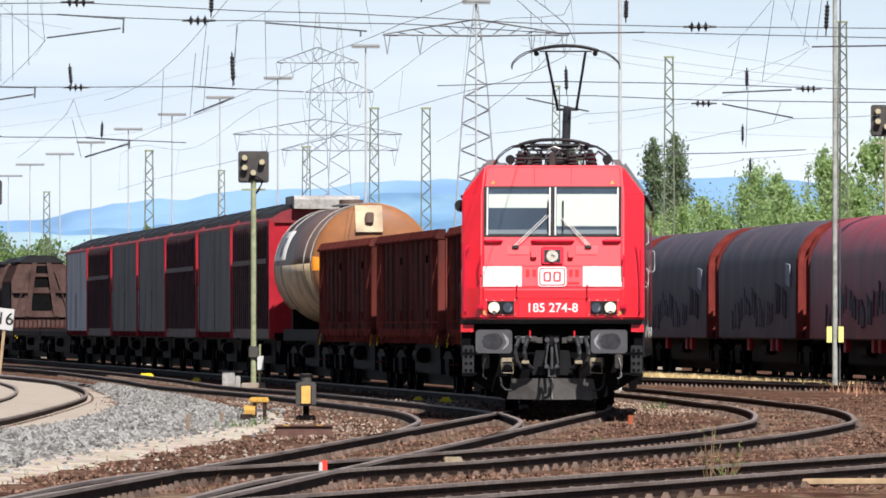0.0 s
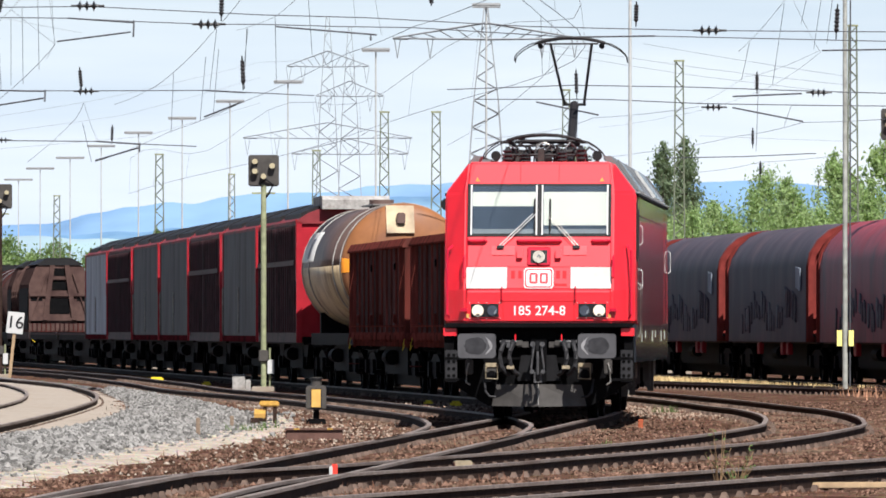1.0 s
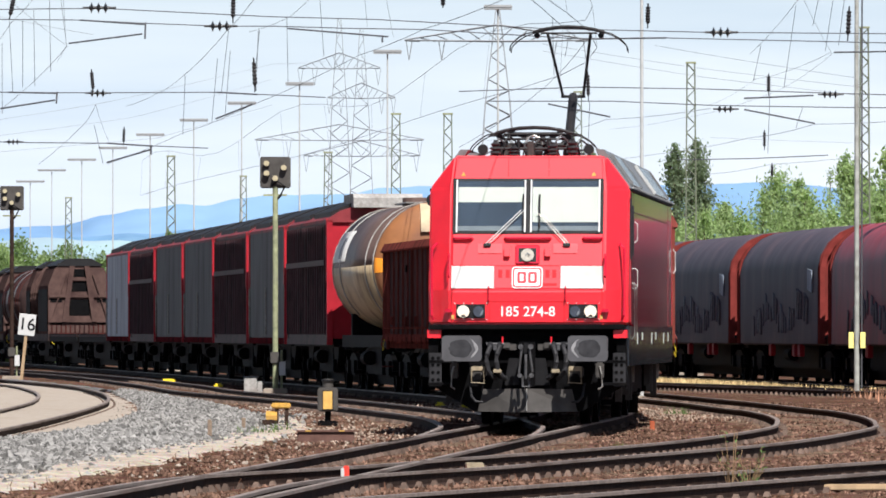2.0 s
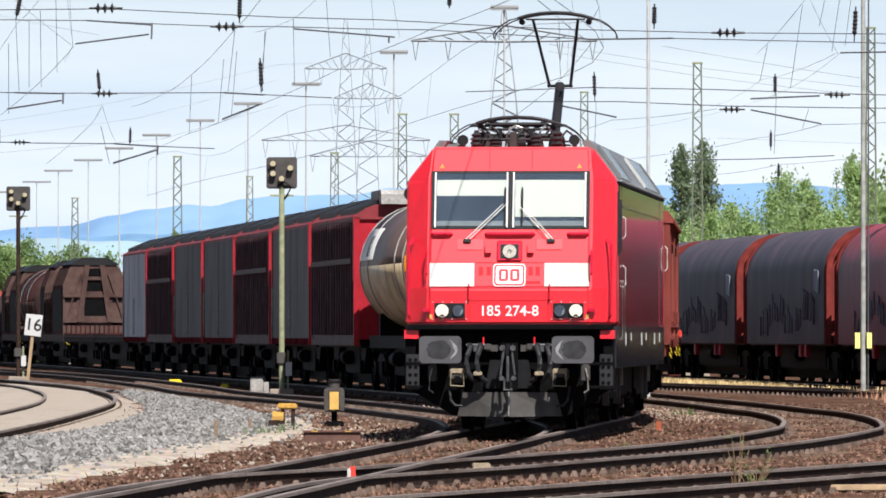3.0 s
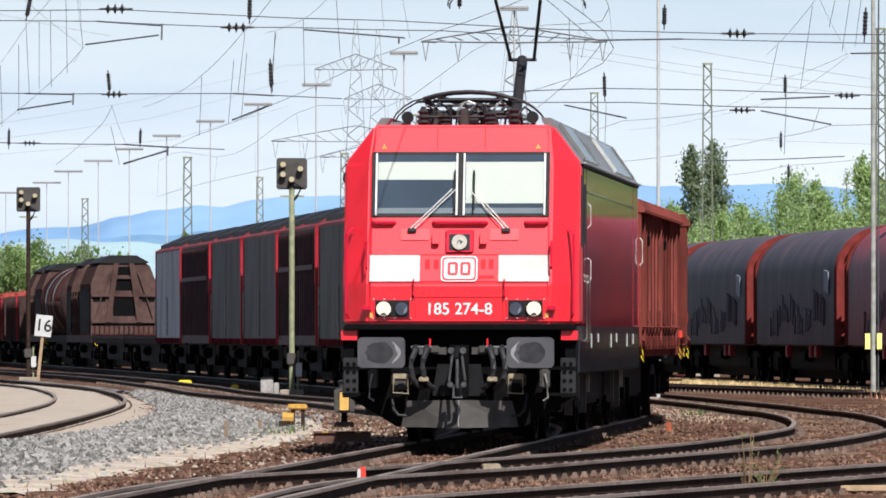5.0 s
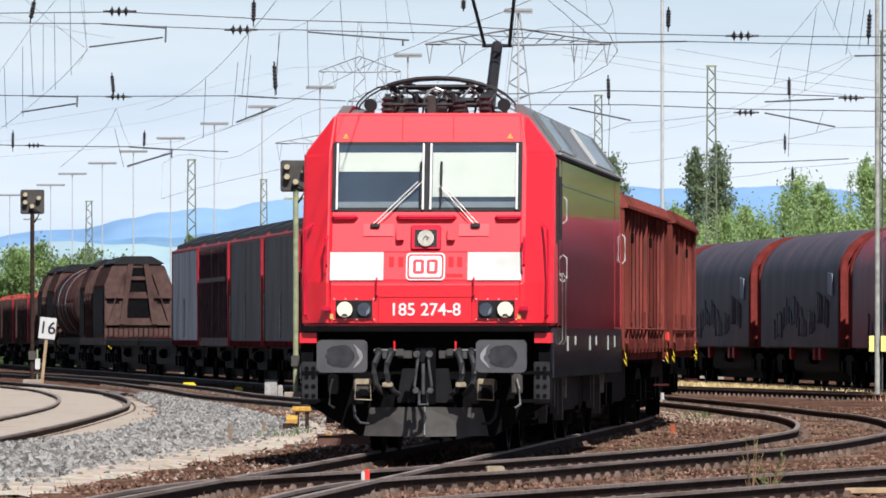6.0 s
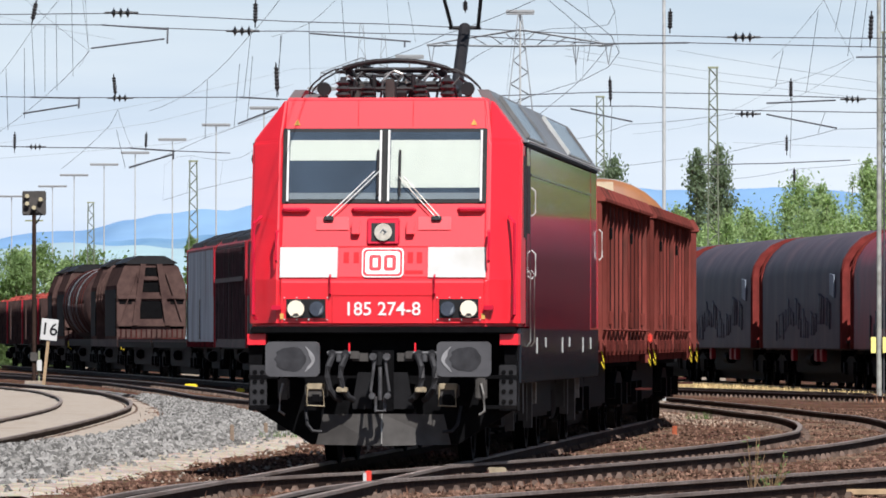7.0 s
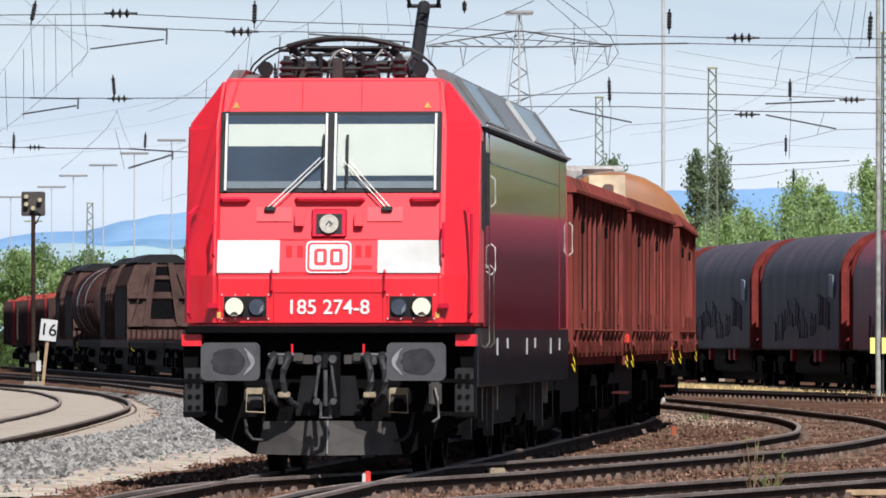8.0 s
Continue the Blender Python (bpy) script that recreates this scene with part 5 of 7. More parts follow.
    def pantograph(y, up):
        p = part("pantograph_base", rods([((-0.55, y - 0.9, 4.12), (0.55, y - 0.9, 4.12)), ((-0.55, y + 0.9, 4.12), (0.55, y + 0.9, 4.12)), ((-0.55, y - 0.9, 4.12), (-0.55, y + 0.9, 4.12)), ((0.55, y - 0.9, 4.12), (0.55, y + 0.9, 4.12))], 0.04), M["copper"], w)
        for x in (-0.6, 0.0, 0.6):
            for yy in (y - 0.9, y + 0.9):
                bm = bmesh.new()
                for k in range(4):
                    rod(bm, (x, yy, 3.90 + 0.055 * k), (x, yy, 3.93 + 0.055 * k), 0.09, 12, 0.06)
                part("roof_insulator", bm, M["insul"], p)
        if up:
            knee, head = Vector((0, y + 1.25, 5.18)), Vector((0, y - 0.1, 6.22))
            part("lower_arm", rods([((0, y - 0.7, 4.15), tuple(knee))], 0.075, 10), M["copper"], p)
            arm = [((-0.165, knee.y, knee.z), (-0.35, head.y, head.z - 0.05)), ((0.165, knee.y, knee.z), (0.35, head.y, head.z - 0.05)), ((-0.2, knee.y, knee.z), (0.2, knee.y, knee.z)), ((-0.20, 0.5 * (knee.y + head.y), 5.6), (0.3, head.y, head.z))]
            part("upper_arm", rods(arm[:3], 0.024, 8), M["copper"], p)
        else:
            head = Vector((0, y - 0.95, 4.33))
            part("lower_arm", rods([((0, y + 0.7, 4.15), (0, y + 1.1, 4.25))], 0.07, 10), M["copper"], p)
            part("upper_arm", rods([((-0.13, y + 1.0, 4.25), (-0.4, head.y, head.z)), ((0.13, y + 1.0, 4.25), (0.4, head.y, head.z)), ((-0.4, y - 0.3, 4.30), (0.4, y - 0.3, 4.30))], 0.03, 8), M["copper"], p)
        bm = bmesh.new()
        for yy in (-0.18, 0.18):
            hy = head.y + yy
            arch = [(x, hy, head.z + 0.055 - 0.09 * abs(x / 0.58) ** 2.2) for x in (-0.58, -0.42, -0.22, 0.0, 0.22, 0.42, 0.58)]
            tube(bm, arch, 0.024, 8)
            for s in (-1, 1):
                droop = 0.02 if yy > 0 else 0.0
                tube(bm, [(s * 0.56, hy, head.z - 0.03), (s * 0.70, hy, head.z - 0.06 - droop), (s * 0.82, hy, head.z - 0.13 - droop), (s * 0.92, hy, head.z - 0.22 - droop), (s * 0.95, hy, head.z - 0.27 - droop), (s * 0.955, hy, head.z - 0.34 - droop)], 0.011, 6)
        for x in (-0.52, 0.52):
            rod(bm, (x, head.y - 0.2, head.z - 0.02), (x, head.y + 0.2, head.z - 0.02), 0.018)
        rod(bm, (-0.46, head.y, head.z - 0.045), (0.46, head.y, head.z - 0.045), 0.016)
        for x in (-0.52, 0.52):
            part("spring_box", rods([((x, head.y - 0.12, head.z - 0.085), (x, head.y + 0.12, head.z - 0.085))], 0.045, 12), M["rubber"], p)
        part("collector_head", bm, M["copper"], p)

    pantograph(3.0, False)
    pantograph(12.6, True)
    rnd = random.Random(11)
    for k in range(9):
        x = -0.62 + 1.24 * k / 8
        z = 4.12 + 0.05 * math.sin(k * 2.3)
        part("roof_cable", tube(bmesh.new(), [(x, 1.75, 3.92), (x + 0.03, 1.75, z), (x + 0.10, 1.8, z + 0.09), (x + 0.19, 1.9, z + 0.02), (x + 0.22, 2.0, 3.95)], 0.016), M["copper"] if k % 3 else M["hookiron"], w)
    for y, z, half in ((1.7, 4.06, 0.62), (1.95, 4.21, 0.55), (2.3, 4.27, 0.7)):
        part("roof_busbar", rods([((-half, y, z), (half, y, z))], 0.02), M["copper"], w)
    for x, hgt in ((-0.56, 0.30), (-0.28, 0.22), (0.30, 0.26), (0.60, 0.32)):
        radii = [0.05, 0.085, 0.05, 0.085, 0.05, 0.085, 0.05, 0.08, 0.035, 0.03]
        part("roof_insulator", turned(Vector((x, 1.62, 3.89)), Vector((x, 1.62, 3.89 + hgt)), radii, 12), M["insul"], w)
    for k in range(7):
        x = rnd.uniform(-0.6, 0.55)
        part("roof_fitting", bx(x, x + rnd.uniform(0.05, 0.14), 1.5 + 0.1 * k, 1.6 + 0.1 * k, 3.88, 3.98 + rnd.uniform(0.02, 0.2), 0.01), M["copper"] if k % 2 else M["plough"], w)
    part("roof_breaker", rods([((-0.13, 1.9, 4.02), (0.13, 1.9, 4.02))], 0.10, 14), M["copper"], w)
    part("roof_breaker_arch", tube(bmesh.new(), [(-0.13, 1.85, 4.12), (-0.10, 1.85, 4.22), (0.0, 1.85, 4.26), (0.10, 1.85, 4.22), (0.13, 1.85, 4.12)], 0.018), M["steel"], w)
    for x in (-0.22, 0.22):
        part("roof_strut", rods([((x, 2.0, 3.9), (x * 2.3, 2.2, 4.28))], 0.018), M["copper"], w)
        part("roof_strut", rods([((x, 1.7, 3.9), (x, 1.7, 4.22))], 0.025), M["copper"], w)
    for y in (4.0, 14.3):
        bogie(w, y, 2.6, 0.62)
    part("transformer", bx(-1.2, 1.2, 6.6, 11.7, 0.35, 0.9, 0.05), M["black"], w)
    for s in (-1, 1):
        for k, y in enumerate((1.9, 2.5, 3.6, 4.4, 5.4, 6.2, 12.4, 13.2, 14.9, 16.0)):
            part("brake_rod", bx(min(s * 1.22, s * 1.32), max(s * 1.22, s * 1.32), y, y + 0.08 + 0.05 * (k % 3), 0.26 + 0.09 * ((k * 7) % 4), 0.78), M["steel"] if k % 4 == 1 else M["plough"], w)
    return w

# ---- the train in its order: distance of each vehicle's front behind the locomotive's nose, and its length over buffers ----
TRAIN = []
y_next = 18.89
TRAIN.append((locomotive(), 0.0, 18.3))
for k in range(3):
    TRAIN.append((open_wagon() if k == 0 else copy_thing(TRAIN[1][0], Matrix()), y_next, 16.03))
    y_next += 16.05
TRAIN.append((tank_wagon(), y_next, 14.48))
y_next += 14.50
part("red_tag", bx(1.44, 1.50, 14.6, 15.0, 1.22, 1.36, 0.02), M["postred"], TRAIN[1][0], "small red tag")
KINDS = {}
first_covered = len(TRAIN)
for kind in ("dark", "grey", "dark", "grey", "grey", "dark", "light"):
    if kind in KINDS:
        TRAIN.append((copy_thing(KINDS[kind], Matrix()), y_next, 14.17))
    else:
        KINDS[kind] = covered_wagon(kind)
        TRAIN.append((KINDS[kind], y_next, 14.17))
    y_next += 14.19
part("end_canopy", prism_x(bmesh.new(), [(0.2, 4.36), (0.2, 4.60), (0.35, 4.70), (3.2, 4.70), (3.2, 4.36)], -0.85, 0.85), M["cabinetgrey"], TRAIN[first_covered][0], "light grey box on the roof end")
for k in range(2):
    TRAIN.append((flat_wagon() if k == 0 else copy_thing(TRAIN[-1][0], Matrix()), y_next, 21.38))
    y_next += 21.40
TRAIN.append((hooded_wagon(19.0), y_next, 19.0))
y_next += 19.02
TRAIN.append((tank_wagon(18.5, True), y_next, 18.5))
y_next += 18.52
TRAIN.append((hooded_wagon(15.0), y_next, 15.0))
y_next += 15.02
for k in range(3):
    TRAIN.append((scrap_wagon(), y_next, 14.04))
    y_next += 14.06


def nose_y(t):
    """Where the locomotive's nose stands at t seconds: it gathers a little speed."""
    return 137.0 - 5.75 * t - 0.095 * t * t


def vehicle_pose(y0, L):
    a, b = y0 + 0.2 * L, y0 + 0.8 * L
    pa, pb = Vector((path_x(a), a, 0)), Vector((path_x(b), b, 0))
    d = (pb - pa).normalized()
    p = pa - d * 0.2 * L
    return Matrix.Translation(p) @ Matrix.Rotation(-math.atan2(d.x, d.y), 4, "Z")


def motions():
    times = [k * 0.5 for k in range(17)]
    for ob, back, L in TRAIN:
        walk(ob, [(t, vehicle_pose(nose_y(t) + back, L)) for t in times])
    fine = [k / 15 for k in range(121)]
    rolling = [o for ob, back, L in TRAIN for o in ob.children if o.name.startswith("wheelset")]
    for o in rolling:
        p = o.matrix_basis.translation
        walk(o, [(t, pose(p.x, p.y, p.z, math.degrees((137.0 - nose_y(t)) / (p.z - RAIL_TOP)), 0, 0)) for t in fine])

# ---- distance ----
def hills(name, y, x0, x1, heights, mat, label):
    bm = bmesh.new()
    n = 400
    top, bot, back = [], [], []
    for k in range(n + 1):
        f = k / n
        x = x0 + (x1 - x0) * f
        i = f * (len(heights) - 1)
        j = min(int(i), len(heights) - 2)
        u = i - j
        u = u * u * (3 - 2 * u)
        h = heights[j] * (1 - u) + heights[j + 1] * u + 3.0 * noise.noise((x * 0.02, y * 0.013, 0.0)) + 1.6 * noise.noise((x * 0.07, y * 0.013, 4.0))
        bot.append(bm.verts.new((x, y, -1)))
        top.append(bm.verts.new((x, y + 250, h)))
        back.append(bm.verts.new((x, y + 500, -1)))
    for k in range(n):
        bm.faces.new((bot[k], bot[k + 1], top[k + 1], top[k]))
        bm.faces.new((top[k], top[k + 1], back[k + 1], back[k]))
    return tagged(part(name, bm, mat, smooth=True), label, "hills", kind="structure")


# distance haze is put into these hill and field colours, not into the air
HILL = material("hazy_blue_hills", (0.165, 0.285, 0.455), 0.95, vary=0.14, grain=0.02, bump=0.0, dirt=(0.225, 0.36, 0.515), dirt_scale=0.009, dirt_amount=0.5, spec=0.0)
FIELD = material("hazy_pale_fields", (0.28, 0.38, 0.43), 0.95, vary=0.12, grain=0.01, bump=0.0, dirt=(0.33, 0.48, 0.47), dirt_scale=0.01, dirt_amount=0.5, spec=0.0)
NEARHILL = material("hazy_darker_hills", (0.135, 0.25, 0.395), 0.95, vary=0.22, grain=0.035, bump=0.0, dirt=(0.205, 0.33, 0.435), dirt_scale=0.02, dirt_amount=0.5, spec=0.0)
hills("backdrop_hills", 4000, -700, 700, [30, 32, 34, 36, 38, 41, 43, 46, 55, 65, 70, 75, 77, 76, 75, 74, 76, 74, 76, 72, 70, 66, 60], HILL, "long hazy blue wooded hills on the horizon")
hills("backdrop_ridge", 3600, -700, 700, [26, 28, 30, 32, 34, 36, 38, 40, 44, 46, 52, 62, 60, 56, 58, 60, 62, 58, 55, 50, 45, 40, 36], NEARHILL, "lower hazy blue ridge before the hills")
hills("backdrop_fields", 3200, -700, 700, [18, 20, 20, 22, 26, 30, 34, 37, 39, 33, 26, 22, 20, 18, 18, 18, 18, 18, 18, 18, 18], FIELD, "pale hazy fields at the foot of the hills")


# ---- trees ----
LEAF = {}
for nm, c in (("leaf_birch", (0.30, 0.40, 0.19)), ("leaf_poplar", (0.17, 0.225, 0.14)), ("leaf_dark", (0.17, 0.25, 0.10))):
    LEAF[nm] = material(nm, c, 0.6, vary=0.25, grain=1.5, bump=0.0, island=0.28, spec=0.2)
    nt = LEAF[nm].node_tree
    thin, mixed = nt.nodes.new("ShaderNodeBsdfTranslucent"), nt.nodes.new("ShaderNodeMixShader")
    thin.inputs["Color"].default_value = (c[0] * 1.5, c[1] * 1.5, c[2], 1)
    mixed.inputs[0].default_value = 0.5
    nt.links.new(nt.nodes["Principled BSDF"].outputs[0], mixed.inputs[1])
    nt.links.new(thin.outputs[0], mixed.inputs[2])
    nt.links.new(mixed.outputs[0], nt.nodes["Material Output"].inputs["Surface"])
BARK = material("grey_brown_bark", (0.16, 0.13, 0.10), 0.9, vary=0.3, grain=6)


def tree(x, y, h, r, leaf, seed, shape="birch", n=2500, label="leafy green tree beyond the tracks", size=0.16):
    """A trunk with limbs and a crown of many small leaf clumps; shape: birch, poplar or round."""
    rnd = random.Random(seed)
    root = thing("tree", label, "tree", "trees")
    root.matrix_basis = pose(x, y, GROUND)

    def width(f):
        if shape == "poplar":
            return r * min(1.0, 0.35 + 1.6 * f) * min(1.0, (1.02 - f) * 2.6) ** 0.6
        if shape == "round":
            return r * max(0.05, math.sin(math.pi * min(1.0, 0.12 + 0.86 * f))) ** 0.6
        return r * (0.25 + 1.0 * (1 - f)) * min(1.0, 0.3 + 3 * f)

    bm = bmesh.new()
    pts = [Vector((0.05 * r * rnd.uniform(-1, 1), 0.05 * r * rnd.uniform(-1, 1), h * 0.95 * k / 6)) for k in range(7)]
    for k, (a, b) in enumerate(zip(pts, pts[1:])):
        rod(bm, a, b, 0.016 * h * (1 - k / 7), 7, 0.016 * h * (1 - (k + 1) / 7))
    clumps = []
    for k in range({"poplar": 150, "round": 60, "birch": 44}[shape]):
        f = rnd.uniform(0.06, 0.97)
        a = rnd.uniform(0, math.tau)
        ln = width(f) * (rnd.uniform(0.3, 0.98) if shape == "poplar" else rnd.uniform(0.4, 1.15))
        rise = 1.6 if shape == "poplar" else 0.3
        p0 = Vector((0, 0, h * max(0.05, f - 0.12 * (rise > 1))))
        p1 = Vector((math.cos(a) * ln, math.sin(a) * ln, min(h, h * f + (rise - 1.3) * 0.3 * ln)))
        rod(bm, p0, p1, 0.004 * h * (1.2 - f), 5, 0.0015 * h)
        s = r * rnd.uniform(0.16, 0.34)
        clumps += [(p1, s), (p0.lerp(p1, 0.6), s)]
    clumps.append((Vector((0, 0, h * 0.98)), r * 0.12))
    part("trunk", bm, BARK, root)
    verts, faces = [], []
    for k in range(n):
        c, rr = clumps[rnd.randrange(len(clumps))]
        p = c + Vector((rnd.gauss(0, rr * 0.7), rnd.gauss(0, rr * 0.7), rnd.gauss(0, rr * (0.8 if shape != "birch" else 1.0)) - (0.3 * rr if shape == "birch" else 0)))
        q = Euler((rnd.uniform(0, 6.28), rnd.uniform(0, 6.28), rnd.uniform(0, 6.28))).to_matrix()
        s = size * rnd.uniform(0.5, 1.2)
        i = len(verts)
        verts += [p + q @ Vector(v) for v in ((-s, 0, 0), (0, -0.5 * s, 0.12 * s), (s, 0, 0), (0, 0.5 * s, 0.12 * s))]
        faces.append((i, i + 1, i + 2, i + 3))
    me = bpy.data.meshes.new("crown")
    me.from_pydata(verts, [], faces)
    me.materials.append(LEAF[leaf])
    crown = new("crown", me)
    crown.parent = root
    return root


BIRCH_H = (7.0, 6.4, 5.8, 6.2, 6.6, 6.3, 7.0, 7.4, 6.8, 8.2, 7.6, 7.9, 8.4, 7.8, 8.3, 8.8, 8.0)
for k in range(34):
    rnd = random.Random(50 + k)
    hh = BIRCH_H[k // 2] - (1.2 if k % 2 else 0.0) + rnd.uniform(-0.3, 0.3)
    tree(9.9 + k * 0.285 + rnd.uniform(-0.15, 0.15), 345 + rnd.uniform(-18, 25), hh, 1.05 + rnd.uniform(-0.2, 0.3), "leaf_birch", 70 + k, n=7000, size=0.085, label="bright green birch sapling behind the parked wagons")
# unseen trees past the right edge of view, mirrored in the locomotive's side
for k in range(34):
    rnd = random.Random(250 + k)
    tree(20.0 + k * 0.75 + rnd.uniform(-0.3, 0.3), 330 + rnd.uniform(-18, 25), 9.3 + rnd.uniform(-0.9, 0.9), 1.5, "leaf_birch", 270 + k, "round", n=4200, size=0.16, label="bright green birch sapling behind the parked wagons")
tree(15.05, 500, 12.8, 1.0, "leaf_poplar", 31, "poplar", 11000, "tall dark slender poplar", 0.13)
tree(16.5, 505, 13.2, 1.15, "leaf_poplar", 32, "poplar", 13000, "tall dark slender poplar", 0.13)
tree(10.3, 510, 12.4, 1.7, "leaf_poplar", 33, "round", 11000, "dark green tree far behind the train", 0.14)
for k in range(14):
    rnd = random.Random(90 + k)
    tree(-23.2 + k * 0.5 + rnd.uniform(-0.3, 0.3), 430 + rnd.uniform(-15, 25), 6.2 + rnd.uniform(-0.8, 0.5) - 0.06 * k, 1.4, "leaf_dark" if k % 3 else "leaf_birch", 110 + k, "round", 5200, "leafy green tree beside the yard", 0.11)
tree(-13.15, 440, 6.8, 0.6, "leaf_dark", 140, "birch", 1300, "small green tree far behind the train", 0.16)

# ---- parked train of tarpaulin wagons ----
TARP_OUT = [(-1.48, 1.0), (-1.48, 3.0), (-1.40, 3.35), (-1.2, 3.68), (-0.9, 3.95), (-0.5, 4.12), (0, 4.18), (0.5, 4.12), (0.9, 3.95), (1.2, 3.68), (1.40, 3.35), (1.48, 3.0), (1.48, 1.0)]


def tarpaulin_wagon(mat, label, L=19.9, seed=0):
    w = thing("tarpaulin_wagon", label, "freight wagon", "parked tarpaulin wagons")
    rnd = random.Random(seed)
    underframe(w, L, 0.6, 1.3, "darkbrown")
    part("floor", bx(-1.4, 1.4, 0.6, L - 0.6, 1.14, 1.22), M["darkbrown"], w)
    bm = bmesh.new()
    ya, yb = 1.25, L - 1.25
    n = 48
    rings = []
    for k in range(n + 1):
        y = ya + (yb - ya) * k / n
        ring = []
        for j, (x, z) in enumerate(TARP_OUT):
            sag = 0.035 * math.sin(k * math.pi / 1.0) + 0.03 * noise.noise((y * 0.9, z * 0.7, seed * 3.1)) + 0.012 * noise.noise((y * 3.0, 0.2 * z, seed))
            f = 1 + sag / 1.5
            ring.append(bm.verts.new((x * f, y, 1.0 + (z - 1.0) * (1 + sag / 4))))
        rings.append(ring)
    for u, v in zip(rings, rings[1:]):
        for j in range(len(TARP_OUT) - 1):
            bm.faces.new((u[j], u[j + 1], v[j + 1], v[j]))
    bm.faces.new(rings[0])
    bm.faces.new(rings[-1][::-1])
    part("tarpaulin", bm, mat, w, smooth=True)
    for yc, s in ((0.95, -1), (L - 0.95, 1)):
        for o in (-0.22, 0.10):
            ring = bmesh.new()
            a = [(x * 1.02, z) for x, z in TARP_OUT]
            b = [(x * 0.93, 1.0 + (z - 1.0) * 0.96) for x, z in TARP_OUT][::-1]
            prism_y(ring, a + b, yc + o, yc + o + 0.14)
            part("end_hoop", ring, M["hoopbrown"], w, "rust-brown steel end hoop")
        part("end_wall", prism_y(bmesh.new(), [(x * 0.92, 1.0 + (z - 1) * 0.95) for x, z in TARP_OUT], yc - 0.05, yc + 0.05), M["hoopbrown"], w)
        for z in (1.7, 2.3, 3.0):
            for sd in (-1, 1):
                part("hoop_tie", bx(min(sd * 1.40, sd * 1.50), max(sd * 1.40, sd * 1.50), yc - 0.1, yc + 0.12, z, z + 0.08), M["hoopbrown"], w)
    for sd in (-1, 1):
        for y in (L * 0.3, L * 0.36, L * 0.62):
            part("hanging_box", bx(min(sd * 1.25, sd * 1.38), max(sd * 1.25, sd * 1.38), y, y + 0.5, 0.65, 0.98, 0.02), M["wagonred"], w)
    for y in (2.4, L - 2.4):
        bogie(w, y)
    end_gear(w, 0.0, -1)
    end_gear(w, L - 0.05, 1)
    # faded scrawl on the sheet facing the tracks: rows of upright brushed strokes
    for k in range(22):
        y = L * 0.18 + k * 0.55 + rnd.uniform(-0.12, 0.12)
        z = 1.35 + 0.25 * math.sin(k * 0.55) + rnd.uniform(0, 0.2)
        h = rnd.uniform(0.4, 0.85)
        b = rnd.uniform(0.1, 0.28)
        lean = rnd.uniform(-0.15, 0.15)
        edge = [(y, z), (y + b, z + 0.08), (y + b + lean, z + h * 0.6), (y + b * 0.8 + lean, z + h), (y - 0.05 + lean, z + h * 0.9), (y - 0.04, z + h * 0.4)]
        part("scrawl", prism_x(bmesh.new(), edge, -1.522, -1.48), M["graffiti"] if k % 3 == 1 else M["scrawldark"], w)
    part("pale_mark", prism_x(bmesh.new(), [(L * 0.12, 2.35), (L * 0.12 + 0.9, 2.45), (L * 0.12 + 0.9, 3.0), (L * 0.12, 2.95)], -1.53, -1.50), M["walllight"], w)
    return w


def parked_pose(y):
    return Matrix.Translation((10.45 + (242 - y) * 0.0815, y, 0)) @ Matrix.Rotation(math.atan(0.0815), 4, "Z")


dark_wagon = tarpaulin_wagon(M["tarp"], "parked wagon under a dark weathered tarpaulin with faint scrawl", seed=1)
dark_wagon.matrix_basis = parked_pose(222)
red_wagon = tarpaulin_wagon(M["tarpred"], "parked wagon under a maroon tarpaulin", seed=2)
red_wagon.matrix_basis = parked_pose(202)
for k, y in enumerate((242, 262, 282)):
    copy_thing(dark_wagon, parked_pose(y))
# unseen wagons that continue the row, mirrored in the locomotive's side
for y in (182, 162, 142):
    copy_thing(red_wagon, parked_pose(y))
track("parked_track", [(10.45 + (242 - y) * 0.0815, y) for y in (130, 170, 200, 230, 260, 290, 330)], "rusty track under the parked wagons", ys=(170, 175), wide=False)

# ---- ballast, sand and concrete ----
strip("concrete_paving", [(-11.4, 95), (-11.2, 119), (-11.2, 138), (-11.4, 155), (-12.2, 180), (-14, 205), (-16.6, 230)], [(-4.8, 95), (-4.5, 119), (-4.38, 138), (-4.5, 155), (-5.0, 168), (-6.85, 203), (-9.3, 227)], 0.09, M["concrete"],
      "pale concrete paving round the curved track", "pavement")
BAL_L = [(-9.0, 76), (-7.5, 90), (-6.2, 105), (-5.1, 119), (-5.0, 138), (-5.15, 155), (-5.7, 170), (-7.4, 203), (-9.9, 227), (-13, 255)]
BAL_R = [(-4.75, 76), (-4.2, 90), (-3.55, 105), (-3.0, 116), (-2.55, 130), (-2.9, 150), (-4.1, 168), (-6.5, 195), (-8.6, 220), (-11.6, 250)]
strip("ballast_bed", BAL_L, BAL_R, 0.07, M["gravelgrey"], "bank of fresh grey ballast stones", rough=0.22)
strip("sand_path", [(-4.9, 76), (-4.35, 90), (-3.7, 105), (-3.2, 116), (-2.75, 130), (-2.75, 142)], [(-3.45, 76), (-2.9, 90), (-2.15, 105), (-1.6, 116), (-1.45, 128), (-2.0, 142)], 0.035, M["sand"], "pale sandy strip beside the ballast", rough=0.18)


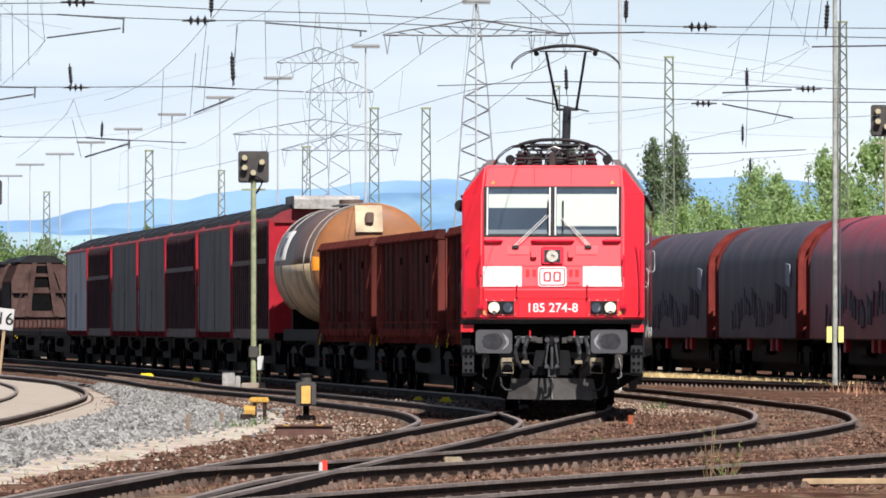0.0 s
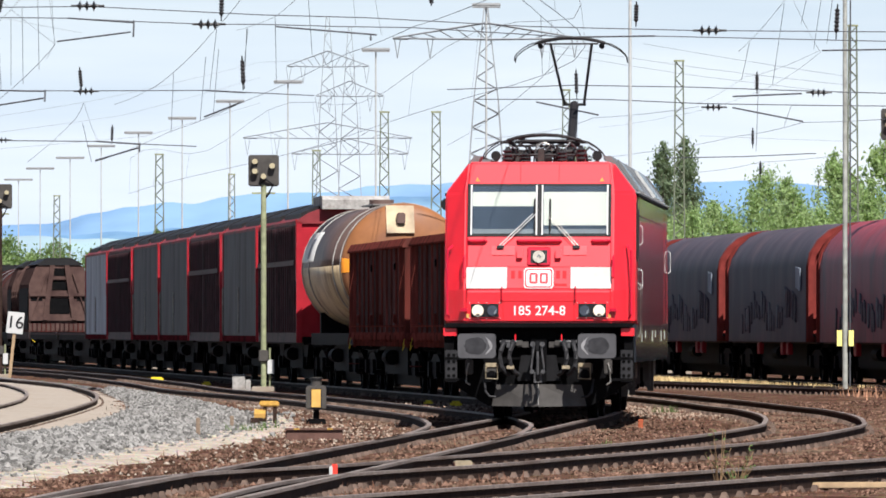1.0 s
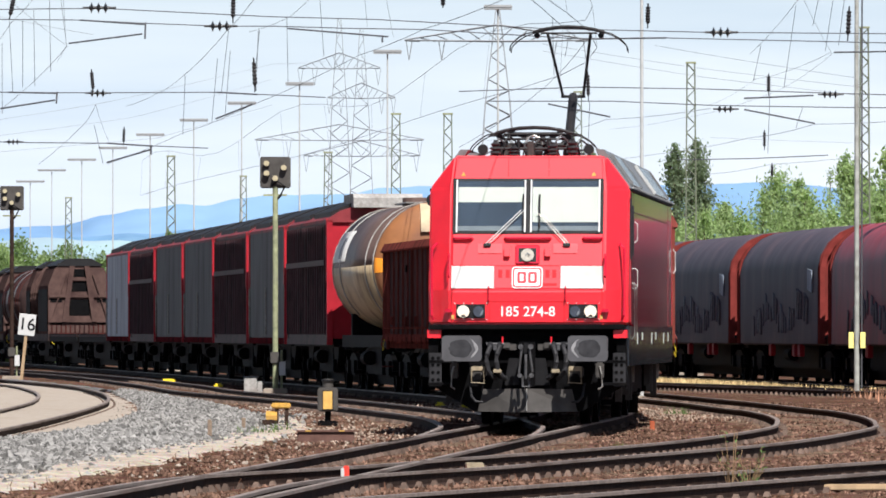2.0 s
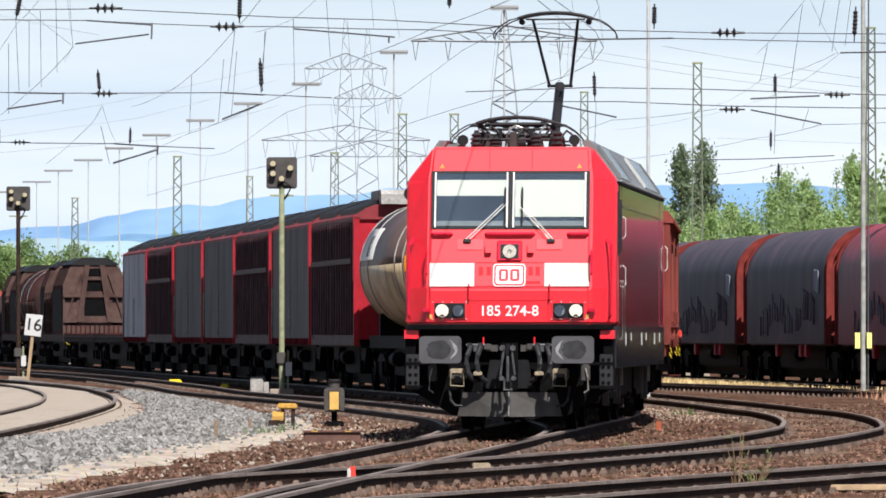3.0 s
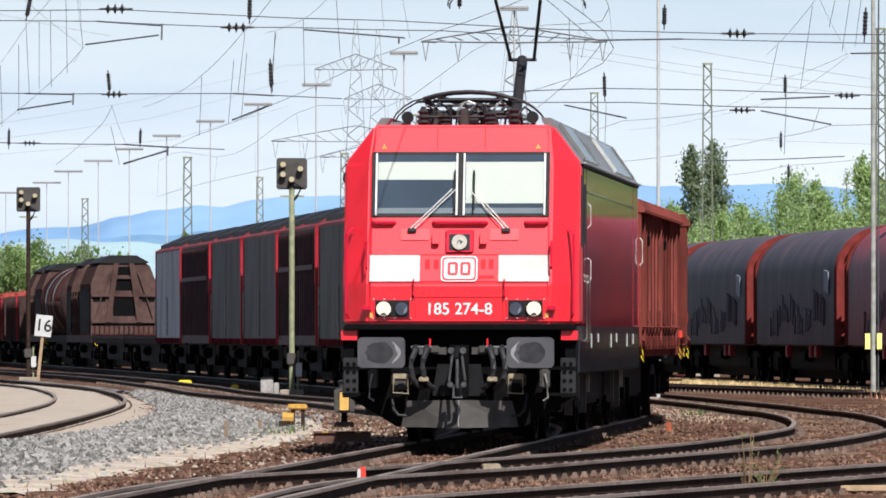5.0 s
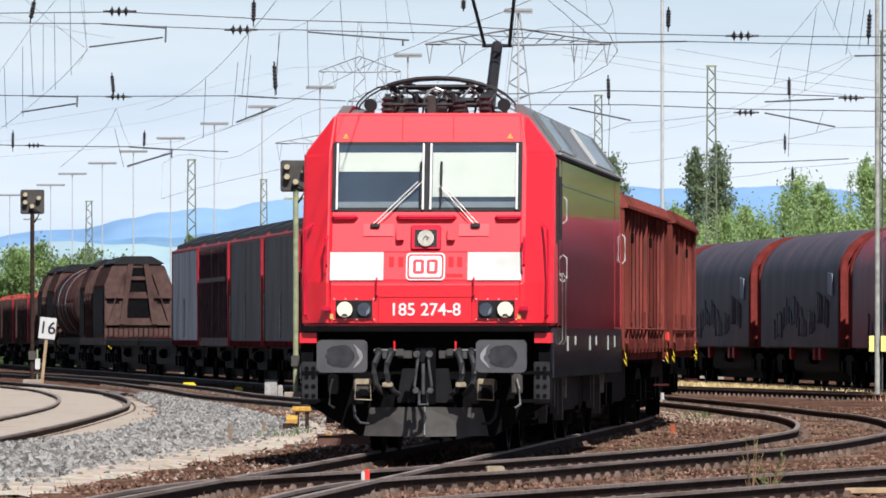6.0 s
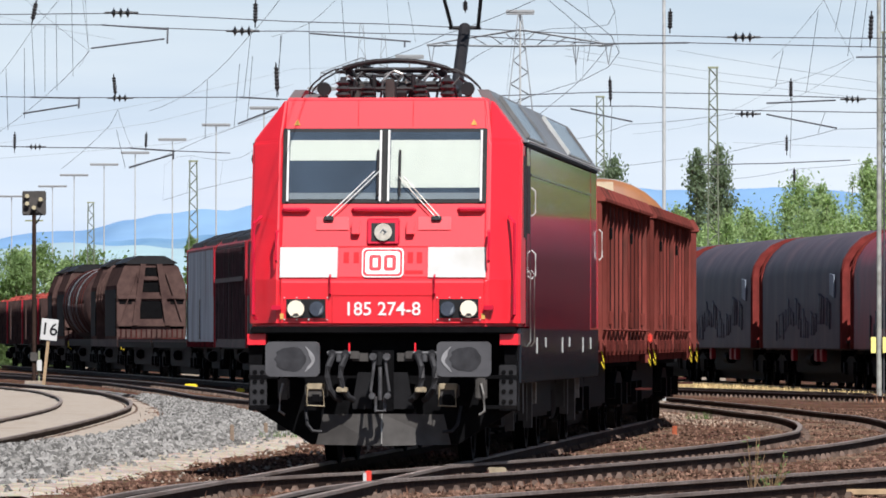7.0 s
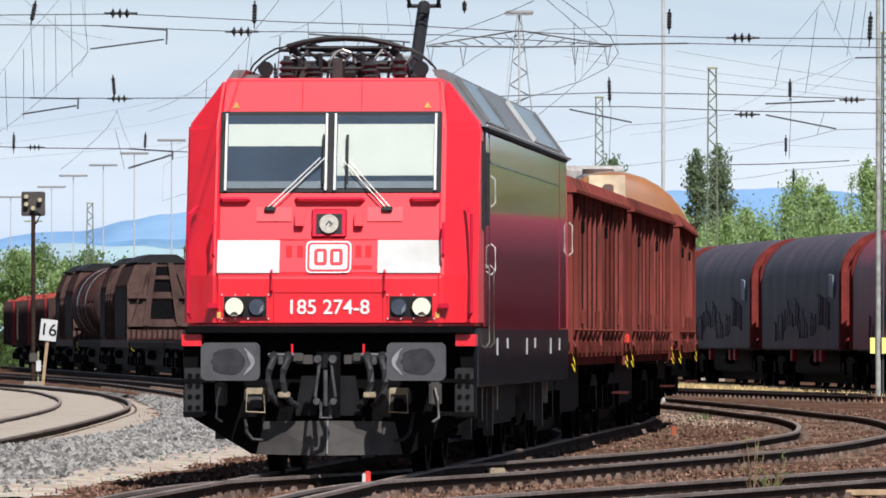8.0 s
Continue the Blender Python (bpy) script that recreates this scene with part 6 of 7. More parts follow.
def pebble(verts, faces, rnd, p, s):
    i = len(verts)
    q = Euler((rnd.uniform(0, 6.28), rnd.uniform(0, 6.28), rnd.uniform(0, 6.28))).to_matrix()
    for v in ((1, 0, 0), (-1, 0, 0), (0, 1, 0), (0, -1, 0), (0, 0, 1), (0, 0, -1)):
        verts.append(p + q @ (Vector(v) * s * rnd.uniform(0.6, 1.2)))
    for a, b, c in ((0, 2, 4), (2, 1, 4), (1, 3, 4), (3, 0, 4), (2, 0, 5), (1, 2, 5), (3, 1, 5), (0, 3, 5)):
        faces.append((i + a, i + b, i + c))


def between(lines, rnd):
    left, right = lines
    k = rnd.randrange(len(left) - 1)
    f, g = rnd.random(), rnd.random()
    a = Vector(left[k]).lerp(Vector(left[k + 1]), f)
    b = Vector(right[k]).lerp(Vector(right[k + 1]), f)
    return a.lerp(b, g), g


def scatter(name, count, pick, size, mat, label, seed):
    rnd = random.Random(seed)
    verts, faces = [], []
    for k in range(count):
        p = pick(rnd)
        if p is None:
            continue
        p.x, p.y = p.x * WIDE, p.y * WIDE
        pebble(verts, faces, rnd, p, size * rnd.uniform(0.5, 1.25))
    me = bpy.data.meshes.new(name)
    me.from_pydata(verts, [], faces)
    me.materials.append(mat)
    tagged(new(name, me), label, "gravel", kind="stuff")


def pick_ballast(rnd):
    p, g = between((BAL_L[:8], BAL_R[:8]), rnd)
    edge = min(1.0, 4 * min(g, 1 - g))
    return Vector((p.x, p.y, GROUND - 0.03 + 0.11 * edge))


def pick_earth(rnd):
    y = 74 + 100 * rnd.random() ** 1.5
    x = y * rnd.uniform(-0.055, 0.058)
    if x < -1.9 - max(0.0, 115 - y) * 0.055 and y < 145:
        return None
    return Vector((x, y, relief(x, y)))


scatter("ballast_stones", 24000, pick_ballast, 0.078, M["stone"], "loose grey ballast stones", 5)
def pick_edge(rnd):
    k = rnd.randrange(5)
    a = Vector(((-4.2, 90), (-3.55, 105), (-3.0, 116), (-2.6, 130), (-2.9, 150))[k])
    b = Vector(((-4.75, 76), (-4.2, 90), (-3.55, 105), (-3.0, 116), (-2.6, 130))[k])
    q = a.lerp(b, rnd.random())
    return Vector((q.x + abs(rnd.gauss(0, 0.35)), q.y, GROUND + 0.03))


scatter("stray_stones", 800, pick_edge, 0.05, M["stone"], "grey stones strayed onto the sand", 15)
scatter("brown_stones", 30000, pick_earth, 0.034, M["brownstone"], "loose rust-stained stones between the tracks", 6)
scatter("pale_stones", 450, lambda r: (lambda p: Vector((p[0].x, p[0].y, GROUND + 0.01)))(between(([(-4.2, 84), (-2.9, 112), (-2.3, 140), (-3.4, 165)], [(-2.0, 84), (-0.9, 112), (-0.9, 140), (-2.6, 165)]), r)), 0.03,
        M["concrete"], "scattered pale stones on the sand", 7)


def pick_grit(rnd):
    x, y, wx, wy = rnd.choice(((4.9, 154, 0.5, 6.0), (4.6, 148, 0.6, 5.0), (0.7, 160, 0.6, 6.0), (-1.2, 120, 0.6, 6.0)))
    x, y = x + rnd.gauss(0, wx), y + rnd.gauss(0, wy)
    return Vector((x, y, relief(x, y) + 0.01))


scatter("pale_grit", 2200, pick_grit, 0.030, M["gritstone"], "patches of pale grit between the tracks", 17)


def blades(name, count, pick, h, mat, label, seed, wid=0.012):
    rnd = random.Random(seed)
    verts, faces = [], []
    for k in range(count):
        p = pick(rnd)
        if p.y < 170:
            p.x, p.y = p.x * WIDE, p.y * WIDE
        a = rnd.uniform(0, 6.28)
        hh = h * rnd.uniform(0.4, 1.2)
        d = Vector((math.cos(a), math.sin(a), 0)) * wid
        lean = Vector((rnd.gauss(0, 0.25), rnd.gauss(0, 0.25), 1)) * hh
        i = len(verts)
        verts += [p - d, p + d, p + lean]
        faces.append((i, i + 1, i + 2))
    me = bpy.data.meshes.new(name)
    me.from_pydata(verts, [], faces)
    me.materials.append(mat)
    tagged(new(name, me), label, "grass", kind="stuff")


DRY = material("dry_straw_grass", (0.60, 0.45, 0.22), 0.8, vary=0.2, grain=4, bump=0.0, island=0.3)
STALK = material("dry_brown_stalk", (0.20, 0.13, 0.07), 0.8, vary=0.2)
WEED = material("green_weed_leaf", (0.075, 0.12, 0.035), 0.7, vary=0.2, grain=4, bump=0.0, island=0.35)
blades("dry_grass", 5000, lambda r: (lambda f: Vector((8.55 + (242 - f) * 0.0815 - 0.4 + r.gauss(0, 0.3), f, GROUND)))(r.choice((r.uniform(205, 300), r.uniform(228, 262)))), 0.20, DRY, "band of dry straw-coloured grass beside the parked wagons", 8, 0.03)
blades("reddish_grass", 260, lambda r: Vector((11.0 + r.gauss(0, 0.5), 197 + r.gauss(0, 5), GROUND)), 0.24, material("reddish_dry_grass", (0.30, 0.16, 0.10), 0.9, island=0.4, bump=0.0), "tuft of reddish dry grass beside the track", 18, 0.02)
blades("sparse_grass", 1500, lambda r: pick_earth(r) or Vector((3.0, 96.0, GROUND)), 0.10, material("rusty_weeds", (0.11, 0.055, 0.036), 0.9, island=0.4, bump=0.0), "sparse reddish weeds between the rails", 9)
blades("green_weeds", 160, lambda r: (lambda k: Vector((k[0] + r.gauss(0, 0.12), k[1] + r.gauss(0, 0.4), GROUND)))(r.choice(((-2.3, 121), (-2.1, 124), (4.6, 150), (2.4, 101)))), 0.16, WEED, "small green weeds", 10)


def weed(x, y, h, seed):
    rnd = random.Random(seed)
    root = thing("weed", "spindly green weed with dry stalks beside the rail", "plant", "weeds")
    root.matrix_basis = pose(x * WIDE, y * WIDE, GROUND)
    lf = bmesh.new()
    for k in range(9):
        a = rnd.uniform(0, 6.28)
        hh = h * rnd.uniform(0.45, 1.0)
        t = Vector((math.cos(a) * 0.12 * hh / h + rnd.gauss(0, 0.06), math.sin(a) * 0.1, hh))
        part("stalk", tube(bmesh.new(), [(0.02 * math.cos(a), 0, 0), tuple(t * 0.55 + Vector((0.01, 0, 0))), tuple(t)], 0.004, 4), STALK, root)
        if k % 2 == 0:
            for j in range(9):
                p = t * rnd.uniform(0.5, 1.02)
                b = rnd.uniform(0, 6.28)
                s = rnd.uniform(0.015, 0.035)
                q = Euler((rnd.uniform(-1, 1), rnd.uniform(-1, 1), b)).to_matrix()
                lf.faces.new([lf.verts.new(p + q @ Vector(v)) for v in ((0, 0, 0), (s, -0.3 * s, 0), (2 * s, 0, 0.2 * s), (s, 0.3 * s, 0))])
    part("leaves", lf, WEED, root)


weed(2.87, 78.5, 0.62, 1)
weed(3.05, 78.9, 0.42, 2)
weed(2.98, 77.8, 0.25, 3)

# ---- signals and small things by the tracks ----
def light_signal(x, y, ztop, paint="greenmast", tone="mossy green"):
    w = thing("light_signal", f"dark grey light signal head on a {tone} mast", "railway signal", "light signals")
    w.matrix_basis = pose(x, y, GROUND)
    zt = ztop - GROUND
    part("mast", rods([((0, 0, -0.1), (0, 0, zt - 0.75))], 0.07, 12), M[paint], w)
    part("mast", rods([((0.16, 0.05, -0.1), (0.16, 0.05, 1.1))], 0.03, 8), M["greenmast"], w)
    hd = part("signal_head", bx(-0.39, 0.39, -0.06, 0.12, zt - 0.80, zt, 0.03), M["signalgrey"], w, "dark grey square signal board")
    for dx, dz, lit in ((-0.22, -0.17, 1), (-0.22, -0.42, 1), (0.22, -0.28, 1), (0.0, -0.55, 0)):
        part("lens_hood", rods([((dx, -0.06, zt + dz), (dx, -0.20, zt + dz + 0.01))], 0.085, 14), M["signalgrey"], hd)
        part("lens", disc(dx, -0.205, zt + dz, 0.07, 0.01, 16), M["signalglass"], hd, "pale signal lens")
    part("cable_loop", tube(bmesh.new(), [(-0.1, -0.08, zt - 0.75), (0.05, -0.14, zt - 0.62), (0.25, -0.1, zt - 0.75), (0.12, -0.05, zt - 1.0), (0.03, 0, zt - 1.1)], 0.03), M["rubber"], w)
    part("bracket", bx(-0.3, 0.3, -0.03, 0.03, zt - 1.0, zt - 0.95), M["greenmast"], w)
    part("junction_box", bx(-0.12, 0.12, -0.12, 0.02, 0.75, 1.05, 0.02), M["signalgrey"], w)
    part("name_plate", bx(0.10, 0.26, -0.10, -0.08, 0.45, 0.80), M["white"], w, "white plate")
    part("foot", bx(-0.3, 0.3, -0.25, 0.25, -0.1, 0.12, 0.02), M["concrete"], w)
    return w


M["signalglass"] = material("pale_signal_lens", (0.42, 0.37, 0.24), 0.25, vary=0.15, grain=20, bump=0.0)
light_signal(-3.7, 215, 5.77)
light_signal(-13.4, 277, 6.1, "rail", "dark rusty")
light_signal(12.4, 215, 6.95)
plank = thing("timber_board", "pale weathered timber board lying by the rail", "board")
plank.matrix_basis = pose(3.95 * WIDE, 77.2 * WIDE, GROUND + 0.02, 0, 0, 14)
part("board", bx(-0.55, 0.55, -0.09, 0.09, 0.0, 0.06, 0.01), M["wood"], plank)
part("batten", bx(-0.4, -0.32, -0.11, 0.11, -0.04, 0.0), M["wood"], plank)


def cabinet(x, y):
    c = thing("trackside_cabinet", "small light grey trackside cabinet with open lid", "cabinet")
    c.matrix_basis = pose(x, y, GROUND)
    part("body", bx(-0.22, 0.10, -0.15, 0.15, -0.02, 0.40, 0.02), M["cabinetgrey"], c)
    part("side_box", bx(0.11, 0.24, -0.12, 0.12, -0.02, 0.30, 0.02), M["cabinetgrey"], c)
    part("lid", bx(-0.24, 0.12, -0.17, 0.17, 0.40, 0.43, 0.01), M["skirt"], c)


cabinet(-4.25, 214)


def point_lantern(x, y):
    """A switch lantern with an ochre pane."""
    w = thing("point_lantern", "dark grey switch lantern with an ochre pane beside the rail", "switch lantern")
    w.matrix_basis = pose(x * WIDE, y * WIDE, GROUND)
    part("foot", bx(-0.16, 0.16, -0.12, 0.12, -0.02, 0.1, 0.02), M["black"], w)
    part("shaft", rods([((0, 0, 0.05), (0, 0, 0.3))], 0.05, 12), M["black"], w)
    h = part("housing", bx(-0.165, 0.165, -0.16, 0.16, 0.25, 0.64, 0.02), M["signalgrey"], w)
    part("pane", bx(-0.075, 0.075, -0.172, -0.155, 0.29, 0.58), M["ochre"], h, "ochre pane")
    part("pane_frame", bx(-0.09, 0.09, -0.166, -0.15, 0.275, 0.595), M["rubber"], h)
    part("cap", rods([((0, 0, 0.64), (0, 0, 0.78))], 0.09, 16), M["signalgrey"], w)
    part("cap_rim", rods([((0, 0, 0.74), (0, 0, 0.77))], 0.11, 16), M["rubber"], w)


point_lantern(-1.44, 131)


def point_motor(x, y):
    w = thing("point_machine", "yellow and brown point machine crank on the sand", "point machine")
    w.matrix_basis = pose(x * WIDE, y * WIDE, GROUND)
    part("top", bx(-0.16, 0.16, -0.1, 0.1, 0.31, 0.40, 0.02), M["wornochre"], w, "ochre cover")
    part("leg", bx(-0.10, -0.04, -0.06, 0.06, -0.02, 0.31), M["rail"], w)
    part("leg", bx(0.06, 0.12, -0.06, 0.06, -0.02, 0.31), M["rail"], w)
    part("arm", prism_x(bmesh.new(), [(-0.3, 0.12), (0.0, 0.20), (0.0, 0.27), (-0.3, 0.19)], -0.24, -0.06), M["wornochre"], w, "worn yellow arm")
    part("foot", bx(-0.3, -0.1, -0.34, -0.1, -0.02, 0.13, 0.01), M["rail"], w)


point_motor(-2.15, 130)
beam = thing("steel_beam", "rusty brown steel beam lying beside the rail", "beam")
beam.matrix_basis = pose(-1.27 * WIDE, 113 * WIDE, GROUND, 0, 0, 3)
part("web", bx(-0.40, 0.40, -0.08, 0.08, -0.02, 0.14, 0.01), M["rustbeam"], beam)
part("flange", bx(-0.41, 0.41, -0.11, 0.11, 0.14, 0.165), M["rustbeam"], beam)
for x in (-0.25, 0.22):
    part("painted_mark", bx(x - 0.04, x + 0.04, -0.113, -0.108, 0.145, 0.162), M["wornochre"], beam)
block = thing("timber_block", "weathered ochre timber block between the rails", "block")
block.matrix_basis = pose(0.55 * WIDE, 87 * WIDE, GROUND, 0, 0, 8)
part("timber", bx(-0.10, 0.10, -0.07, 0.07, -0.02, 0.13, 0.012), M["bracketbeige"], block)
part("end_plate", bx(-0.105, -0.09, -0.06, 0.06, 0.0, 0.11), M["rustbeam"], block)


def marker_post(x, y, h, r, mat, label, name="marker_post", cap=None):
    w = thing(name, label, "marker post", "marker posts")
    w.matrix_basis = pose(x * WIDE, y * WIDE, GROUND)
    part("post", bx(-r, r, -r, r, -0.05, h, 0.012), mat, w)
    part("cap", bx(-r * 1.05, r * 1.05, -r * 1.05, r * 1.05, h - 0.03, h + 0.01, 0.01), cap or mat, w)
    return w


split_post = marker_post(-0.69, 78.2, 0.23, 0.03, M["postred"], "short red and white marker post")
part("white_side", bx(-0.052, -0.012, -0.034, 0.03, -0.05, 0.22, 0.008), M["white"], split_post, "white painted side")
marker_post(3.45, 126, 0.14, 0.038, M["rustpost"], "short orange-red marker post")
marker_post(-2.92, 117, 0.26, 0.03, M["greywood"], "short weathered wooden post")
marker_post(-2.62, 125, 0.20, 0.03, M["greywood"], "short weathered wooden post")


def yellow_marker(x, y, s=0.2):
    w = thing("ground_marker", "yellow painted block on the ground beside the track", "ground marker", "yellow ground markers")
    w.matrix_basis = pose(x, y, GROUND)
    part("block", bx(-s, s, -0.15, 0.15, -0.02, s * 0.9, 0.04), M["yellow"], w)
    part("foot", bx(-s * 0.6, s * 0.6, -0.1, 0.1, -0.05, 0.02), M["concrete"], w)


for x, y, s in ((-7.4, 248, 0.2), (-5.7, 238, 0.12), (-1.2, 205, 0.10), (-0.5, 198, 0.12), (0.4, 176, 0.1), (0.95, 172, 0.12), (-2.6, 222, 0.1), (11.4, 206, 0.16), (12.6, 204, 0.1), (12.9, 190, 0.2)):
    yellow_marker(x, y, s)


def speed_sign(x, y):
    w = thing("track_sign", "white square sign with a black number on a leaning wooden post", "sign")
    w.matrix_basis = pose(x, y, GROUND, 0, 6, 0)
    part("post", bx(-0.05, 0.05, -0.04, 0.04, -0.05, 1.5, 0.01), M["wood"], w)
    s = part("board", bx(-0.27, 0.27, -0.07, -0.045, 1.45, 2.15, 0.01), M["white"], w, "white board")
    words("board_number", "16", 0.56, M["rubber"], s, pose(0, -0.073, 1.80, 90, 0, 0))


speed_sign(-12.9, 273)

# ---- masts ----
def lattice(bm, x0, x1, w0, w1, z0, z1, step, r):
    """Four-legged lattice column from z0 to z1, w0 and w1 its widths."""
    n = max(2, int((z1 - z0) / step))
    for sx in (-1, 1):
        for sy in (-1, 1):
            rod(bm, (x0 + sx * w0 / 2, sy * w0 / 2, z0), (x1 + sx * w1 / 2, sy * w1 / 2, z1), r, 4)
    for k in range(n):
        za, zb = z0 + (z1 - z0) * k / n, z0 + (z1 - z0) * (k + 1) / n
        fa, fb = k / n, (k + 1) / n
        wa, wb = w0 + (w1 - w0) * fa, w0 + (w1 - w0) * fb
        for sy in (-1, 1):
            s = 1 if k % 2 else -1
            rod(bm, (x0 + s * wa / 2, sy * wa / 2, za), (x0 - s * wb / 2, sy * wb / 2, zb), r * 0.6, 4)
            rod(bm, (sy * wa / 2 + x0, s * wa / 2, za), (sy * wb / 2 + x0, -s * wb / 2, zb), r * 0.6, 4)
    return bm


def lattice_mast(x, y, top, w0=0.75, w1=0.34):
    w = thing("lattice_mast", "slender steel lattice mast carrying the overhead line", "mast", "lattice masts")
    w.matrix_basis = pose(x, y, GROUND)
    part("lattice", lattice(bmesh.new(), 0, 0, w0, w1, 0, top - GROUND, 0.30, 0.03), M["mastgreen"], w)
    part("cap", bx(-w1 / 2 - 0.05, w1 / 2 + 0.05, -w1 / 2 - 0.05, w1 / 2 + 0.05, top - GROUND, top - GROUND + 0.06), M["greenmast"], w)
    part("foot", bx(-w0 / 2 - 0.2, w0 / 2 + 0.2, -w0 / 2 - 0.2, w0 / 2 + 0.2, -0.1, 0.25), M["concrete"], w)


for x, y, top in ((9.59, 300, 10.85), (6.32, 340, 10.95), (15.75, 300, 12.1), (-9.75, 330, 8.15), (-0.88, 300, 9.03), (0.96, 300, 9.03), (-3.62, 330, 8.3), (-17.5, 420, 7.97), (-8.4, 400, 8.67)):
    lattice_mast(x, y, top, 0.46, 0.27)


def tube_mast(x, y, top, r0, r1, plates=True, paint="galv"):
    w = thing("tube_mast", "tall weathered tubular steel mast", "mast", "tube masts")
    w.matrix_basis = pose(x, y, GROUND)
    part("pole", rod(bmesh.new(), (0, 0, -0.1), (0, 0, top), r0, 14, r1), M[paint], w)
    if plates:
        part("cable", rods([((r0 + 0.05, -0.02, 0.2), (r1 + 0.09, -0.02, top))], 0.02, 5), M["wire"], w)
    part("foot", bx(-0.3, 0.3, -0.3, 0.3, -0.1, 0.08), M["concrete"], w)
    if plates:
        for sx in (-1, 1):
            part("reflector_plate", bx(sx * 0.14 - 0.06, sx * 0.14 + 0.06, -0.14, -0.11, 1.17, 1.55), M["paleyellow"], w, "pale yellow reflector plate")


M["paleyellow"] = material("pale_yellow_plate", (0.85, 0.78, 0.25), 0.5, vary=0.08)
tube_mast(10.42, 202, 12.5, 0.065, 0.045, True, "mastgalv")
tube_mast(5.1, 195, 12.0, 0.045, 0.034, False, "palegalv")


def lamp_mast(x, y, top=17.5):
    w = thing("yard_lamp", "tall thin yard lamp mast with a flat white lamp head", "street lamp", "yard lamp masts")
    w.matrix_basis = pose(x, y, GROUND)
    part("pole", rod(bmesh.new(), (0, 0, -0.1), (0, 0, top), 0.075, 8, 0.045), M["palegalv"], w)
    hw = 0.85 * y / 500
    part("lamp_head", bx(-hw, hw, -0.3, 0.3, top, top + 0.16, 0.04), M["lamphead"], w, "flat pale lamp head")
    part("lamp_tray", bx(-hw * 0.97, hw * 0.97, -0.28, 0.28, top - 0.06, top), M["lamphead"], w)


LAMP_MASTS = [ (-49.0, 960), (-41.4, 896), (-36.4, 834), (-31.4, 783), (-26.7, 733), (-21.9, 684), (-17.1, 637), (-12.5, 590), (-7.8, 544), (-1.9, 482), (3.8, 416) ]
for x, y in LAMP_MASTS:
    lamp_mast(x, y)


def pylon(x, y, h, base, arms, wide, r):
    w = thing("power_pylon", "tall steel lattice power pylon in the distance", "pylon", "power pylons")
    w.matrix_basis = pose(x, y, GROUND)
    bm = lattice(bmesh.new(), 0, 0, base, base * 0.42, 0, h * 0.72, h / 26, r)
    lattice(bm, 0, 0, base * 0.42, 0.6, h * 0.72, h, h / 30, r * 0.8)
    part("tower", bm, M["hazysteel"], w)
    for z, half in arms:
        bm = bmesh.new()
        for s in (-1, 1):
            n = 6
            for sy in (-1, 1):
                rod(bm, (0, sy * base * 0.15, z), (s * half, 0, z + 0.2), r * 0.8, 4)
                rod(bm, (0, sy * base * 0.15, z + h * 0.05), (s * half, 0, z + 0.25), r * 0.8, 4)
            for k in range(n):
                xa, xb = s * half * k / n, s * half * (k + 1) / n
                ha, hb = h * 0.05 * (1 - k / n), h * 0.05 * (1 - (k + 1) / n)
                rod(bm, (xa, 0, z), (xb, 0, z + hb + 0.1), r * 0.6, 4)
        part("crossarm", bm, M["hazysteel"], w)
        for s in (-1, 1):
            for f in (0.95, 0.6):
                part("insulator_string", rods([((s * half * f - 0.5, 0, z), (s * half * f, 0, z - 3.2)), ((s * half * f + 0.5, 0, z), (s * half * f, 0, z - 3.2))], r * 0.5, 4), M["hazysteel"], w)
    return w


near_pylon = pylon(13.2, 1450, 57.0, 10.0, ((51.5, 16.0),), 0, 0.17)
pylon(-15.9, 1650, 63.0, 7.0, ((39.0, 16.5), (53.0, 8.0)), 0, 0.10)
pylon(-12.3, 1750, 64.5, 7.5, ((38.0, 12.0), (50, 7.0)), 0, 0.10)

# ---- overhead line ----
def bar_between(name, a, b, r, parent, mat, n=5):
    return part(name, rods([(a, b)], r, n), mat, parent)


spans = {}


def span_at(d):
    """The overhead span that stands at the distance d."""
    if d not in spans:
        spans[d] = thing("overhead_span", "thin cross wires with insulators and arms over the tracks", "overhead line", "overhead spans")
    return spans[d]


def cross_wire(d, *pts):
    part("cross_wire", tube(bmesh.new(), [(x, d, z) for x, z in pts], 0.00006 * d, 5), M["wire"], span_at(d))


def steady_arm(d, x0, z0, x1, z1):
    bar_between("steady_arm", (x0, d, z0), (x1, d - 0.3, z1), 0.00011 * d, span_at(d), M["wire"], 6)


def level_insulator(d, x, z):
    radii = [0.02] * 4 + [0.028, 0.10, 0.03, 0.028] * 3 + [0.02] * 4
    part("level_insulator", turned(Vector((x - 0.3, d, z)), Vector((x + 0.3, d, z)), radii), M["insul"], span_at(d))


def hanging_insulator(d, x0, z0, x1, z1):
    radii = [0.015] * 3 + [0.05, 0.03] * 6 + [0.012] * 4
    part("hanging_insulator", turned(Vector((x0, d, z0)), Vector((x1, d, z1)), radii), M["insul"], span_at(d))


def dropper(d, x0, z0, x1, z1):
    bar_between("dropper", (x0, d, z0), (x1, d + 1.5, z1), 0.00003 * d, span_at(d), M["wire"], 4)


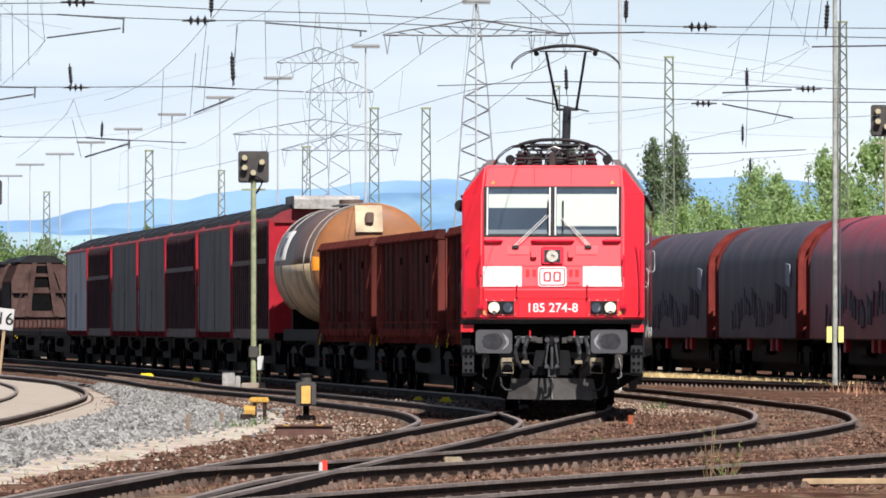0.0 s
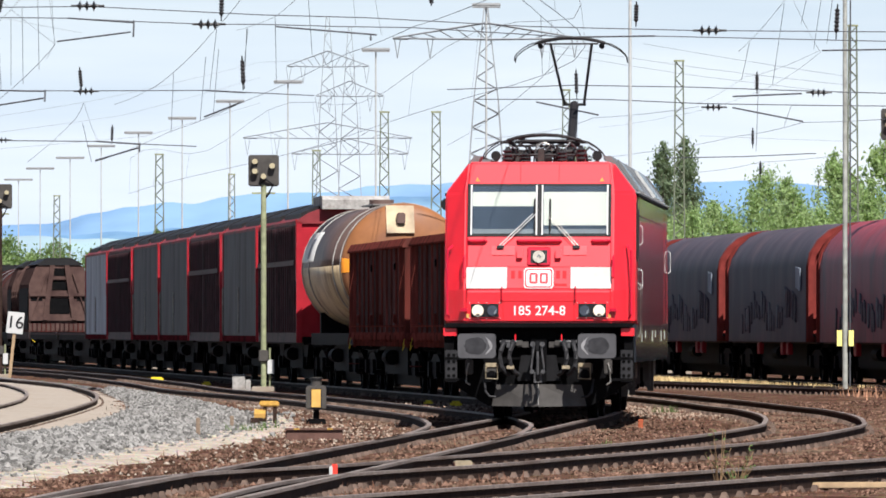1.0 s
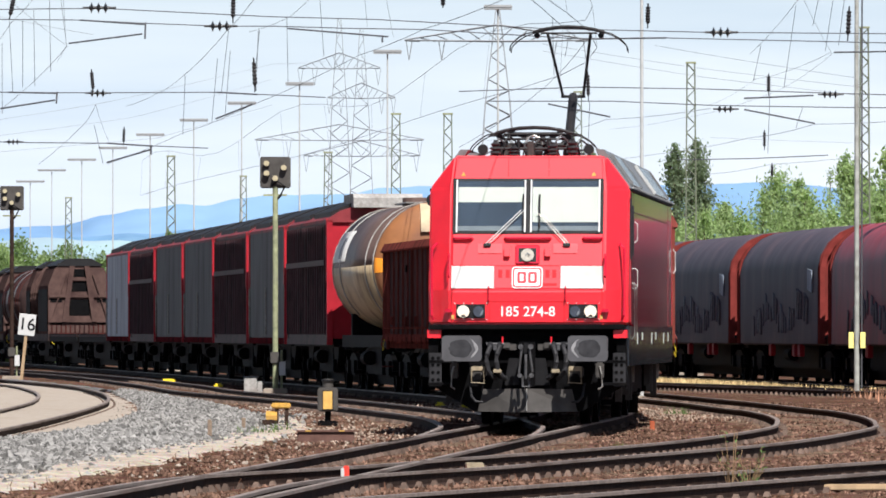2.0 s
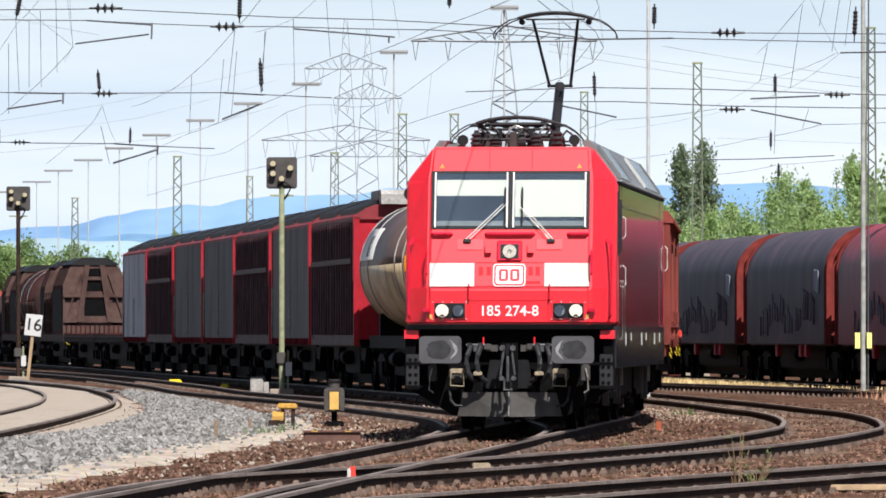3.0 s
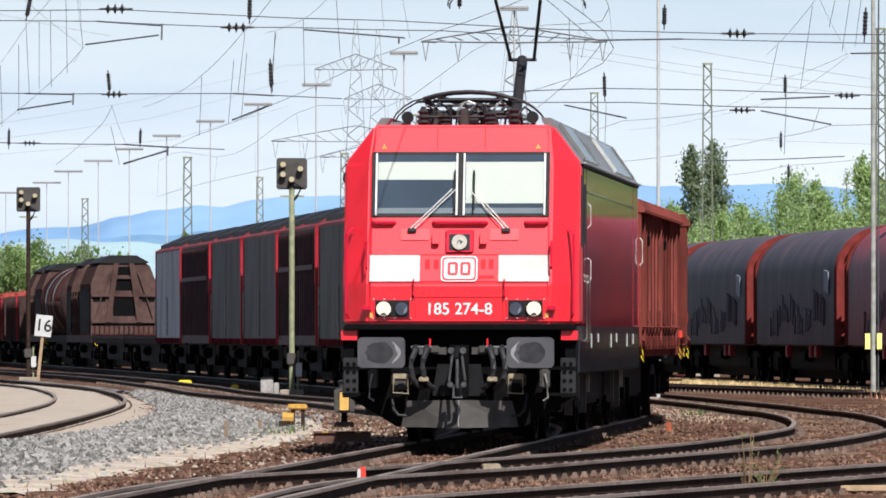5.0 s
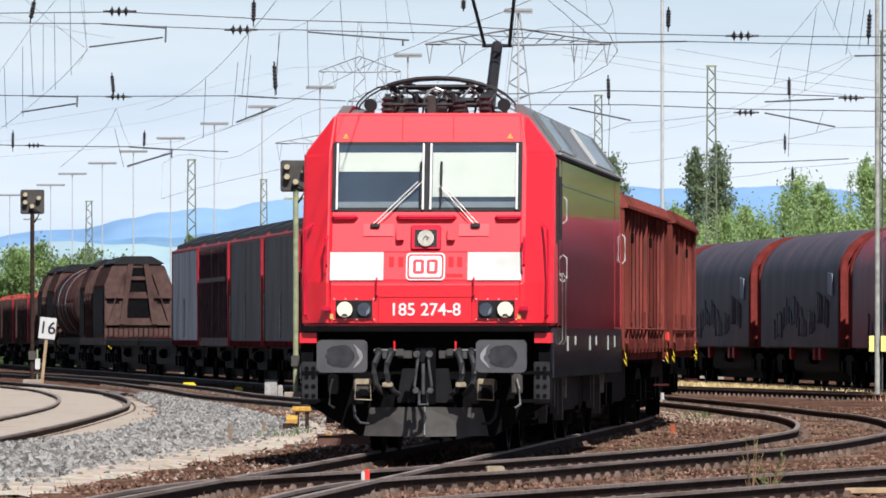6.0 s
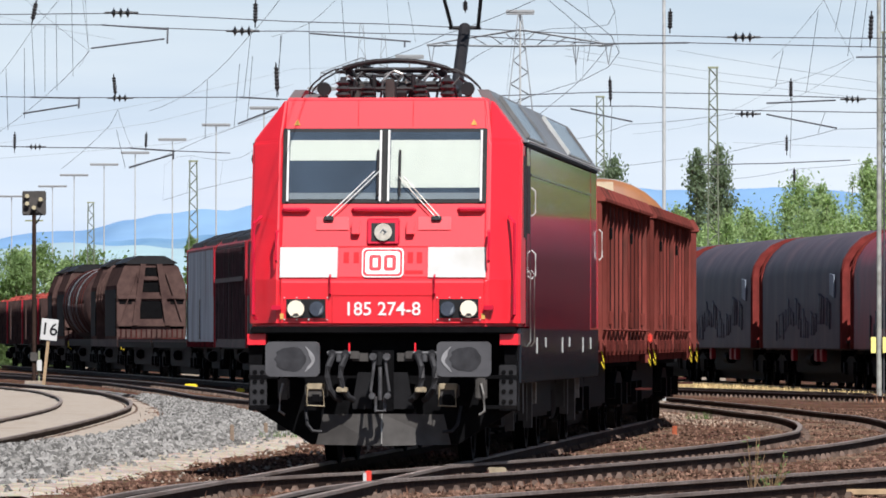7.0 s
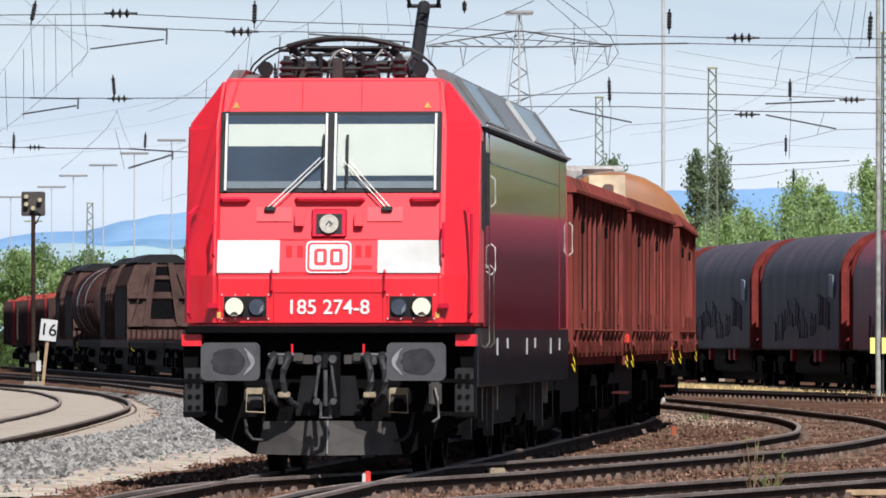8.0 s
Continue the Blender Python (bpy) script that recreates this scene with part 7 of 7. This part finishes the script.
def long_wire(*pts):
    """A wire through the points with a little sag; the far ones belong to the pylon line."""
    far = pts[0][1] >= 300
    w = near_pylon if far else spans[min(spans, key=lambda q: abs(q - pts[len(pts) // 2][1]))]
    ends = [Vector(p) - w.matrix_basis.translation for p in pts]
    for a, b in zip(ends, ends[1:]):
        n = 6
        sag = 0.0015 * (b - a).length
        bm = tube(bmesh.new(), [a.lerp(b, k / n) - Vector((0, 0, sag * 4 * (k / n) * (1 - k / n))) for k in range(n + 1)], 0.000022 * pts[0][1], 5)
        part("conductor" if far else "running_wire", bm, M["farwire"] if far else M["wire"], w)


cross_wire(152, (-8.89, 6.94), (-6.13, 6.92), (-4.93, 6.86), (-3.6, 6.81), (-2.68, 6.81), (-1.25, 6.77), (0.08, 6.75), (2.9, 6.58), (4.36, 6.6), (7.95, 6.52), (9.24, 6.49))
cross_wire(152, (-8.89, 7.1), (-5.76, 7.13), (-2.68, 6.98), (-0.79, 6.93), (2.19, 6.77), (5.14, 6.7), (9.24, 6.67))
cross_wire(197, (-11.52, 6.93), (-9.61, 6.9), (-8.48, 6.89), (-7.14, 6.89), (-4.78, 6.9), (-2.22, 6.78))
cross_wire(197, (0.89, 6.92), (3.79, 7.02), (6.5, 6.98), (9.23, 6.89), (11.97, 6.81))
cross_wire(255, (-14.13, 7.09), (-11.9, 7.03), (-9.43, 7.01), (-8.12, 6.93), (-6.42, 6.86))
cross_wire(255, (1.99, 8.28), (5.79, 8.28), (8.91, 8.15), (12.8, 8.09), (15.5, 8.07))
steady_arm(152, -6.13, 6.92, -4.95, 6.83)
steady_arm(152, -6.33, 6.5, -5.0, 6.66)
steady_arm(152, -4.95, 6.87, -4.95, 6.58)
steady_arm(197, -9.61, 6.9, -8.48, 6.87)
steady_arm(197, -9.79, 6.52, -8.51, 6.71)
steady_arm(197, -8.48, 6.9, -8.48, 6.64)
steady_arm(255, -9.43, 7.01, -8.12, 6.92)
steady_arm(255, -9.47, 6.43, -8.12, 6.82)
steady_arm(255, -8.13, 6.95, -8.13, 6.69)
steady_arm(197, -4.75, 6.9, -3.8, 6.84)
steady_arm(197, -4.78, 6.28, -3.92, 6.61)
steady_arm(152, -2.4, 6.77, -0.58, 6.61)
steady_arm(152, -0.69, 6.61, -0.69, 6.52)
steady_arm(152, 2.9, 6.58, 4.41, 6.59)
steady_arm(197, 7.54, 6.76, 9.14, 6.82)
steady_arm(197, 2.97, 6.63, 4.41, 6.32)
steady_arm(197, 7.54, 6.5, 9.17, 6.17)
steady_arm(152, 7.43, 6.34, 9.24, 6.36)
cross_wire(255, (7.73, 6.51), (10.0, 6.55), (12.29, 6.65))
level_insulator(152, -5.78, 7.14)
level_insulator(152, -3.6, 6.81)
level_insulator(197, -7.52, 6.88)
level_insulator(255, -12.28, 7.05)
level_insulator(152, 5.41, 6.7)
level_insulator(197, 7.11, 6.51)
level_insulator(197, 9.56, 6.85)
level_insulator(197, -10.68, 6.43)
hanging_insulator(152, -3.37, 7.37, -3.38, 6.87)
hanging_insulator(197, -7.68, 7.44, -7.63, 6.87)
hanging_insulator(197, -3.89, 7.68, -3.84, 6.93)
hanging_insulator(255, -12.92, 7.51, -12.93, 6.86)
hanging_insulator(255, -8.95, 7.51, -8.97, 6.93)
hanging_insulator(152, -7.31, 7.37, -7.4, 6.93)
hanging_insulator(152, 4.09, 7.22, 4.08, 6.77)
hanging_insulator(197, 3.89, 7.39, 3.91, 6.69)
hanging_insulator(197, 8.11, 7.34, 8.11, 6.82)
hanging_insulator(255, 10.37, 7.42, 10.37, 6.8)
hanging_insulator(152, 7.71, 7.17, 7.68, 6.54)
hanging_insulator(255, 10.6, 6.42, 10.6, 5.92)
hanging_insulator(152, 0.4, 7.37, 0.4, 7.14)
hanging_insulator(197, -3.9, 7.71, -3.87, 6.9)
dropper(152, -7.4, 6.91, -7.41, 5.67)
dropper(152, -7.16, 6.91, -7.23, 5.76)
dropper(152, -6.96, 7.1, -7.01, 5.78)
dropper(152, -6.68, 7.37, -6.72, 6.04)
dropper(152, -7.53, 6.5, -7.6, 5.28)
dropper(152, -7.86, 6.13, -7.9, 5.07)
dropper(197, -5.49, 7.29, -5.59, 5.95)
dropper(197, -4.74, 7.68, -4.91, 6.22)
dropper(197, -4.44, 7.86, -4.6, 6.37)
dropper(152, -3.46, 6.73, -3.62, 5.67)
dropper(197, -7.61, 6.13, -7.46, 5.27)
dropper(152, -2.92, 6.73, -2.98, 6.04)
dropper(152, -2.9, 6.73, -3.0, 6.08)
dropper(152, -2.41, 6.96, -2.41, 5.81)
dropper(152, -1.82, 7.37, -1.76, 6.31)
dropper(152, 2.37, 6.97, 2.42, 5.96)
dropper(152, 6.75, 7.19, 6.6, 5.76)
dropper(152, 6.12, 6.47, 6.04, 5.86)
dropper(197, 8.14, 6.89, 8.15, 5.52)
dropper(152, 7.17, 7.37, 7.12, 6.87)
dropper(152, 7.43, 7.37, 7.35, 6.42)
dropper(152, 7.63, 7.37, 7.59, 6.52)
dropper(197, 3.94, 6.69, 3.92, 5.32)
dropper(152, 2.67, 6.67, 2.62, 6.31)
dropper(197, 8.91, 6.56, 8.81, 6.1)
long_wire((-12.24, 215, 5.73), (-9.96, 190, 5.93), (-7.85, 170, 6.29), (-6.36, 152, 6.45))
long_wire((-6.36, 152, 6.45), (-6.91, 140, 6.89), (-7.48, 128, 7.34))
long_wire((-10.53, 190, 6.59), (-9.43, 180, 6.91), (-7.76, 160, 7.16), (-6.3, 140, 6.98))
long_wire((-5.98, 140, 6.98), (-6.37, 152, 6.47), (-6.88, 160, 6.43))
long_wire((-5.93, 140, 6.98), (-6.38, 152, 6.5))
long_wire((-11.51, 255, 6.39), (-8.93, 225, 6.88), (-7.58, 197, 6.61))
long_wire((-7.58, 197, 6.61), (-9.39, 255, 7.05))
long_wire((-8.02, 230, 7.46), (-6.56, 210, 7.24), (-5.02, 180, 6.8), (-3.51, 152, 6.7), (-2.12, 120, 6.38))
long_wire((-9.47, 255, 6.39), (-6.35, 225, 6.61), (-3.92, 197, 6.61), (-1.24, 170, 6.88), (0.08, 152, 6.77), (1.41, 130, 6.49))
long_wire((-3.66, 180, 7.7), (-2.6, 165, 7.44), (-1.91, 150, 7.29))
long_wire((-0.58, 140, 6.89), (-0.49, 152, 6.61))
long_wire((-0.93, 140, 6.89), (-0.96, 152, 6.8))
long_wire((1.13, 250, 6.78), (2.74, 190, 6.78), (2.95, 152, 6.51), (1.95, 135, 6.47), (1.51, 128, 6.5))
long_wire((2.35, 300, 8.12), (4.35, 270, 7.66), (5.25, 240, 7.35), (7.2, 210, 6.87))
long_wire((3.34, 300, 6.93), (5.06, 280, 6.92), (7.2, 260, 6.78), (8.95, 230, 6.6), (9.31, 200, 6.23), (10.94, 180, 5.87))
long_wire((10.29, 300, 6.93), (11.22, 270, 6.68), (13.08, 250, 6.53))
long_wire((5.86, 130, 6.49), (7.4, 152, 6.31), (8.11, 195, 6.83), (7.44, 240, 7.39), (6.04, 270, 7.8))
long_wire((7.01, 180, 7.24), (6.31, 140, 6.89))
long_wire((7.38, 152, 6.34), (7.92, 200, 7.3), (8.49, 250, 8.02))
long_wire((-26.2, 500, 13.71), (-19.39, 520, 15.46), (-9.89, 560, 19.09), (-6.52, 580, 19.9))
long_wire((-26.2, 500, 12.8), (-17.81, 520, 14.52), (-9.89, 560, 18.08))
long_wire((8.66, 600, 21.79), (18.93, 580, 19.47), (29.3, 560, 17.55))
long_wire((8.66, 600, 21.29), (18.93, 580, 18.9), (29.3, 560, 17.0))
long_wire((16.61, 600, 21.69), (29.3, 560, 18.11))
long_wire((-15.72, 300, 12.69), (-12.41, 320, 12.58))
long_wire((13.72, 400, 10.53), (20.93, 400, 10.26))
long_wire((-31.44, 600, 14.01), (-18.74, 600, 15.1), (-10.59, 600, 17.46))

# the running wires over the train's own line
run = thing("contact_line", "contact wire and carrier wire above the train's track", "overhead line")
ys = [60 + 8 * k for k in range(32)]
part("contact_wire", tube(bmesh.new(), [(path_x(y) + 0.25 * math.sin(y * 0.06), y, 6.29) for y in ys], 0.006, 5), M["wire"], run)
part("carrier_wire", tube(bmesh.new(), [(path_x(y) + 0.1 * math.sin(y * 0.06), y, 7.35 + 0.35 * math.cos(y * math.tau / 60)) for y in ys], 0.005, 5), M["wire"], run)
for y in ys[1::2]:
    part("dropper", rods([((path_x(y) + 0.25 * math.sin(y * 0.06), y, 6.29), (path_x(y) + 0.1 * math.sin(y * 0.06), y, 7.35 + 0.35 * math.cos(y * math.tau / 60)))], 0.0025, 4), M["wire"], run)

motions()
